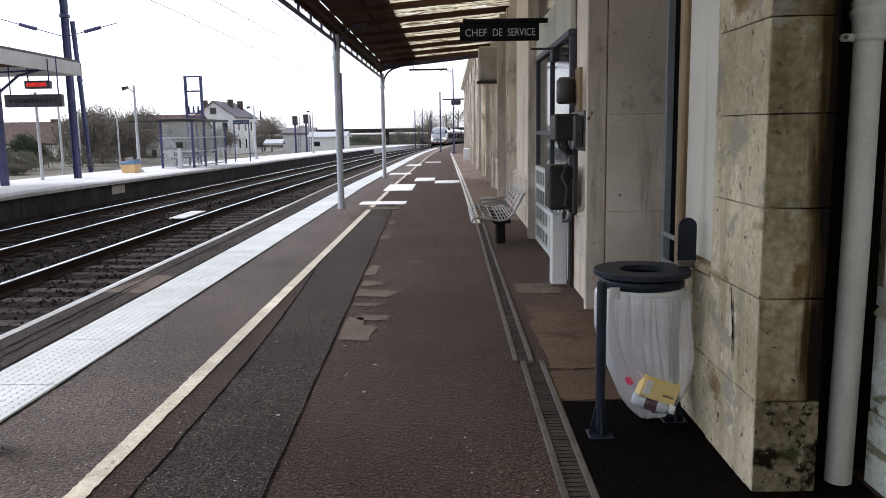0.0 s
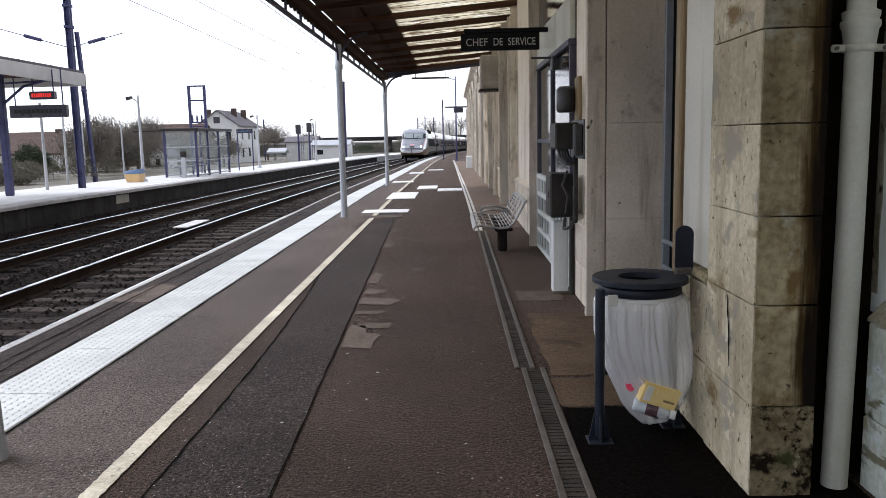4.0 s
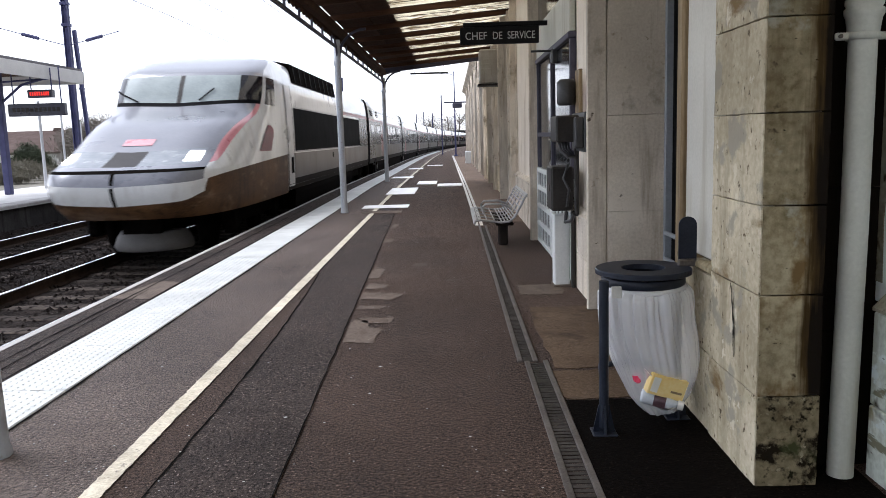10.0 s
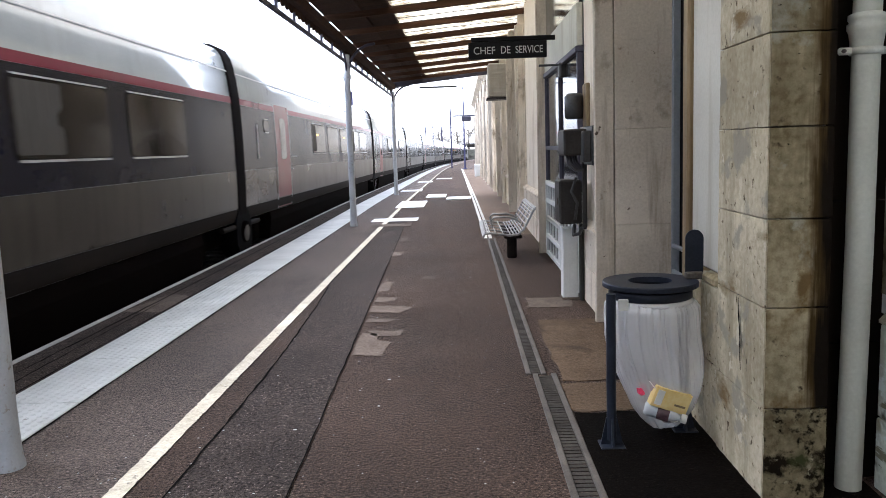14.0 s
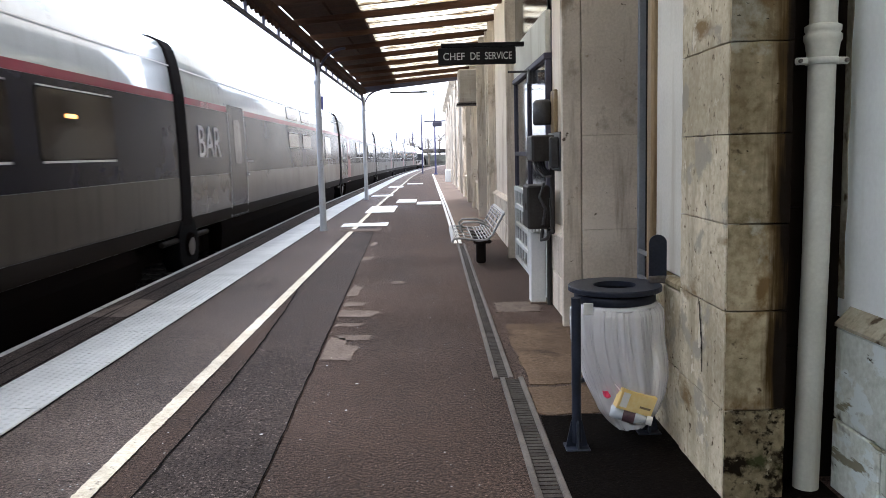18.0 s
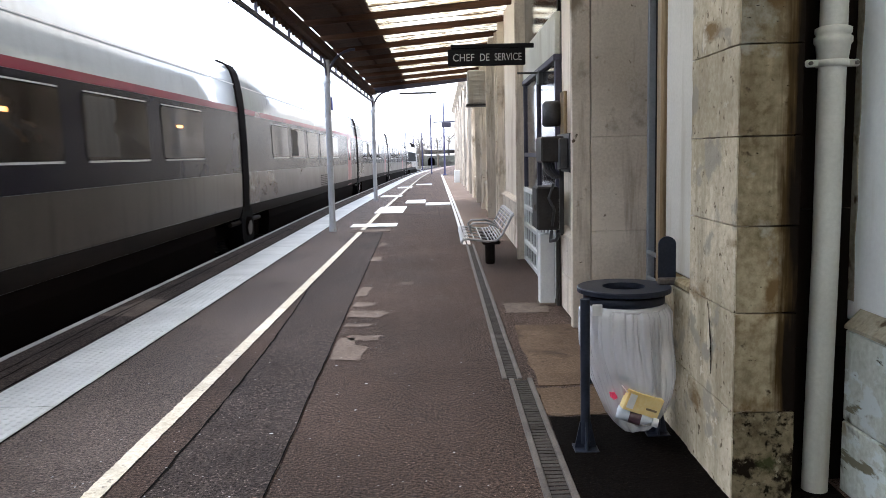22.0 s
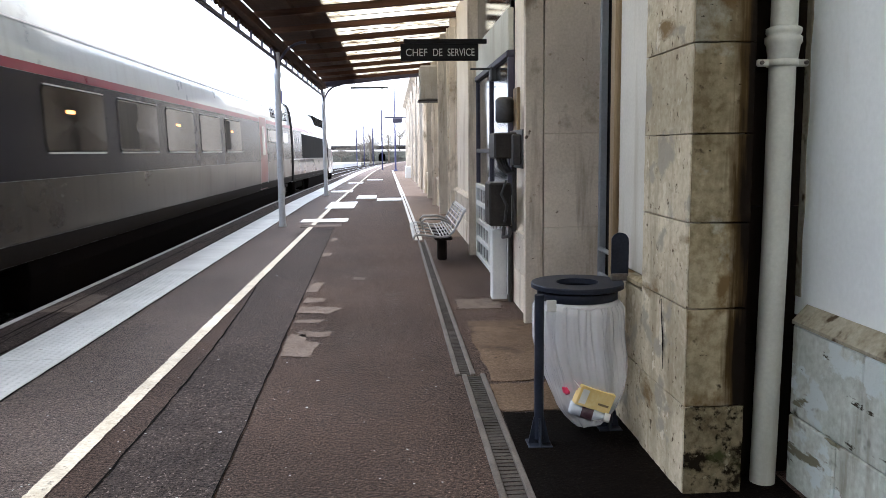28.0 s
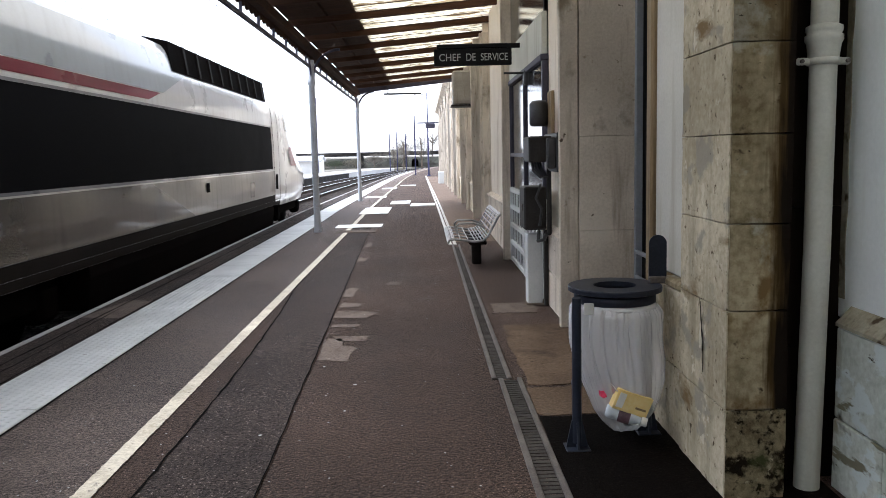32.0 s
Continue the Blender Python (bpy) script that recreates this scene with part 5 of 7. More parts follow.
def loco(label, low, low_front, sill):
    """A power car, its nose at y = 0."""
    car = thing("power_car", (0, 0, 0), label, "train engine", "power cars")
    sec = POWER
    L = LOCO - 0.25
    Y = 6.1  # where the nose runs out into the plain body

    def knots(z, table):
        """A smooth value between (z, value) pairs."""
        if z <= table[0][0]:
            return table[0][1]
        for k in range(len(table) - 1):
            (z0, a), (z1, b) = table[k], table[k + 1]
            if z <= z1:
                def slope(i):
                    if i in (0, len(table) - 1):
                        i = min(i, len(table) - 2)
                        return (table[i + 1][1] - table[i][1]) / (table[i + 1][0] - table[i][0])
                    m0, m1 = ((table[i + q + 1][1] - table[i + q][1]) / (table[i + q + 1][0] - table[i + q][0]) for q in (-1, 0))
                    return 0.0 if m0 * m1 <= 0 else 2 * m0 * m1 / (m0 + m1)
                h, u = z1 - z0, (z - z0) / (z1 - z0)
                return (2 * u**3 - 3 * u**2 + 1) * a + (u**3 - 2 * u**2 + u) * h * slope(k) + (-2 * u**3 + 3 * u**2) * b + (u**3 - u**2) * h * slope(k + 1)
        return table[-1][1]

    front = [(0.68, 0.9), (0.88, 0.62), (1.17, 0.5), (1.39, 0.6), (1.46, 0.78), (1.62, 1.25), (1.86, 1.78), (2.1, 2.35), (2.5, 3.63), (2.8, 3.86), (3.09, 4.13), (3.32, 4.75), (3.49, 5.45), (3.6, Y)]
    blunt = [(0.68, 4.2), (1.2, 5.0), (1.7, 4.6), (2.3, 4.4), (2.5, 5.5), (3.1, 6.0), (3.4, 4.0), (3.6, 2.5)]
    hood_edge = [(1.2, 0.83), (1.5, 0.82), (1.75, 0.81), (2.5, 0.925), (3.1, 0.955), (3.72, 0.96)]
    flash_edge = [(1.2, 0.85), (1.5, 0.86), (1.75, 0.875), (2.5, 0.955), (3.1, 0.975), (3.72, 0.98)]

    def at(s, z, off=0.0):
        """A point of the nose skin at height z; s runs round from the middle line (0) past the bonnet's edge (0.5) and the flash (0.6) to the side (1)."""
        w, y0, n = width_at(sec, z) if z < 3.597 else 0.02, knots(z, front), knots(z, blunt)
        h, f = knots(z, hood_edge), knots(z, flash_edge)
        if s <= 0.6:
            q = h * s / 0.5 if s <= 0.5 else h + (f - h) * (s - 0.5) / 0.1
            y = Y - (Y - y0) * max(1 - q**n, 0) ** (1 / n)
        else:
            ye = Y - (Y - y0) * max(1 - f**n, 0) ** (1 / n)
            y = ye + (Y - ye) * (s - 0.6) / 0.4
            q = max(1 - ((Y - y) / max(Y - y0, 1e-4)) ** n, 0) ** (1 / n)
        return q * w + off * q, y - off * (1 - q * 0.8), z + off * 0.3

    rows = {"bottom": [(0, 0.68), (1, 0.7)], "grime": [(0, 0.9), (0.4, 0.96), (0.5, 1.08), (0.56, 1.18), (0.62, 1.3), (0.75, 1.4), (1, 1.52)],
            "panel_low": [(0, 1.19), (0.45, 1.24), (0.5, 1.27), (0.55, 1.33), (0.62, 1.4), (0.75, 1.48), (1, 1.6)],
            "panel_top": [(0, 1.38), (0.5, 1.4), (1, 1.66)], "lip": [(0, 1.43), (0.5, 1.44), (1, 1.7)], "lamp_low": [(0, 1.47), (0.5, 1.5), (1, 1.74)], "lamp_top": [(0, 1.68), (0.5, 1.73), (1, 1.9)],
            "hood_top": [(0, 2.46), (0.5, 2.5), (1, 2.48)], "screen_low": [(0, 2.53), (0.5, 2.57), (1, 2.55)], "screen_top": [(0, 3.05), (0.5, 3.03), (1, 3.02)], "brow": [(0, 3.12), (0.5, 3.1), (1, 3.1)],
            "cap": [(0, 3.5), (0.5, 3.42), (0.6, 3.39), (1, 3.36)], "ridge": [(0, 3.598), (1, 3.598)]}

    def panel(name, low, high, s0, s1, material, label="", off=0.0, nz=6, ns=10, parent=None, both=True):
        """A panel of the nose between two named lines; both: one over the middle line, or one on each side."""
        def grid(side):
            v = []
            for i in range(nz + 1):
                for k in range(ns + 1):
                    q = s0 + (s1 - s0) * k / ns
                    q = abs(q)
                    a, b = knots(q, rows[low]) if isinstance(low, str) else low, knots(q, rows[high]) if isinstance(high, str) else high
                    x, y, z = at(q, a + (b - a) * i / nz, off)
                    v.append(((-x if s0 + (s1 - s0) * k / ns < 0 else x) * side, y, z))
            m = ns + 1
            return Shape().add(v, [(i * m + k, i * m + k + 1, (i + 1) * m + k + 1, (i + 1) * m + k) for i in range(nz) for k in range(ns)], 0, True)
        return [part(name, grid(side), material, parent or car, label) for side in ((1, -1) if both else (1,))][0]

    panel("nose_sill", "bottom", "grime", -1, 1, sill, "orange-brown grime round the sill" if sill is TR_BROWN else "dusty cream sill", nz=5, ns=60, both=False)
    panel("nose_side", "grime", "panel_low", -1, 1, TR_WHITE, "pearl grey band", nz=3, ns=60, both=False)
    panel("nose_panel", "panel_low", "panel_top", -0.5, 0.5, TR_HOOD, "grey lower nose panel", nz=4, ns=30, both=False)
    panel("panel_lip", "panel_top", "lip", -0.5, 0.5, TR_UNDER, "dark joint under the lamps", nz=1, ns=30, both=False)
    panel("lamp_ledge", "lip", "lamp_low", -0.5, 0.5, TR_HOOD, nz=1, ns=30, both=False)
    panel("coupler_hatch", "lamp_low", "lamp_top", -0.11, 0.11, BOXGREY, "dark square hatch", nz=3, ns=6, both=False)
    panel("lamp_panel", "lamp_low", "lamp_top", 0.11, 0.46, LAMPGLASS, "clear headlamp cover", nz=4)
    panel("lamp_edge", "lamp_low", "lamp_top", 0.46, 0.5, TR_HOOD, nz=4, ns=2)
    panel("headlamp", 1.535, 1.68, 0.37, 0.45, HEADLAMP, "lit headlamp", 0.012, nz=4, ns=4)
    panel("bonnet", "lamp_top", "hood_top", -0.5, 0.5, TR_HOOD, "dark grey bonnet", nz=14, ns=30, both=False)
    panel("badge", 1.78, 1.88, -0.1, 0.1, TR_FLASH, "small pale red badge", 0.012, nz=3, ns=6, both=False)
    panel("red_flash", "lamp_low", "hood_top", 0.5, 0.6, TR_FLASH, "pale red flash along the bonnet", nz=14, ns=3)
    panel("nose_side", "panel_low", "lamp_low", 0.5, 1, TR_WHITE, nz=4, ns=20)
    panel("nose_side", "lamp_low", "hood_top", 0.6, 1, TR_WHITE, "pearl grey nose side", nz=10, ns=20)
    panel("wiper_ledge", "hood_top", "screen_low", -0.6, 0.6, TR_BLACK, "black ledge under the windscreen", nz=2, ns=30, both=False)
    panel("screen_pillar", "screen_low", "screen_top", -0.016, 0.016, BOXGREY, nz=4, ns=2, both=False)
    panel("windscreen", "screen_low", "screen_top", 0.016, 0.4, TR_SCREEN, "broad sloping windscreen", nz=6)
    panel("corner_pane", "screen_low", "screen_top", 0.4, 0.6, TR_GLASS, "dark corner pane", nz=6, ns=5)
    panel("brow", "screen_top", "brow", -0.6, 0.6, TR_HOOD, "grey screen brow", nz=2, ns=30, both=False)
    panel("cab_roof", "brow", "cap", -0.6, 0.6, TR_HOOD, "grey cab roof", nz=8, ns=30, both=False)
    panel("crest", "cap", "ridge", -1, 1, TR_ROOF, nz=8, ns=40, both=False)
    panel("quarter_pillar", "hood_top", "screen_top", 0.6, 0.64, TR_WHITE, nz=5, ns=2)
    panel("quarter_window", "hood_top", "screen_top", 0.64, 0.8, TR_GLASS, "dark quarter window", nz=5, ns=6)
    panel("nose_side", "hood_top", "screen_top", 0.8, 1, TR_WHITE, nz=5, ns=8)
    panel("nose_side", "screen_top", "cap", 0.6, 1, TR_WHITE, nz=6, ns=12)
    panel("panel_seam", "grime", "panel_top", -0.012, 0.012, TR_UNDER, "upright joint in the nose", 0.006, nz=4, ns=2, both=False)
    for a in (-0.5, 0.25):
        pts = [at(abs(a) * (0.55 + 0.09 * k), 2.56 + 0.055 * k, 0.03) for k in range(5)]
        part("wiper", Shape().tube([(-x if a < 0 else x, y, z) for x, y, z in pts], 0.014, 6), TR_BLACK, car)
    part("nose_floor", Shape().add([(s_ * at(k / 12, 0.69)[0], at(k / 12, 0.69)[1], 0.69) for s_ in (-1, 1) for k in range(13)], [(k, k + 1, 13 + k + 1, 13 + k) for k in range(12)]), TR_UNDER, car)
    for side in (1, -1):
        v = [(side * at(s_, z, 0.014)[0], at(s_, z, 0.014)[1], z) for s_, z in ((0.765, 2.1), (0.8, 2.1), (0.835, 2.03), (0.85, 1.9), (0.85, 1.62), (0.765, 1.62))]
        part("logo_plate", Shape().add(v, [tuple(range(6))]), TR_RED, car, "small dark red plate with no lettering")

    ys = [Y, 7.0, 10, 14, 18, L - 0.05, L]
    part("body", Shape().loft([ring_of(sec, y, -0.03 if y == L else 0) for y in ys], 0, True, True, False), TR_WHITE, car, "pearl grey streamlined body")
    # rounded plough under the nose
    rings = []
    for z, q in ((0.12, 0.72), (0.17, 0.76), (0.32, 0.7), (0.42, 0.62)):
        rings.append([(0.85 * q * math.cos(a), 2.1 - 0.95 * q * math.sin(a), z) for a in [math.pi * k / 14 for k in range(15)]])
    part("plough_mount", Shape().box(-0.3, 0.3, 1.5, 2.3, 0.4, 0.7), TR_UNDER, car)
    part("plough", Shape().loft(rings, 0, True, True, False), TR_PLOUGH, car, "grey rounded snow plough")
    skirt(car, sec, 6.9, L - 5.4)
    part("underframe", Shape().box(-1.02, 1.02, 3.0, L - 0.06, 0.36, 0.735, 0.03), TR_UNDER, car, "black underframe and boxes")
    for y in (4.0, L - 3.3):
        bogie(car, y, False)
    for side in (1, -1):
        part("lower_panel", band(sec, side, 15.0, L - 0.05, 0.98, 1.53, 0.003, 4, lambda z: (13.2 + (z - 0.98) * 3.4, L - 0.05)), low, car, "dusty grey lower side, shade darkening its colour")
        part("lower_panel", band(sec, side, 6.12, 15.0, 0.98, 1.53, 0.003, 4, lambda z: (6.12, 13.195 + (z - 0.98) * 3.4)), low_front, car, "dusty lower side behind the cab")
        part("sill_band", band(sec, side, 6.12, L - 0.05, 0.742, 0.978, 0.003, 2), TR_SILLBAND, car, "dark grimy sill")
        part("machine_band", band(sec, side, 6.95, L - 2.95, 1.58, 2.52, 0.006), TR_BLACK, car, "long black ventilation band")
        part("band_trim", band(sec, side, 6.95, L - 2.95, 1.55, 1.58, 0.012, 2), TR_HOOD, car)
        part("band_trim", band(sec, side, 6.95, L - 2.95, 2.52, 2.55, 0.012, 2), TR_FRAME, car)
        part("rear_band", band(sec, side, L - 2.93, L - 0.04, 1.563, 2.6, 0.005), TR_BAND, car, "dark rear panel")
        part("red_stripe", band(sec, side, L - 7.5, L - 0.04, 2.603, 2.72, 0.006, 3, lambda z: (L - 7.5 - (z - 2.6) * 4, L - 0.04)), TR_RED, car, "dark red stripe")
        part("grey_shoulder", band(sec, side, L - 7.5, L - 0.04, 2.73, 3.3, 0.006, 5, lambda z: (L - 8.0 - (z - 2.7) * 3.5, L - 0.04)), TR_ROOF, car, "grey shoulder panel")
        d = part("cab_door", band(sec, side, 6.16, 6.78, 0.82, 3.0, 0.006, 8), TR_WHITE, car, "pearl grey cab door")
        for q in (6.14, 6.78):
            part("door_seal", band(sec, side, q, q + 0.03, 0.82, 3.0, 0.012, 8), TR_UNDER, d)
        # Flat near-black patch: the step recess is only its shade, painted on.
        part("step_recess", rounded(sec, side, 6.4, 6.68, 1.1, 1.45, 0.013, 0.03), TR_UNDER, d)
        part("latch", rounded(sec, side, 12.4, 12.6, 1.3, 1.45, 0.012, 0.02), TR_UNDER, car)
        for a in (L - 1.2, 9.0, 16.4):
            part("hatch", rounded(sec, side, a, a + 0.4, 1.05, 1.35, 0.008, 0.02), low, car)
        v = part("roof_vent", Shape().prism([(side * 0.6, 3.5), (side * 1.385, 3.08), (side * 1.33, 3.5), (side * 0.6, 3.66)], 1, 7.2, 13.8), TR_UNDER, car, "black roof grille")
        for j in range(9):
            y = 7.45 + 0.7 * j
            part("grille_bar", Shape().prism([(side * 1.385, 3.09), (side * 1.405, 3.1), (side * 1.35, 3.5), (side * 1.33, 3.49)], 1, y, y + 0.09), TR_SILLBAND, v)
        # a plain mark of three pale curved strokes on the rear panel
        c = L - 1.5
        x = side * (width_at(sec, 2.0) + 0.014)
        for q in (-0.62, 0.0, 0.62):
            v = []
            for k in range(7):
                a = radians(-60 + 25 * k)
                for r in (0.2, 0.29):
                    v.append((x, c + side * (q + r * math.cos(a) - 0.15), 2.05 + r * math.sin(a)))
            part("swoosh", Shape().add(v, [(2 * k, 2 * k + 1, 2 * k + 3, 2 * k + 2) for k in range(6)]), TR_MARK, car, "pale curved painted stroke")
    # pantograph, folded on the roof
    part("pantograph", Shape().tube([(-0.5, L - 4.4, 3.52), (-0.5, L - 2.2, 3.6), (0.5, L - 2.2, 3.6), (0.5, L - 4.4, 3.52)], 0.03, 6).tube([(0, L - 2.2, 3.62), (0, L - 4.6, 3.68)], 0.035, 6), TR_UNDER, car, "folded pantograph")
    return car


train = [(loco("silver-white express power car with lit headlamps", TR_LOCOLOW, TR_LOCOLOW, TR_BROWN), 0.0, LOCO, False)]
pos = LOCO
for length, kw in ((LONG, dict(label="second-class coach with a red door and roof vents", door=5.7, digit="2", long_end=1)),
                   (SHORT, dict(label="first-class coach with lamps behind the windows", door=2.55, digit="1", lamps=True)),
                   (SHORT, dict(label="first-class coach in grey and dark blue", door=2.55, digit="1", lamps=True)),
                   (SHORT, dict(label="bar coach with small high windows", door=2.6, digit="", bar=True)),
                   (SHORT, dict(label="second-class coach with a red door at its front", door=2.55, digit="2", lamps=True)),
                   (SHORT, dict(label="second-class coach with a red door at its rear", door=SHORT - 3.5, digit="2", lamps=False, vents=True)),
                   (SHORT, dict(label="second-class coach with a red door at its rear", door=SHORT - 3.5, digit="2", lamps=True)),
                   (LONG, dict(label="last second-class coach with roof vents and a red door", door=LONG - 6.8, digit="2", long_end=2, lamps=True))):
    train.append((trailer(length, **kw), pos, length, False))
    pos += length
train.append((loco("silver-white express power car at the rear of the train", TR_LOCOGREY, TR_LOCOPALE, TR_WHITE), pos, LOCO, True))

# place of the leading nose along the line, second by second, as the train slows
NOSE = [(0, 138.5), (2, 111.5), (4, 85.8), (6, 60.6), (7, 48.0), (8, 35.7), (9, 23.2), (9.9, 12.5), (10.3, 7.7), (11.3, -3.8), (12.3, -14.4), (14, -32.2), (16, -52.5), (18.4, -75.5), (20.4, -93.7), (22.4, -110.5), (24.3, -126.0),
        (26, -139.5), (28, -153.8), (30.2, -169.0), (31.2, -175.0), (32, -179.5)]


def nose_at(t):
    """A smooth curve through NOSE."""
    k = max(i for i in range(len(NOSE) - 1) if NOSE[i][0] <= t + 1e-9)
    (t0, a), (t1, b) = NOSE[k], NOSE[k + 1]

    def slope(i):
        i0, i1 = max(i - 1, 0), min(i + 1, len(NOSE) - 1)
        return (NOSE[i1][1] - NOSE[i0][1]) / (NOSE[i1][0] - NOSE[i0][0])
    h, u = t1 - t0, (t - t0) / (t1 - t0)
    return (2 * u**3 - 3 * u**2 + 1) * a + (u**3 - 2 * u**2 + u) * h * slope(k) + (-2 * u**3 + 3 * u**2) * b + (u**3 - u**2) * h * slope(k + 1)


def car_pose(y, length, turned):
    """The pose of a car whose leading end is y metres along the line."""
    (ax, ay, _), (bx, by, _) = along(NEAR, y), along(NEAR, y + length)
    az, bz = RAIL_Z + dip(ay), RAIL_Z + dip(by)
    yaw, tilt = math.degrees(math.atan2(-(bx - ax), by - ay)), math.degrees(math.atan2(bz - az, length))
    return pose(bx, by, bz, -tilt, 0, yaw + 180) if turned else pose(ax, ay, az, tilt, 0, yaw)

# ---- things against the building ----
B = thing("refuse_bin", pose(1.005, 4.2, 0) @ Matrix.Diagonal((1.04, 1.04, 0.985, 1)), "navy steel ring bin holding a clear plastic bag", "waste bin")
for x, y in ((-0.215, -0.18), (0.16, 0.0)):
    leg = part("leg", Shape().tube([(x, y, 0.03), (x, y, 0.74)], 0.022, 12), NAVY, B)
    part("foot", Shape().box(x - 0.055, x + 0.055, y - 0.055, y + 0.055, 0.0, 0.01, 0.003).prism([(y - 0.05, 0.01), (y + 0.05, 0.01), (y + 0.024, 0.14), (y - 0.024, 0.14)], 0, x - 0.005, x + 0.005).prism([(x - 0.05, 0.01), (x + 0.05, 0.01), (x + 0.024, 0.14), (x - 0.024, 0.14)], 1, y - 0.005, y + 0.005), NAVY, leg, "welded gusset foot")
part("brace", Shape().tube([(-0.215, -0.18, 0.2), (-0.19, 0.02, 0.27), (0.0, 0.1, 0.27), (0.16, 0.0, 0.2)], 0.016, 8), NAVY, B)
ring_ = Shape().lathe([(0.1, 0.74), (0.1, 0.766), (0.215, 0.766), (0.218, 0.762), (0.218, 0.742), (0.215, 0.74), (0.1, 0.74)], 48)
ring_.s = [False] * len(ring_.f)
part("lid_ring", ring_, NAVY, B, "flat steel ring lid")
part("bag_hoop", Shape().lathe([(0.155, 0.685), (0.185, 0.685), (0.19, 0.69), (0.19, 0.725), (0.185, 0.73), (0.155, 0.73), (0.155, 0.685)], 40), NAVY, B, "dark steel collar that grips the bag")
for a in (0.4, 2.5, 4.6):
    part("hoop_stay", Shape().tube([(0.168 * math.cos(a), 0.168 * math.sin(a), 0.71), (0.168 * math.cos(a), 0.168 * math.sin(a), 0.742)], 0.008, 6), NAVY, B)
o = [(-0.042, 0.0), (0.042, 0.0)] + [(0.042 * math.cos(a), 0.2 + 0.042 * math.sin(a)) for a in [math.pi * k / 10 for k in range(11)]]
part("flap_plate", Shape().prism([(0.21 + x, 0.765 + z) for x, z in o], 1, 0.02, 0.028), NAVY, B, "rounded upright cigarette plate")
part("plate_hinge", Shape().box(0.165, 0.25, 0.0, 0.03, 0.765, 0.8, 0.006), GALV, B, "pale worn hinge")
part("sticker", Shape().box(-0.19, -0.145, -0.222, -0.212, 0.665, 0.72, 0.003), LETTER, B, "small pale sticker")
HOOP = Vector((1.012, 4.2, 0.715))
PROFILE = [(0.685, 0.15, 0.145, 0.0), (0.665, 0.165, 0.158, -0.002), (0.645, 0.196, 0.187, -0.004), (0.62, 0.21, 0.2, -0.004), (0.56, 0.212, 0.198, -0.002), (0.48, 0.212, 0.195, 0.006), (0.4, 0.21, 0.192, 0.02), (0.3, 0.196, 0.185, 0.038), (0.22, 0.172, 0.165, 0.05),
           (0.14, 0.142, 0.134, 0.056), (0.09, 0.108, 0.1, 0.058), (0.045, 0.066, 0.064, 0.058), (0.025, 0.006, 0.006, 0.058)]
rings, n = [], 240
for k in range(49):
    f = k / 48 * (len(PROFILE) - 1)
    i = min(int(f), len(PROFILE) - 2)
    z, rx, ry, ox = (a + (b - a) * (f - i) for a, b in zip(PROFILE[i], PROFILE[i + 1]))
    rx, ry, ox = rx * 1.04, ry * 1.04, ox + 0.004
    ring = []
    for q in range(n):
        a = 2 * math.pi * q / n
        c, e = math.cos(a), math.sin(a)
        pleat = abs(noise.noise(Vector((c * 7.5, e * 7.5, z * 1.1)))) + 0.6 * abs(noise.noise(Vector((c * 15, e * 15, 4 + z * 1.6))))
        sag = noise.noise(Vector((c * 1.6, e * 1.6, z * 5))) * 0.05 + noise.noise(Vector((c * 4, e * 4, z * 9))) * 0.025
        deep = 0.34 * min(1, max(0.15, (z - 0.16) * 3)) * min(1, 0.35 + (0.7 - z) * 8)
        fold = 1 + sag - deep * (0.42 - min(pleat, 0.42)) * 0.9 + 0.04
        ring.append((ox + rx * fold * c, ry * fold * e, (z - 0.7) * 1.04 + 0.012 * noise.noise(Vector((c * 3, e * 3, z * 4))) * (k > 2)))
    rings.append(ring)
BAG_THING = thing("refuse_bag", HOOP, "clear plastic refuse bag hanging in the ring bin", "plastic bag")
part("film", Shape().loft(rings, 0, True, False), BAG, BAG_THING)
part("rolled_rim", Shape().lathe([(0.17, -0.03), (0.19, -0.036), (0.2, -0.05), (0.2, -0.062), (0.19, -0.066)], 40), BAG, BAG_THING, "bag rim gathered under the collar")


def bottle(m, material, cap, label, wrap):
    t = thing("plastic_bottle", m, label, "bottle", "rubbish in the bag")
    part("flask", Shape().lathe([(0.0, 0.0), (0.03, 0.0), (0.036, 0.012), (0.036, 0.04), (0.033, 0.05), (0.036, 0.06), (0.036, 0.12), (0.017, 0.158), (0.015, 0.17), (0.0, 0.171)], 18), material, t)
    part("wrapper", Shape().lathe([(0.0365, 0.062), (0.0372, 0.064), (0.0372, 0.116), (0.0365, 0.118)], 18), wrap, t, "dark printed label band")
    part("cap", Shape().lathe([(0.0, 0.172), (0.021, 0.172), (0.022, 0.176), (0.022, 0.196), (0.019, 0.2), (0.0, 0.2)], 16), cap, t)
    return t


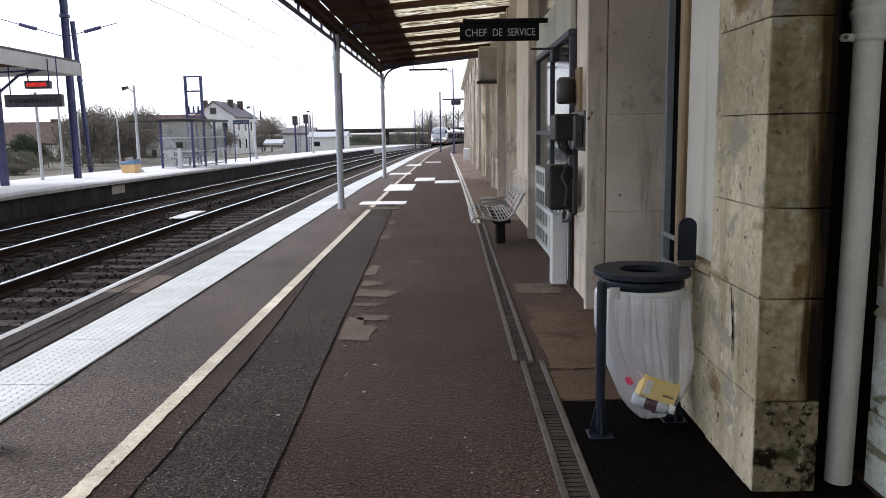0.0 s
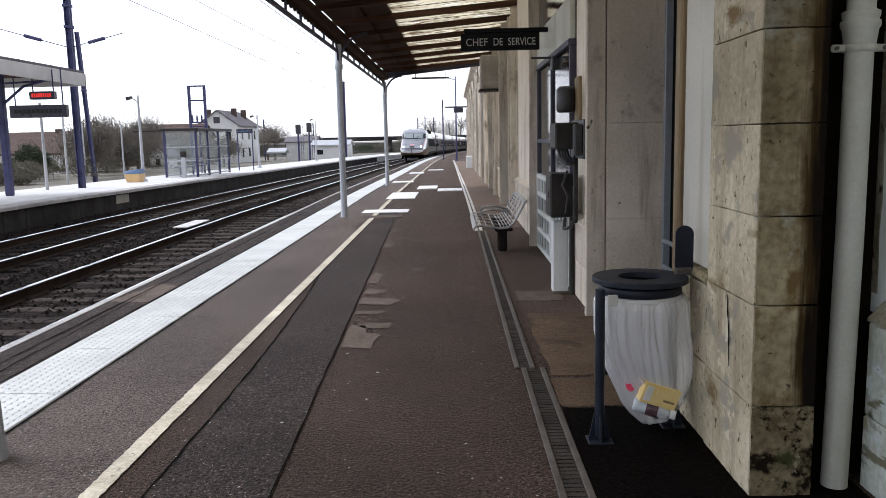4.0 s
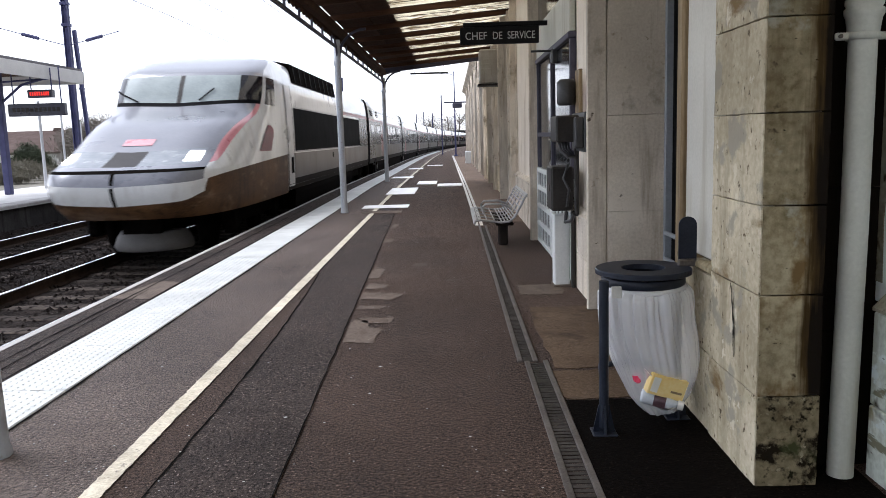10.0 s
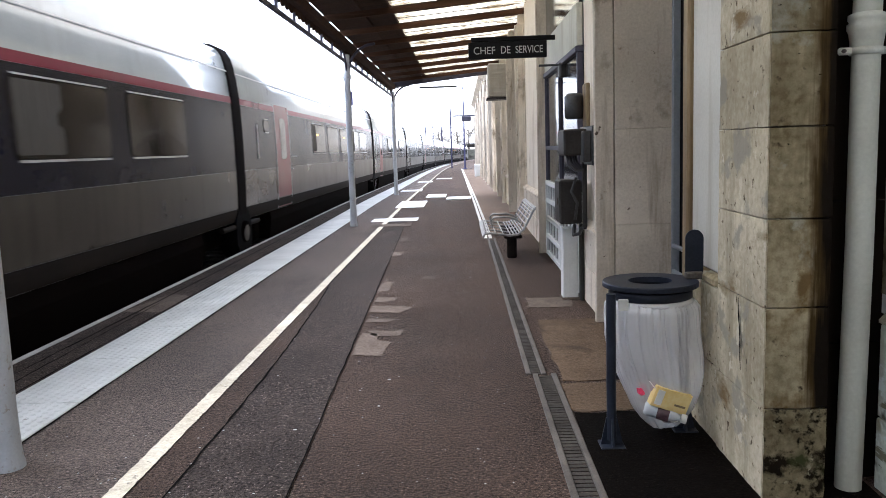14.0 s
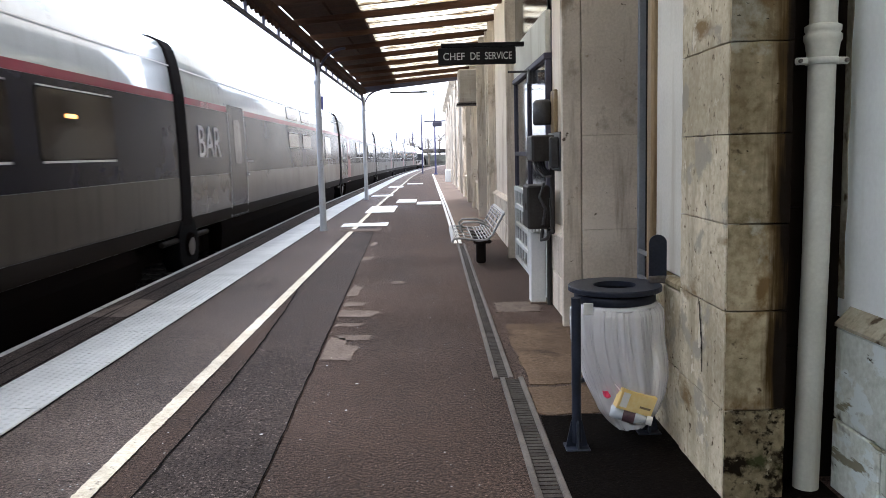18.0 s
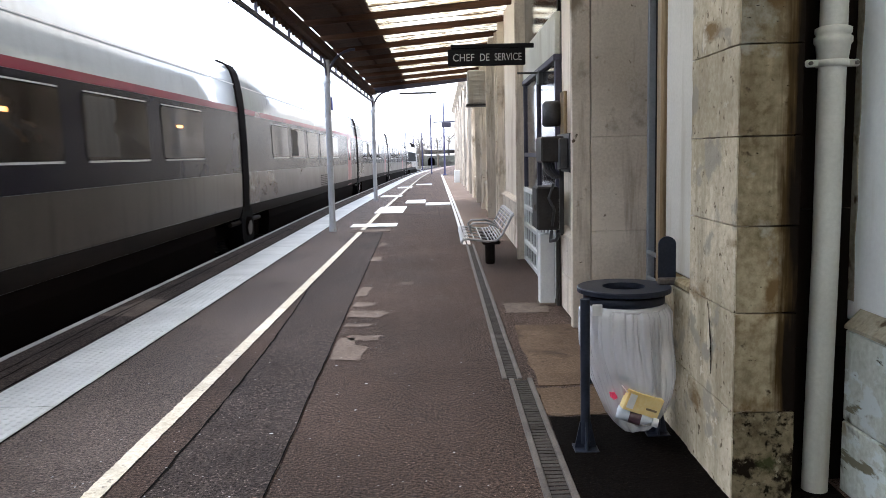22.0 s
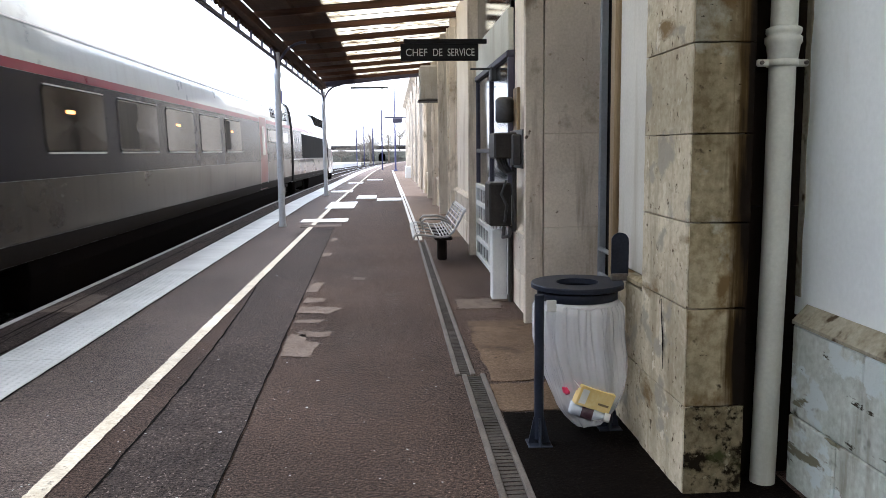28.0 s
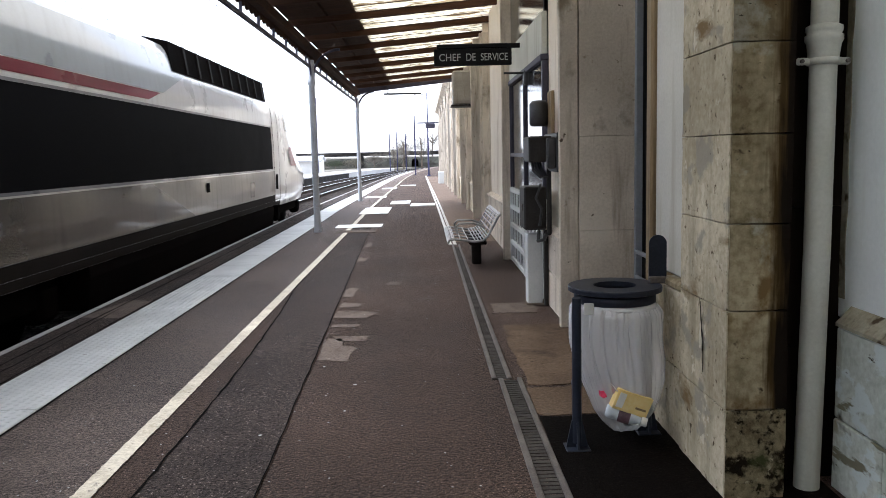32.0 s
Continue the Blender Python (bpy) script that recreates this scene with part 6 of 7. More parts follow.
PETCLEAR = mat("pale_bottle_plastic", (0.5, 0.55, 0.6), (0.62, 0.66, 0.7), 5, 40, 0.15, 0.0)
PLUM = mat("plum_label_print", (0.07, 0.035, 0.045), (0.16, 0.09, 0.1), 14, 60, 0.4, 0.0)
CARTON = mat("yellow_carton", (0.8, 0.58, 0.2), (0.86, 0.7, 0.34), 9, 60, 0.5, 0.05)
REDCAP = mat("red_plastic", (0.6, 0.02, 0.08), (0.7, 0.05, 0.12), 6, 40, 0.35, 0.0)
PAPER = mat("white_paper", (0.7, 0.7, 0.68), (0.8, 0.8, 0.78), 6, 40, 0.7, 0.2)
RUBBISH = [bottle(pose(0.95, 4.07, 0.165, 18, 104, 0), PETCLEAR, PAPER, "empty clear bottle with a plum label and white cap", PLUM),
           bottle(pose(1.14, 4.13, 0.2, 20, -66, 10), PETCLEAR, REDCAP, "empty clear bottle with a red cap", PAPER)]
t = thing("food_carton", pose(1.06, 4.03, 0.215, 5, 20, 8), "yellow cardboard carton in the bag", "carton", "rubbish in the bag")
part("carton_body", Shape().box(-0.092, 0.092, -0.024, 0.024, -0.05, 0.05, 0.003), CARTON, t)
part("carton_flap", Shape().prism([(-0.094, 0.03), (-0.125, 0.05), (-0.123, 0.053), (-0.094, 0.036)], 1, -0.018, 0.018), PAPER, t)
part("printed_panel", Shape().box(-0.08, -0.045, -0.0265, -0.0242, -0.036, 0.036), PAPER, t, "pale printed panel")
part("printed_bar", Shape().box(0.02, 0.075, -0.0265, -0.0242, -0.02, -0.01), DOORWOOD, t)
RUBBISH.append(t)
t = thing("crumpled_wrapper", (0.94, 4.08, 0.245), "crumpled red wrapper in the clear bag", "wrapper", "rubbish in the bag")
part("foil", Shape().loft([[(r * math.cos(a) * rng.uniform(.8, 1.2), r * math.sin(a) * rng.uniform(.8, 1.2), z) for a in [k * 0.7854 for k in range(8)]] for r, z in ((0.008, -0.026), (0.025, -0.014), (0.022, 0.012), (0.008, 0.026))], 0, False), REDCAP, t)
RUBBISH.append(t)
t = thing("paper_cup", pose(1.06, 4.1, 0.1, 60, 20, 0), "crushed white paper cup at the bottom of the bag", "cup", "rubbish in the bag")
part("cup_wall", Shape().lathe([(0.0, 0.0), (0.026, 0.0), (0.036, 0.085), (0.038, 0.088), (0.034, 0.085), (0.024, 0.004), (0.0, 0.004)], 16), PAPER, t)
RUBBISH.append(t)
# the bag sways a little in the draught of the train: degrees to the track side, second by second
SWAY = [(0, 0.9), (1, 0.8), (3, 0.0), (5, -0.4), (7, -1.0), (9, -1.6), (12, -2.0), (13, -1.0), (14, 0.2), (15, 0.8), (17, 0.0), (18, -0.6), (20, -1.0), (22, 0.6), (24, 1.3), (26, 1.0), (28, 1.0), (29, 2.0), (30, 3.0), (31, 2.8), (32, 1.8)]

# rain pipe with its collar
t = thing("rain_pipe", pose(1.65, 3.5, 0, 0, 0.1, 0), "pale grey cast rain pipe with a clamped collar", "drainpipe")
part("pipe", Shape().tube([(-0.012, 0, 0.0), (0, 0, 1.0), (0, 0, 4.6)], 0.051, 22), PIPEGREY, t)
part("collar", Shape().lathe([(0.051, 1.73), (0.056, 1.745), (0.063, 1.8), (0.07, 1.812), (0.07, 1.832), (0.061, 1.838), (0.067, 1.848), (0.067, 1.866), (0.051, 1.874)], 24), PIPEGREY, t, "flared pipe socket")
part("clamp", Shape().lathe([(0.051, 1.72), (0.06, 1.72), (0.06, 1.746), (0.051, 1.746)], 24).box(-0.105, -0.05, -0.01, 0.01, 1.72, 1.748, 0.006).box(0.05, 0.105, -0.01, 0.01, 1.72, 1.748, 0.006), PIPEGREY, t)
for x in (-0.09, 0.09):
    part("bolt", Shape().tube([(x, -0.02, 1.734), (x, 0.02, 1.734)], 0.008, 8), GALV, t)

# first doorway: glazed door deep in the reveal
t = thing("door_1", (1.78, 4.5, 0), "dark glazed door in a blue-grey frame", "door", kind="structure")
DOORFRAME = mat("blue_grey_frame", (0.2, 0.225, 0.25), (0.28, 0.3, 0.33), 3, 50, 0.4, 0.1)
part("frame", Shape().box(-0.05, 0.05, 2.055, 2.095, 0, 3.4, 0.008).box(-0.05, 0.05, 0.0, 0.1, 0, 3.4, 0.008).box(-0.05, 0.05, 0.1, 1.98, 2.9, 3.0, 0.008), DOORFRAME, t)
part("pane", Shape().box(0.0, 0.02, 0.1, 2.03, 0.35, 2.9), TR_BLACK, t, "dark door glass")
part("kick_panel", Shape().box(-0.03, 0.03, 0.1, 1.98, 0.0, 0.34, 0.01), DOORFRAME, t)
part("transom", Shape().box(0.0, 0.02, 0.1, 1.98, 3.0, 4.6), DOORGLASS, t)
part("push_bar", Shape().tube([(-0.06, 1.55, 0.62), (-0.06, 1.97, 0.62)], 0.018, 8), DOORFRAME, t)
part("push_bar", Shape().tube([(-0.06, 1.55, 0.42), (-0.06, 1.97, 0.42)], 0.018, 8), DOORFRAME, t)


def glazed_door(name, a, b, x, label, lattice, ajar=False):
    """A white framed double door with panes, in the opening from a to b."""
    t = thing(name, (x, a, 0), label, "door", kind="structure")
    w = b - a
    for q in (0.0, w / 2 - 0.02, w - 0.06):
        part("stile", Shape().box(-0.04, 0.04, q, q + 0.06, 0.0, 0.96 if lattice else 2.3, 0.008), WHITEPAINT, t)
        if lattice:
            part("upper_stile", Shape().box(-0.03, 0.03, q, q + 0.05, 0.962, 2.25, 0.006), IRON, t, "dark upper stile")
    for z in (0.0, 0.22, 0.45, 0.68, 0.9) if lattice else (0.0, 0.85):
        part("rail", Shape().box(-0.035, 0.035, 0.09, w - 0.06, z, z + 0.055, 0.006), WHITEPAINT, t)
    if lattice:
        for k in range(1, 10):
            q = w * k / 10
            part("bar", Shape().box(-0.02, 0.02, q - 0.018, q + 0.018, 0.05, 0.9, 0.004), WHITEPAINT, t)
    for q0, q1 in ((0.09, w / 2 - 0.04), (w / 2 + 0.05, w - 0.06)):
        part("pane", Shape().box(-0.004, 0.004, q0, q1, 0.93, 2.25), DOORGLASS, t)
        part("lower_pane", Shape().box(-0.004, 0.004, q0, q1, 0.05, 0.925), TR_GLASS, t, "dark lower glass")
    part("rail", Shape().box(-0.035, 0.035, 0.09, w - 0.06, 1.35, 1.4, 0.006), IRON if lattice else WHITEPAINT, t)
    part("head", Shape().box(-0.045, 0.045, 0, w, 2.25, 2.31 if lattice else 2.36, 0.008), IRON if lattice else WHITEPAINT, t)
    if lattice:
        part("transom_panel", Shape().box(-0.03, 0.03, 0.02, w - 0.02, 2.312, 2.7, 0.008), PIPEGREY, t, "pale grey panel over the door")
    part("fanlight", Shape().box(-0.004, 0.004, 0.05, w - 0.05, 2.705 if lattice else 2.362, 4.4), DOORGLASS, t)
    return t


glazed_door("door_2", 7.86, 10.74, WX + 0.03, "white lattice door with tall glass panes", True)
for k, (a, b) in enumerate(BAYS[2:]):
    glazed_door("door_%d" % (k + 3), a + 0.01, b - 0.01, WX + 0.45, "dark glazed door under a stone arch", False)
    # A solid dark block stands in for the shade of the room.
    part("inner_dark", Shape().box(WX + 0.55, WX + 0.74, a, b, 0, 4.6), DARKPLASTIC, W, "dark block painted as the unlit room behind the glass")
# Behind the lattice door too, room shade is only a dark-coloured block.
part("inner_dark", Shape().box(WX + 0.3, WX + 0.74, 7.85, 10.75, 0, 4.6), DARKPLASTIC, W, "dark block painted as the unlit room behind the glass")

# the hanging name board
t = thing("hanging_sign", (0, 9.55, 0), "black enamel platform sign with white letters", "sign")
part("board", Shape().box(0.225, 1.105, -0.03, 0.03, 2.395, 2.582, 0.006), SIGNBLACK, t)
part("arm", Shape().box(0.26, 1.3, -0.03, 0.03, 2.584, 2.635, 0.008), SIGNBLACK, t, "black bracket arm")
for word, a, b in (("CHEF", 0.285, 0.525), ("DE", 0.59, 0.695), ("SERVICE", 0.755, 1.06)):
    letters("lettering", word, 0.115, LETTER, t, pose((a + b) / 2, -0.033, 2.482, 90, 0, 0), "dull white letters " + word, 0.002, b - a)
t = thing("wall_bracket", (1.22, 9.0, 2.2), "small dark bracket arm by the door", "bracket")
part("arm", Shape().tube([(0, 0, 0.05), (-0.26, 0, 0.05)], 0.012, 8), DARKPLASTIC, t)
part("housing", Shape().box(-0.05, 0.03, -0.05, 0.05, -0.08, 0.08, 0.015), DARKPLASTIC, t)

# equipment on the pier by the white door
t = thing("intercom_horn", (1.13, 7.32, 1.74), "dark round equipment head on a wooden backboard", "equipment box", "wall equipment")
part("backboard", Shape().box(0.04, 0.07, -0.17, 0.05, -0.2, 0.18, 0.006), DOORWOOD, t)
part("housing", Shape().lathe([(0.0, -0.11), (0.07, -0.11), (0.085, -0.09), (0.085, 0.08), (0.06, 0.11), (0.0, 0.115)], 18, 0, -0.03, 0.06), DARKPLASTIC, t)
t = thing("relay_box", (1.1, 7.15, 1.42), "grey enamel relay box with cables beneath", "equipment box", "wall equipment")
part("case", Shape().box(-0.13, 0.07, -0.05, 0.33, -0.1, 0.12, 0.015), BOXGREY, t)
part("backplate", Shape().box(0.06, 0.1, -0.33, 0.34, -0.18, 0.14, 0.008), DARKPLASTIC, t)
part("side_case", Shape().box(-0.01, 0.06, -0.3, -0.2, -0.15, 0.1, 0.01), DARKPLASTIC, t)
for k in range(4):
    part("cable_gland", Shape().tube([(-0.09 + 0.03 * k, 0.05 + 0.05 * k, -0.1), (-0.08 + 0.03 * k, 0.05 + 0.04 * k, -0.17), (-0.02 + 0.02 * k, 0.02 * k, -0.23)], 0.014, 6), DARKPLASTIC, t)
t = thing("cable_box", (1.1, 7.55, 0.9), "dark grey cable cabinet with conduit", "equipment box", "wall equipment")
part("case", Shape().box(-0.13, 0.07, -0.1, 0.26, -0.19, 0.2, 0.015), BOXGREY, t)
part("hasp", Shape().box(-0.14, -0.13, 0.0, 0.05, -0.02, 0.04, 0.003), GALV, t)
part("conduit", Shape().tube([(0.07, -0.26, -0.22), (0.07, -0.26, 0.4)], 0.02, 8).tube([(0.07, -0.2, -0.22), (0.07, -0.2, 0.35)], 0.014, 8), BOXGREY, t)
part("loose_cable", Shape().tube([(0.0, -0.1, -0.2), (-0.02, -0.18, -0.28), (0.02, -0.26, -0.26), (0.04, -0.3, -0.2)], 0.016, 8).tube([(0.02, -0.1, 0.22), (-0.03, -0.14, 0.1), (0.02, -0.15, 0.0), (0.0, -0.14, -0.15)], 0.013, 8), DARKPLASTIC, t)
t = thing("cable_duct", (1.09, 7.65, 0), "white metal cable duct standing on the platform", "cable duct", "wall equipment")
part("duct", Shape().box(-0.08, 0.06, -0.06, 0.1, 0.0, 0.66, 0.008), WHITEPAINT, t)
part("duct_foot", Shape().box(-0.09, 0.08, -0.09, 0.12, 0.0, 0.02, 0.004), CEMENT, t)
part("side_channel", Shape().box(0.065, 0.1, -0.14, -0.07, 0.0, 0.7, 0.006), BOXGREY, t)

# air unit high on the facade
t = thing("air_unit", (WX - 0.02, 17.9, 2.45), "beige enamel air unit hung on the facade", "air conditioner")
part("case", Shape().box(-0.45, 0.0, -0.25, 0.25, 0.0, 0.72, 0.03), BOXBEIGE, t)
part("tray", Shape().box(-0.49, 0.02, -0.3, 0.3, -0.04, 0.0, 0.01), BOXGREY, t)
for k in range(6):
    part("slat", Shape().box(-0.42, -0.04, -0.256, -0.25, 0.08 + 0.1 * k, 0.12 + 0.1 * k, 0.002), BOXBEIGE, t)

# the bench of steel rods on one pedestal
t = thing("platform_bench", (0.36, 9.75, 0), "perforated steel rod bench with curved back on a concrete pedestal", "bench")
part("pedestal", Shape().box(0.3, 0.42, 0.62, 0.76, 0.0, 0.31, 0.02), PEDESTAL, t, "dark concrete pedestal")
part("bearer", Shape().box(0.24, 0.46, 0.15, 1.45, 0.305, 0.345, 0.015), PEDESTAL, t)


def seat_line(k):
    """Profile of the seat: out from the front edge, back and up."""
    pts = [(-0.02, 0.36), (0.0, 0.4), (0.06, 0.41), (0.3, 0.375), (0.4, 0.385), (0.46, 0.44), (0.54, 0.58), (0.585, 0.67), (0.61, 0.685)]
    f = k * (len(pts) - 1)
    i = min(int(f), len(pts) - 2)
    f -= i
    return pts[i][0] + (pts[i + 1][0] - pts[i][0]) * f, pts[i][1] + (pts[i + 1][1] - pts[i][1]) * f


for j in range(22):
    x, z = seat_line(j / 21)
    part("slat", Shape().tube([(x, 0.0, z), (x, 1.6, z)], 0.0085, 6), BENCHSTEEL, t)
for y in (0.0, 0.4, 0.8, 1.2, 1.6):
    part("rib", Shape().tube([(seat_line(k / 24)[0], y, seat_line(k / 24)[1] - 0.012) for k in range(25)], 0.014 if y in (0.0, 1.6) else 0.009, 8), BENCHSTEEL, t)
for y in (0.55, 1.05):
    part("armrest", Shape().tube([(0.12, y, 0.4), (0.1, y, 0.49), (0.14, y, 0.535), (0.32, y, 0.535), (0.42, y, 0.5), (0.47, y, 0.46)], 0.014, 8), BENCHSTEEL, t)

# dark bracket fitting and white casing at the far end of the building
t = thing("wall_lamp", (WX, 58.5, 3.3), "dark fitting on a bracket", "lamp")
part("arm", Shape().box(-1.6, 0.05, -0.05, 0.05, 0.3, 0.4, 0.02), IRON, t)
part("head", Shape().box(-1.0, -0.3, -0.2, 0.2, -0.05, 0.3, 0.05), IRON, t)
t = thing("white_locker", (1.0, 44.0, 0), "white metal locker against the facade", "cabinet")
part("case", Shape().box(-0.18, 0.15, -0.6, 0.6, 0.0, 0.65, 0.02), WHITEPAINT, t)
part("door_seam", Shape().box(-0.186, -0.18, -0.01, 0.01, 0.05, 0.6), BOXGREY, t)


# ---- the far platform and what stands on it ----
t = thing("far_canopy", (0, 0, 0), "far platform canopy with a white fascia and iron trusses", "canopy")
part("roof", Shape().prism([(-15.2, 3.75), (-11.6, 3.75), (-11.6, 3.83), (-13.4, 4.1), (-15.2, 3.83)], 1, -10, 26.0), SLATE, t)
part("fascia", Shape().box(-11.62, -11.56, -10, 26.1, 3.36, 3.75, 0.01), PALECON, t, "white painted fascia board")
part("end_fascia", Shape().box(-15.2, -11.56, 26.0, 26.06, 3.36, 3.75, 0.01), PALECON, t)
part("soffit", Shape().box(-15.2, -11.62, -10, 26.0, 3.66, 3.75), TIMBER, t, "dark timber soffit")
for py in (4.5, 14.5, 24.4):
    p = part("post", Shape().box(-13.5, -13.3, py - 0.1, py + 0.1, 0.0, 3.7, 0.02), MAST, t)
    for s_ in (-1, 1):
        part("truss", Shape().tube([(-13.4, py, 2.7), (-13.4 + s_ * 0.7, py, 3.25), (-13.4 + s_ * 1.7, py, 3.5)], 0.04, 6).tube([(-13.4, py, 3.35), (-13.4 + s_ * 1.7, py, 3.42)], 0.03, 6), MAST, p)
t = thing("train_display", (-11.8, 23.8, 2.85), "dark train display with a glowing red row", "display", "displays")
part("housing", Shape().box(-0.38, 0.35, -0.1, 0.1, -0.03, 0.2, 0.02), SIGNDARK, t)
for k in range(9):
    part("led_bar", Shape().box(-0.3 + 0.065 * k, -0.255 + 0.065 * k, -0.106, -0.1, 0.03, 0.14), LED, t)
for x in (-0.3, 0.3):
    part("hanger", Shape().tube([(x, 0, 0.19), (x, 0, 0.82)], 0.02, 6), MAST, t)
t = thing("platform_display", (-11.95, 23.8, 2.3), "long dark platform display board", "display", "displays")
part("housing", Shape().box(-0.85, 0.82, -0.1, 0.1, 0.0, 0.36, 0.02), SIGNDARK, t)
for k in range(11):
    part("dim_bar", Shape().box(-0.7 + 0.13 * k, -0.61 + 0.13 * k, -0.106, -0.1, 0.12, 0.24), BOXGREY, t)
for x in (-0.7, 0.7):
    part("hanger", Shape().tube([(x, 0, 0.35), (x, 0, 1.4)], 0.02, 6), MAST, t)


def mast(x, y, z, h, w, label, material=MAST, arm=0, lean=0.0, category="mast", group="catenary masts"):
    """An H-section mast, with a bracket arm where asked."""
    t = thing("catenary_mast", pose(x, y, z, 0, -lean, 0), label, category, group)
    part("flange", Shape().box(-w / 2, -w / 2 + 0.025, -w / 2, w / 2, 0, h, 0.004), material, t)
    part("flange", Shape().box(w / 2 - 0.025, w / 2, -w / 2, w / 2, 0, h, 0.004), material, t)
    part("web", Shape().box(-w / 2, w / 2, -0.012, 0.012, 0, h), material, t)
    for q in (0.62, 0.7):
        part("band", Shape().box(-w / 2 - 0.03, w / 2 + 0.03, -w / 2 - 0.03, w / 2 + 0.03, h * q, h * q + 0.1, 0.01), material, t)
    if arm:
        part("cantilever", Shape().tube([(0, 0, h * 0.82), (arm, 0, h * 0.9)], 0.035, 6).tube([(0, 0, h * 0.97), (arm, 0, h * 0.9)], 0.025, 6).tube([(arm * 0.9, 0, h * 0.885), (arm * 1.2, 0, h * 0.76)], 0.02, 6), material, t)
        part("insulator", Shape().lathe([(0.03, 0), (0.09, 0.03), (0.03, 0.06), (0.09, 0.09), (0.03, 0.12), (0.09, 0.15), (0.03, 0.18)], 10, 0, arm * 0.35, 0), BOXGREY, t, at=(0, 0, h * 0.855))
    return t


mast(-14.35, 108, -0.4, 10.4, 0.3, "tall dark steel catenary mast by the line")
mast(-13.24, 28.8, 0.0, 9.0, 0.2, "tall dark blue-grey steel catenary mast", lean=0.0)
mast(-18.95, 42.5, -0.5, 8.0, 0.18, "tall dark blue-grey steel catenary mast", lean=2.6)
for x, y, h in ((-6.4, 150, 7.0), (-5.1, 152, 7.4), (-3.4, 150, 7.0), (-26, 150, 6.5), (-0.75, 72, 5.8), (-30, 128, 6.5)):
    mast(x, y, -0.5, h, 0.11 if y < 100 else 0.16, "distant slim steel mast", arm=0)
for x, y in ((-14.1, 28.0), (-17.5, 36.5), (-20.5, 50.0), (-22, 48)):
    t = thing("fence_pole", (x, y, -0.45), "slim pale galvanised pole", "pole", "slim poles")
    part("shaft", Shape().tube([(0, 0, 0), (0, 0, 3.4)], 0.06, 8, r1=0.045), LAMPGREY, t)
    part("cap", Shape().lathe([(0.05, 3.4), (0.06, 3.42), (0.0, 3.46)], 8), LAMPGREY, t)


def lamp_post(x, y, z, h, label, reach=-0.35, paint=None):
    t = thing("street_lamp", (x, y, z), label, "street lamp", "platform lamps")
    part("shaft", Shape().tube([(0, 0, 0), (0, 0, h)], 0.075, 12, r1=0.04), paint or LAMPGREY, t)
    part("base", Shape().lathe([(0.16, 0), (0.16, 0.06), (0.1, 0.12)], 12), paint or LAMPGREY, t)
    part("arm", Shape().tube([(0, 0, h - 0.3), (reach * 0.5, 0, h - 0.15), (reach, 0, h - 0.1)], 0.025, 6), paint or LAMPGREY, t)
    part("lantern", Shape().loft([[(reach - 0.12, -0.1, h - 0.2), (reach + 0.1, -0.1, h - 0.12), (reach + 0.1, 0.1, h - 0.12), (reach - 0.12, 0.1, h - 0.2)], [(reach - 0.14, -0.07, h - 0.06), (reach + 0.1, -0.06, h - 0.03), (reach + 0.1, 0.06, h - 0.03), (reach - 0.14, 0.07, h - 0.06)]], 0, False), BOXGREY, t)


lamp_post(-13.08, 34.1, 0, 3.6, "tapered grey platform lamp post")
lamp_post(-13.2, 55, 0, 3.6, "tapered grey platform lamp post")
lamp_post(-13.2, 78, 0, 4.1, "tapered grey platform lamp post")
lamp_post(0.4, 66, 0, 6.8, "tall dark lamp post at the platform end", -0.9, MAST)

t = thing("grit_box", pose(-13.17, 33.4, 0) @ Matrix.Scale(0.84, 4), "yellow grit box with a faded blue lid", "grit box")
part("tub", Shape().loft([[(-0.3, -0.3, 0), (0.3, -0.3, 0), (0.3, 0.35, 0), (-0.3, 0.35, 0)], [(-0.37, -0.36, 0.42), (0.37, -0.36, 0.42), (0.37, 0.42, 0.42), (-0.37, 0.42, 0.42)]], 0, False), GRITYELLOW, t)
part("lid", Shape().loft([[(-0.4, -0.4, 0.42), (0.4, -0.4, 0.42), (0.4, 0.45, 0.42), (-0.4, 0.45, 0.42)], [(-0.36, -0.3, 0.56), (0.3, -0.3, 0.66), (0.3, 0.4, 0.66), (-0.36, 0.4, 0.56)]], 0, False), GRITBLUE, t, "faded blue sloping lid")

# the glass waiting shelter
t = thing("waiting_shelter", (-13.6, 38.3, 0), "glazed steel waiting shelter with a flat roof", "shelter")
for x in (0.0, 1.5):
    for y in (0.0, 1.8, 3.6, 5.4):
        if x or y in (0.0, 5.4):
            part("post", Shape().box(x - 0.05, x + 0.05, y - 0.05, y + 0.05, 0, 2.2, 0.008), MAST, t)
part("roof", Shape().box(-0.15, 1.7, -0.2, 5.6, 2.2, 2.32, 0.02), BOXGREY, t)
for z in (0.06, 0.75, 1.4):
    part("rail", Shape().box(0.05, 1.45, -0.03, 0.03, z, z + 0.06, 0.006).box(1.47, 1.53, 0.05, 5.35, z, z + 0.06, 0.006).box(-0.03, 0.03, 0.05, 5.35, z, z + 0.06, 0.006), LAMPGREY, t)
for z0, z1 in ((0.13, 0.74), (0.82, 1.39), (1.47, 2.18)):
    for y in (0.0, 5.4):
        part("pane", Shape().box(0.05, 1.45, y - 0.006, y + 0.006, z0, z1), GLASS, t)
    for y in (0.06, 1.86, 3.66):
        part("pane", Shape().box(1.494, 1.506, y, y + 1.68, z0, z1), GLASS, t)
        part("pane", Shape().box(-0.006, 0.006, y, y + 1.68, z0, z1), GLASS, t)
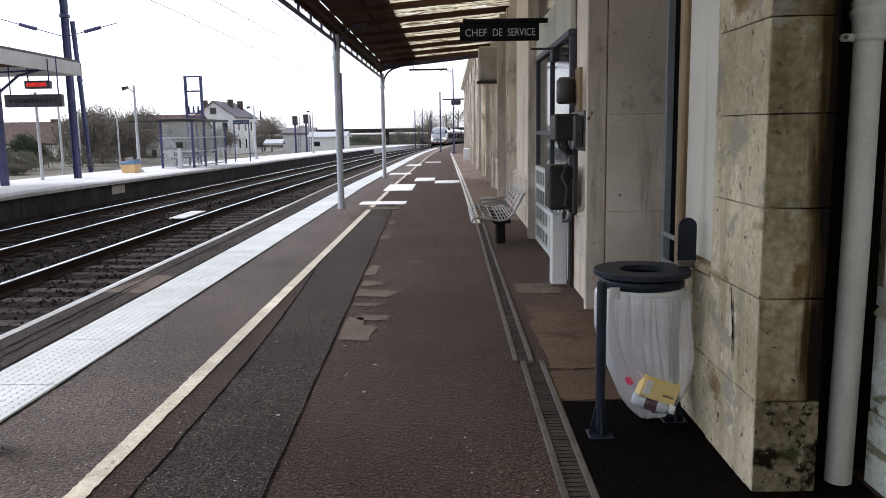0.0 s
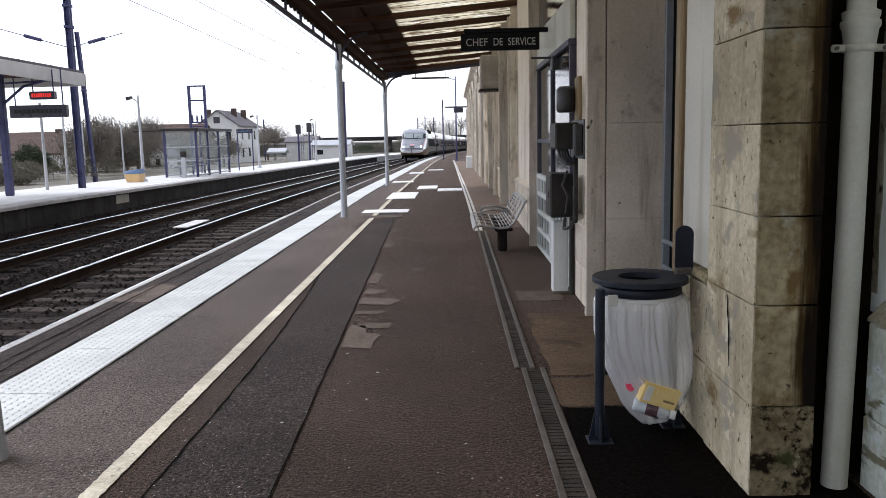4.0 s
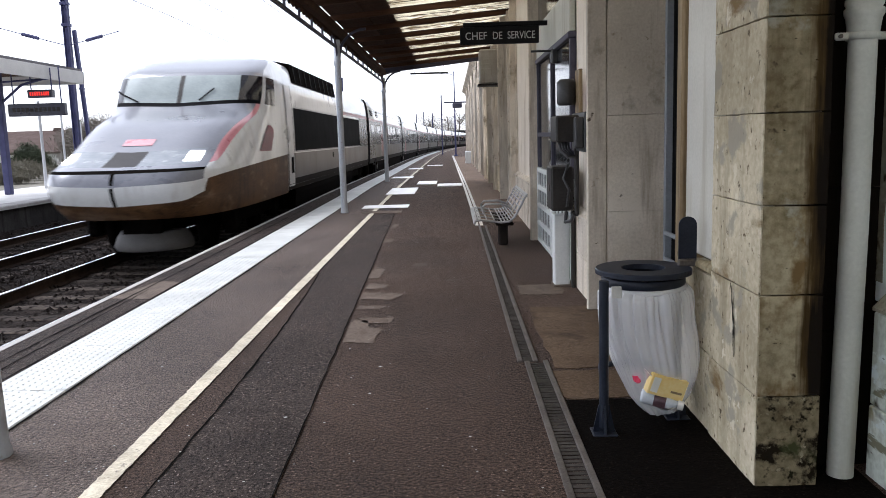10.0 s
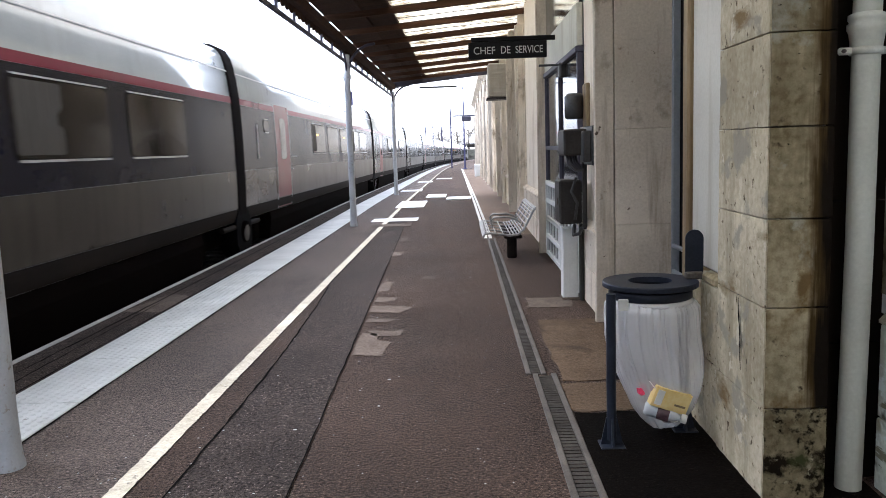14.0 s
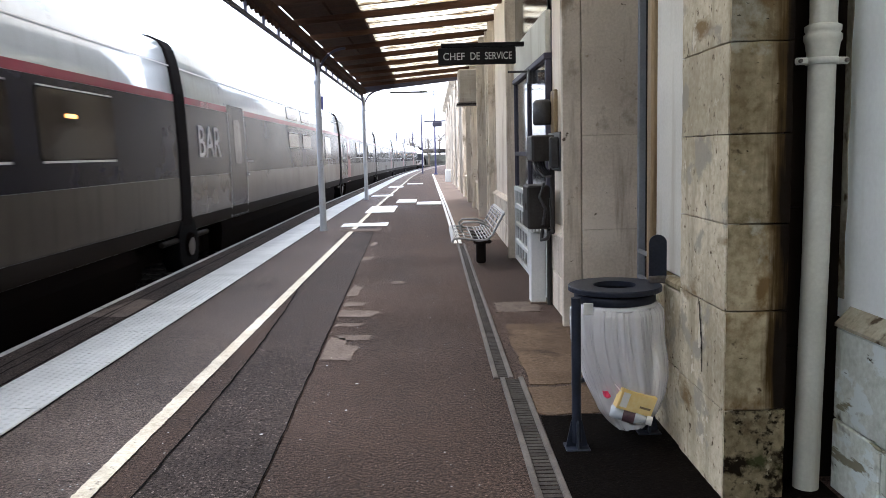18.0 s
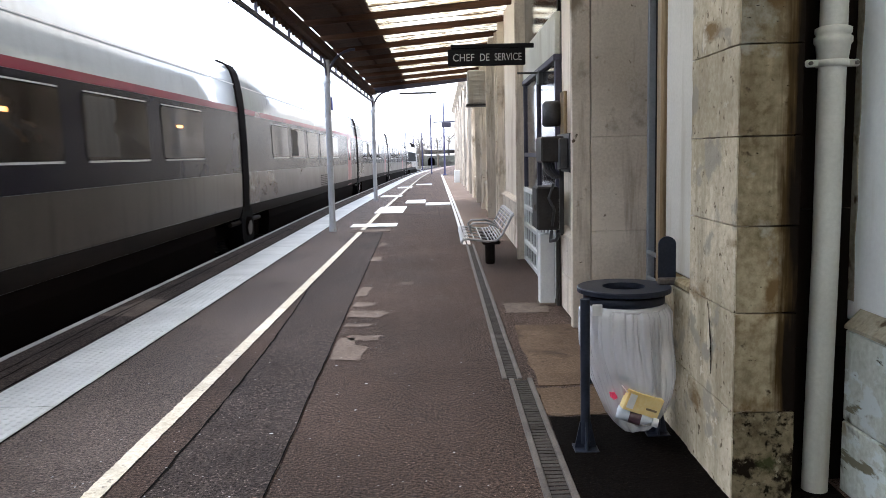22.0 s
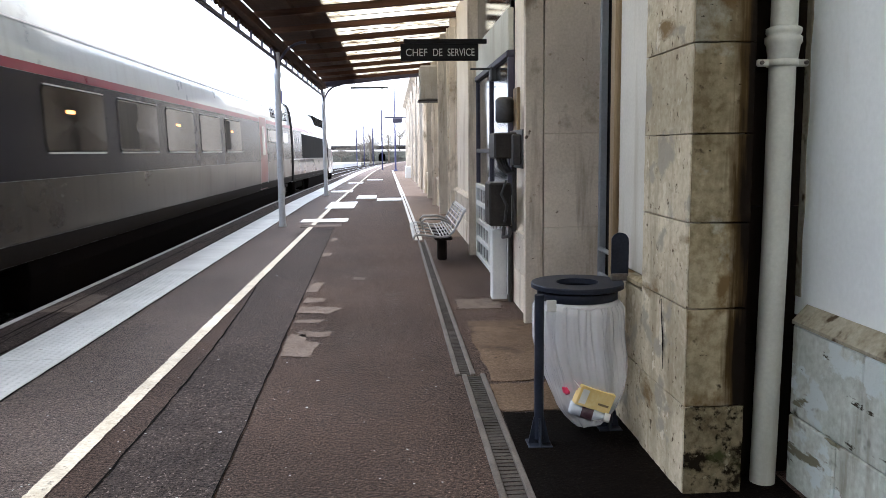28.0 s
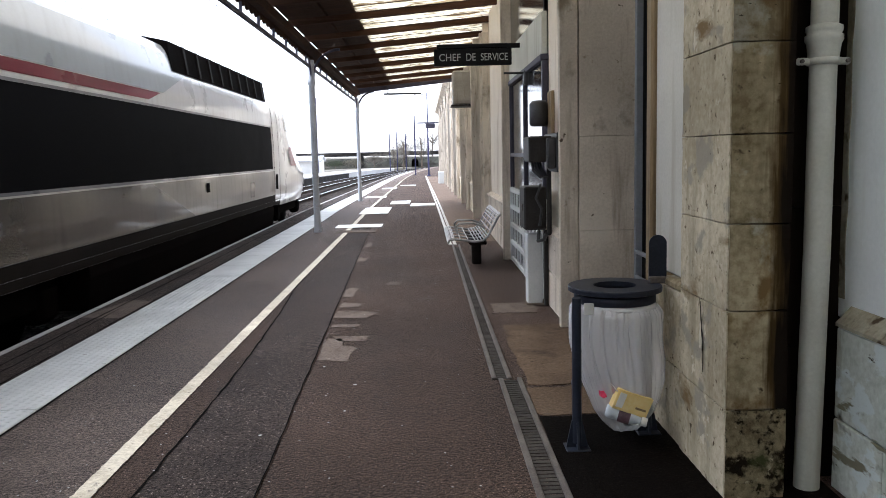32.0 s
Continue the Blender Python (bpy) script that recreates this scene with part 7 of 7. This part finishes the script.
part("seat", Shape().box(0.2, 0.6, 0.5, 5.0, 0.42, 0.47, 0.01), MAST, t)
for y in (0.8, 2.7, 4.6):
    part("seat_leg", Shape().box(0.36, 0.44, y - 0.04, y + 0.04, 0.0, 0.42, 0.008), MAST, t)
part("roof_beam", Shape().box(-1.9, -0.15, 1.0, 1.15, 2.2, 2.28, 0.01), BOXGREY, t)
t = thing("ticket_machine", (-12.55, 37.7, 0), "white ticket validator post by the shelter", "ticket machine")
part("column", Shape().box(-0.1, 0.1, -0.08, 0.08, 0, 0.95, 0.02), LAMPGREY, t)
part("head", Shape().box(-0.13, 0.13, -0.1, 0.1, 0.95, 1.25, 0.03), BOXGREY, t)
t = thing("station_sign", (-13.0, 49.0, 0), "blue station name sign on two posts", "sign")
for x in (0.0, 0.9):
    part("post", Shape().tube([(x, 0, 0), (x, 0, 2.5)], 0.035, 8), MAST, t)
part("board", Shape().box(-0.05, 0.95, -0.03, 0.03, 2.25, 2.5, 0.008), SIGNDARK, t)
for k in range(6):
    part("bar", Shape().box(0.02 + 0.14 * k, 0.12 + 0.14 * k, -0.036, -0.03, 2.34, 2.41), GRITBLUE, t)

# transformer frame behind the platform
t = thing("transformer_frame", (-19.4, 60, -0.5), "tall steel transformer frame with insulators", "electrical frame")
for x in (0.0, 1.15):
    part("post", Shape().box(x - 0.09, x + 0.09, -0.09, 0.09, 0, 6.5, 0.01), MAST, t)
for z in (3.5, 3.8, 5.4, 6.45):
    part("crossbar", Shape().box(-0.1, 1.25, -0.06, 0.06, z, z + 0.1, 0.01), MAST, t)
for x in (0.15, 0.5, 0.85):
    part("insulator", Shape().lathe([(0.04, 0), (0.11, 0.05), (0.04, 0.1), (0.11, 0.15), (0.04, 0.2), (0.09, 0.25), (0.03, 0.5)], 10, 0, x, 0), MAST, t, at=(0, 0, 3.9))

# signals and small huts down the line
for x, y, h in ((-19.0, 95, 4.6), (-17.9, 96, 4.8)):
    px, py, a = along(x, y)
    t = thing("rail_signal", (px, py, -0.6), "dark railway signal on a steel post", "signal", "signals")
    part("post", Shape().box(-0.1, 0.1, -0.1, 0.1, 0, h, 0.01), MAST, t)
    part("head", Shape().box(-0.28, 0.28, -0.2, 0.1, h - 1.0, h + 0.1, 0.05), DARKPLASTIC, t)
    part("ladder", Shape().box(0.25, 0.29, 0.2, 0.24, 0, h).box(0.5, 0.54, 0.2, 0.24, 0, h), MAST, t)
    for k in range(5):
        part("rung", Shape().box(0.25, 0.54, 0.205, 0.235, 0.6 + k * 0.8, 0.64 + k * 0.8), MAST, t)


def house(name, x, y, w, d, h, rise, wall, roof, label, axis=1, wins=(), chimneys=()):
    """A gabled house: w across, d deep, walls h high, its ridge rise above. axis 1: the gable looks at the platform."""
    t = thing(name, (x, y, -0.6), label, "house", "houses")
    if axis == 1:
        g = [(0, 0), (w, 0), (w, h), (w / 2, h + rise), (0, h)]
        part("wall", Shape().prism(g, 1, 0, d), wall, t)
        for s_ in (0, 1):
            q = [(-0.35 if not s_ else w + 0.35, h - 0.35 * 2 * rise / w), (w / 2, h + rise), (w / 2, h + rise + 0.18), (-0.35 if not s_ else w + 0.35, h - 0.35 * 2 * rise / w + 0.18)]
            part("roof", Shape().prism(q, 1, -0.3, d + 0.3), roof, t)
    else:
        g = [(0, 0), (d, 0), (d, h), (d / 2, h + rise), (0, h)]
        part("wall", Shape().prism(g, 0, 0, w), wall, t)
        for s_ in (0, 1):
            e = -0.35 if not s_ else d + 0.35
            q = [(e, h - 0.35 * 2 * rise / d), (d / 2, h + rise), (d / 2, h + rise + 0.18), (e, h - 0.35 * 2 * rise / d + 0.18)]
            part("roof", Shape().prism(q, 0, -0.3, w + 0.3), roof, t)
    for face, a, b, z0, z1 in wins:
        s = Shape().box(a, b, -0.05, 0.02, z0, z1) if face == 0 else Shape().box(w - 0.02, w + 0.05, a, b, z0, z1)
        f = part("window", s, WHITEPAINT, t)
        s = Shape().box(a + 0.08, b - 0.08, -0.07, -0.04, z0 + 0.08, z1 - 0.08) if face == 0 else Shape().box(w + 0.04, w + 0.07, a + 0.08, b - 0.08, z0 + 0.08, z1 - 0.08)
        part("pane", s, TR_GLASS, f)
    for cx, cy, hh in chimneys:
        part("chimney", Shape().box(cx - 0.35, cx + 0.35, cy - 0.3, cy + 0.3, h + rise * 0.4, h + rise + hh, 0.03), ROOFTILE, t)
    return t


house("house", -34.2, 108, 5.4, 11, 5.2, 1.9, HOUSE, SLATE, "white rendered house with a slate roof and chimneys", 1,
      [(0, 2.1, 3.1, 5.4, 6.4), (0, 0.6, 1.5, 3.1, 4.4), (0, 3.6, 4.5, 3.1, 4.4), (1, 1.5, 2.4, 3.2, 4.6), (1, 5.0, 5.9, 3.2, 4.6), (1, 8.2, 9.1, 3.2, 4.6), (1, 1.5, 2.4, 0.8, 2.2), (1, 5.0, 5.9, 0.8, 2.2), (0, 2.0, 2.9, 0.2, 2.3)], [(0.9, 2.0, 0.3), (3.6, 5, 0.5), (3.9, 9, 0.4)])
house("house", -40.9, 69, 7.0, 9, 1.9, 1.75, HOUSE, ROOFTILE, "low white house with a brown tiled roof", 2, [(1, 2.0, 3.0, 0.6, 1.6), (1, 5.0, 6.0, 0.6, 1.6), (0, 2, 3, 0.6, 1.6)], [(5, 4.5, 0.4)])
house("house", -40.5, 99, 9, 7, 3.6, 1.5, BARK, ROOFTILE, "brown barn with a weathered roof", 2)
house("house", -30.3, 80, 1.7, 3, 1.5, 0.95, HOUSE, SLATE, "small white gabled hut", 1, [(0, 0.55, 1.15, 0.3, 1.2)])
house("house", -24.5, 118, 4.2, 6, 2.8, 0.7, PALECON, SLATE, "low grey hut by the tracks", 2)
house("house", -19.6, 112, 5.0, 5, 2.2, 0.6, HOUSE, LAMPGREY, "white low trackside cabin", 2, [(0, 0.6, 1.6, 0.9, 1.7)])
house("house", -20.5, 90, 1.5, 2, 1.5, 0.3, GLASS, LAMPGREY, "pale blue-green trackside cabinet hut", 2)


# ---- trees, shrubs and the far distance ----
def crown(r, centre, size, n, leaf, flat=1.0, tall=1.0):
    """Many small twig or leaf pieces in an uneven cloud of clumps."""
    s = Shape()
    clumps = [(centre[0] + r.gauss(0, 0.45) * size, centre[1] + r.gauss(0, 0.45) * size, centre[2] + r.gauss(0, 0.38) * size * tall, size * r.uniform(0.18, 0.42)) for _ in range(14)]
    for _ in range(n):
        cx, cy, cz, q = r.choice(clumps)
        p = Vector((cx + r.gauss(0, q), cy + r.gauss(0, q), max(cz + r.gauss(0, q * tall), 0.1)))
        u = Vector((r.gauss(0, 1), r.gauss(0, 1), r.gauss(0, 1) * flat)).normalized()
        v = u.orthogonal().normalized()
        a, b = leaf * r.uniform(0.5, 1.5), leaf * r.uniform(0.035, 0.09)
        s.add([p - u * a, p + v * b, p + u * a, p - v * b], [(0, 1, 2, 3)])
    return s


def tree(x, y, h, size, n, material, label, seed, leaf=0.26, z=-0.6, category="tree"):
    r = random.Random(seed)
    t = thing("tree" if category == "tree" else "shrub", (x, y, z), label, category, "trees" if category == "tree" else "shrubs")
    s = Shape().tube([(0, 0, 0), (r.uniform(-.1, .1), 0, h * 0.4), (r.uniform(-.3, .3), r.uniform(-.3, .3), h * 0.85)], 0.03 * h, 8, r1=0.008 * h)
    part("trunk", s, BARK, t)
    for k in range(9):
        a, z0 = r.uniform(0, 6.28), h * r.uniform(0.25, 0.7)
        q = size * r.uniform(0.5, 0.95)
        part("limb", Shape().tube([(0, 0, z0), (q * 0.5 * math.cos(a), q * 0.5 * math.sin(a), z0 + h * 0.12), (q * math.cos(a), q * math.sin(a), z0 + h * r.uniform(0.2, 0.35))], 0.012 * h, 5, r1=0.003 * h), BARK, t)
    part("crown", crown(r, (0, 0, h * 0.6), size, int(n * 1.7), leaf, 1.4, h * 0.3 / size), material, t)
    return t


SPOTS = [(-23.2, 52, 3.6, 1.3, 4200, TWIG), (-27, 60, 4.4, 1.7, 4200, TWIG), (-29.5, 68, 4.6, 1.9, 4200, TWIG), (-27.5, 70, 4.8, 2.0, 4200, TWIG), (-31, 76, 5.0, 2.2, 4000, TWIG), (-25.2, 62, 3.6, 1.6, 3600, TWIG),
         (-31.5, 60, 1.5, 1.2, 3600, SHRUB), (-27, 50, 1.4, 1.1, 3200, SHRUB), (-28.6, 54.5, 2.5, 0.9, 4200, EVERGREEN), (-25, 45, 1.2, 1.2, 3000, SHRUB), (-24, 84, 3.6, 1.8, 3000, TWIG), (-31, 92, 4.6, 2.0, 3200, TWIG),
         (-28, 126, 5.8, 2.6, 3000, TWIG), (-31, 134, 6.0, 2.8, 3000, TWIG), (-27, 150, 5.5, 2.6, 2600, TWIG), (-5.5, 212, 9, 3.2, 2600, TWIG), (-36, 84, 5.0, 2.2, 3000, TWIG), (-33, 72, 4.2, 2.0, 3000, TWIG), (-0.8, 240, 10.5, 3.2, 2600, TWIG), (3.0, 290, 14, 4.2, 2600, TWIG), (-7, 295, 13, 4.2, 2600, TWIG), (-9, 238, 7.5, 3.0, 2200, TWIG), (-15, 240, 5.0, 2.6, 2200, TWIG), (-33, 240, 5.5, 2.8, 2200, TWIG), (-21, 244, 3.2, 2.4, 2200, SHRUB), (-27, 243, 3.0, 2.2, 2200, EVERGREEN)]
for k, (x, y, h, size, n, m) in enumerate(SPOTS):
    tree(x, y, h, size, n, m, {"winter_twigs": "bare winter tree with fine brown twigs", "greenish_shrub": "dull green overgrown bush", "evergreen_leaves": "dense dark green evergreen tree"}[m.name], 40 + k)
r_ = random.Random(77)
s = Shape()
for k in range(60):
    x, y = r_.uniform(-46, -18), r_.uniform(40, 110)
    if x > -0.28 * y - 6:
        x = -0.3 * y - 8
    sub = crown(r_, (x, y, r_.uniform(0.1, 0.8)), r_.uniform(0.6, 1.1), 420, 0.24)
    s.add(sub.v, sub.f)
tagged(part("hedge_growth", s, SHRUB), "tangled winter undergrowth along the yard", "undergrowth", "", "stuff")
s = Shape()
for k in range(70):
    a = r_.uniform(-0.55, 0.06)
    d = r_.uniform(230, 420)
    sub = crown(r_, (d * math.sin(a), d * math.cos(a), r_.uniform(-0.4, 0.8)), r_.uniform(1.5, 3.0), 420, 0.9, 1.0, 0.5)
    s.add(sub.v, sub.f)
tagged(part("far_woods", s, TWIG), "distant leafless woods along the skyline", "woods", "", "stuff")

# road bridge over the line
t = thing("road_bridge", (0, 0, -0.6), "grey concrete road bridge across the tracks", "bridge")
part("deck", Shape().box(-95, 40, 250, 258, 3.9, 4.6, 0.1), CONCRETE, t)
part("parapet", Shape().box(-95, 40, 249.7, 250, 4.5, 5.1, 0.05), CONCRETE, t)
for x in (-70, -52, -36, -20, -6, 8):
    part("pier", Shape().box(x - 0.6, x + 0.6, 251, 257, 0, 3.9, 0.1), CONCRETE, t)
part("bank", Shape().prism([(259, -0.2), (263, 3.2), (280, 3.4), (282, -0.2)], 0, -95, 14), BANKGRASS, t, "grey-green bank behind the bridge")
# The opening's shade is a solid black arch set into the bank.
part("culvert", Shape().prism([(-4.2, 0.3)] + [(-3.1 - 1.1 * math.cos(math.pi * k / 8), 1.9 + 0.9 * math.sin(math.pi * k / 8)) for k in range(9)] + [(-2.0, 0.3)], 1, 258.6, 261.5), TR_UNDER, t, "black arched block painted as a shaded opening in the bank")
part("abutment", Shape().box(12, 40, 249.8, 258, 0, 3.9, 0.1), STONE_DIRTY_SHADED, t)

# overhead wires along the tracks
t = thing("overhead_wire", (0, 0, 0), "thin overhead contact wires above the tracks", "wire")
for x in (NEAR, FAR_TRACK):
    pts = [(*along(x, y)[:2], 5.1) for y in range(-60, 300, 12)]
    part("contact_wire", Shape().tube(pts, 0.008, 5, caps=False), MAST, t)
    pts = [(*along(x, y)[:2], 6.0 + 0.35 * (abs((y % 48) - 24) / 24)) for y in range(-60, 300, 6)]
    part("carrier_wire", Shape().tube(pts, 0.008, 5, caps=False), MAST, t)
for p0, p1 in (((-13.2, 28.8, 4.9), (-15.9, 28.8, 5.68)), ((-13.2, 28.8, 4.94), (-11.4, 28.8, 5.37))):
    part("stay_wire", Shape().tube([p0, p1], 0.015, 5), MAST, t)
    m_ = Vector(p0).lerp(Vector(p1), 0.5)
    d_ = (Vector(p1) - Vector(p0)).normalized()
    part("stay_insulator", Shape().tube([m_ - d_ * 0.3, m_ + d_ * 0.3], 0.06, 8), MAST, t)

# a slim dark bar under the end of the canopy, on added hangers
t = thing("lamp_bar", (-0.53, 24.9, 3.27), "slim dark bar hung under the canopy end", "lamp")
part("housing", Shape().box(-0.57, 0.57, -0.04, 0.04, -0.02, 0.03, 0.008), DARKPLASTIC, t)
for x in (-0.45, 0.45):
    part("hanger", Shape().tube([(x, 0, 0.02), (x, 0, 0.27 + 0.085 * x)], 0.008, 6), DARKPLASTIC, t)


def lay_on_gradient():
    """Lets everything past the canopy follow the fall of the line."""
    moving = {car for car, _, _, _ in train}

    def settle(ob):
        if abs(ob.matrix_basis.translation.y) > 0.001 or abs(ob.matrix_basis.translation.x) > 0.001:
            m = ob.matrix_basis.copy()
            m.translation.z += dip(m.translation.y)
            ob.matrix_basis = m
            return
        if ob.type == "MESH":
            wall = ob.parent is not None and ob.parent.name == "wall_facade"
            for v in ob.data.vertices:
                if v.co.y > 20:
                    v.co.z += dip(v.co.y) * (min(max((3.2 - v.co.z) / 2.4, 0), 1) if wall else 1)
        for child in ob.children:
            settle(child)

    for ob in list(scene.objects):
        if ob.parent is None and ob not in moving and ob.type in ("EMPTY", "MESH") and ob.name not in ("canopy", "wall_lamp"):
            settle(ob)


def motions():
    for car, off, length, turned in train:
        walk(car, [(k * 0.5, car_pose(nose_at(k * 0.5) + off, length, turned)) for k in range(65)])
    for ob in [BAG_THING] + RUBBISH:
        rest = ob.matrix_basis.copy()
        walk(ob, [(t, Matrix.Translation(HOOP) @ pose(0, 0, 0, 0, turn, 0) @ Matrix.Translation(-HOOP) @ rest) for t, turn in SWAY])


lay_on_gradient()
motions()
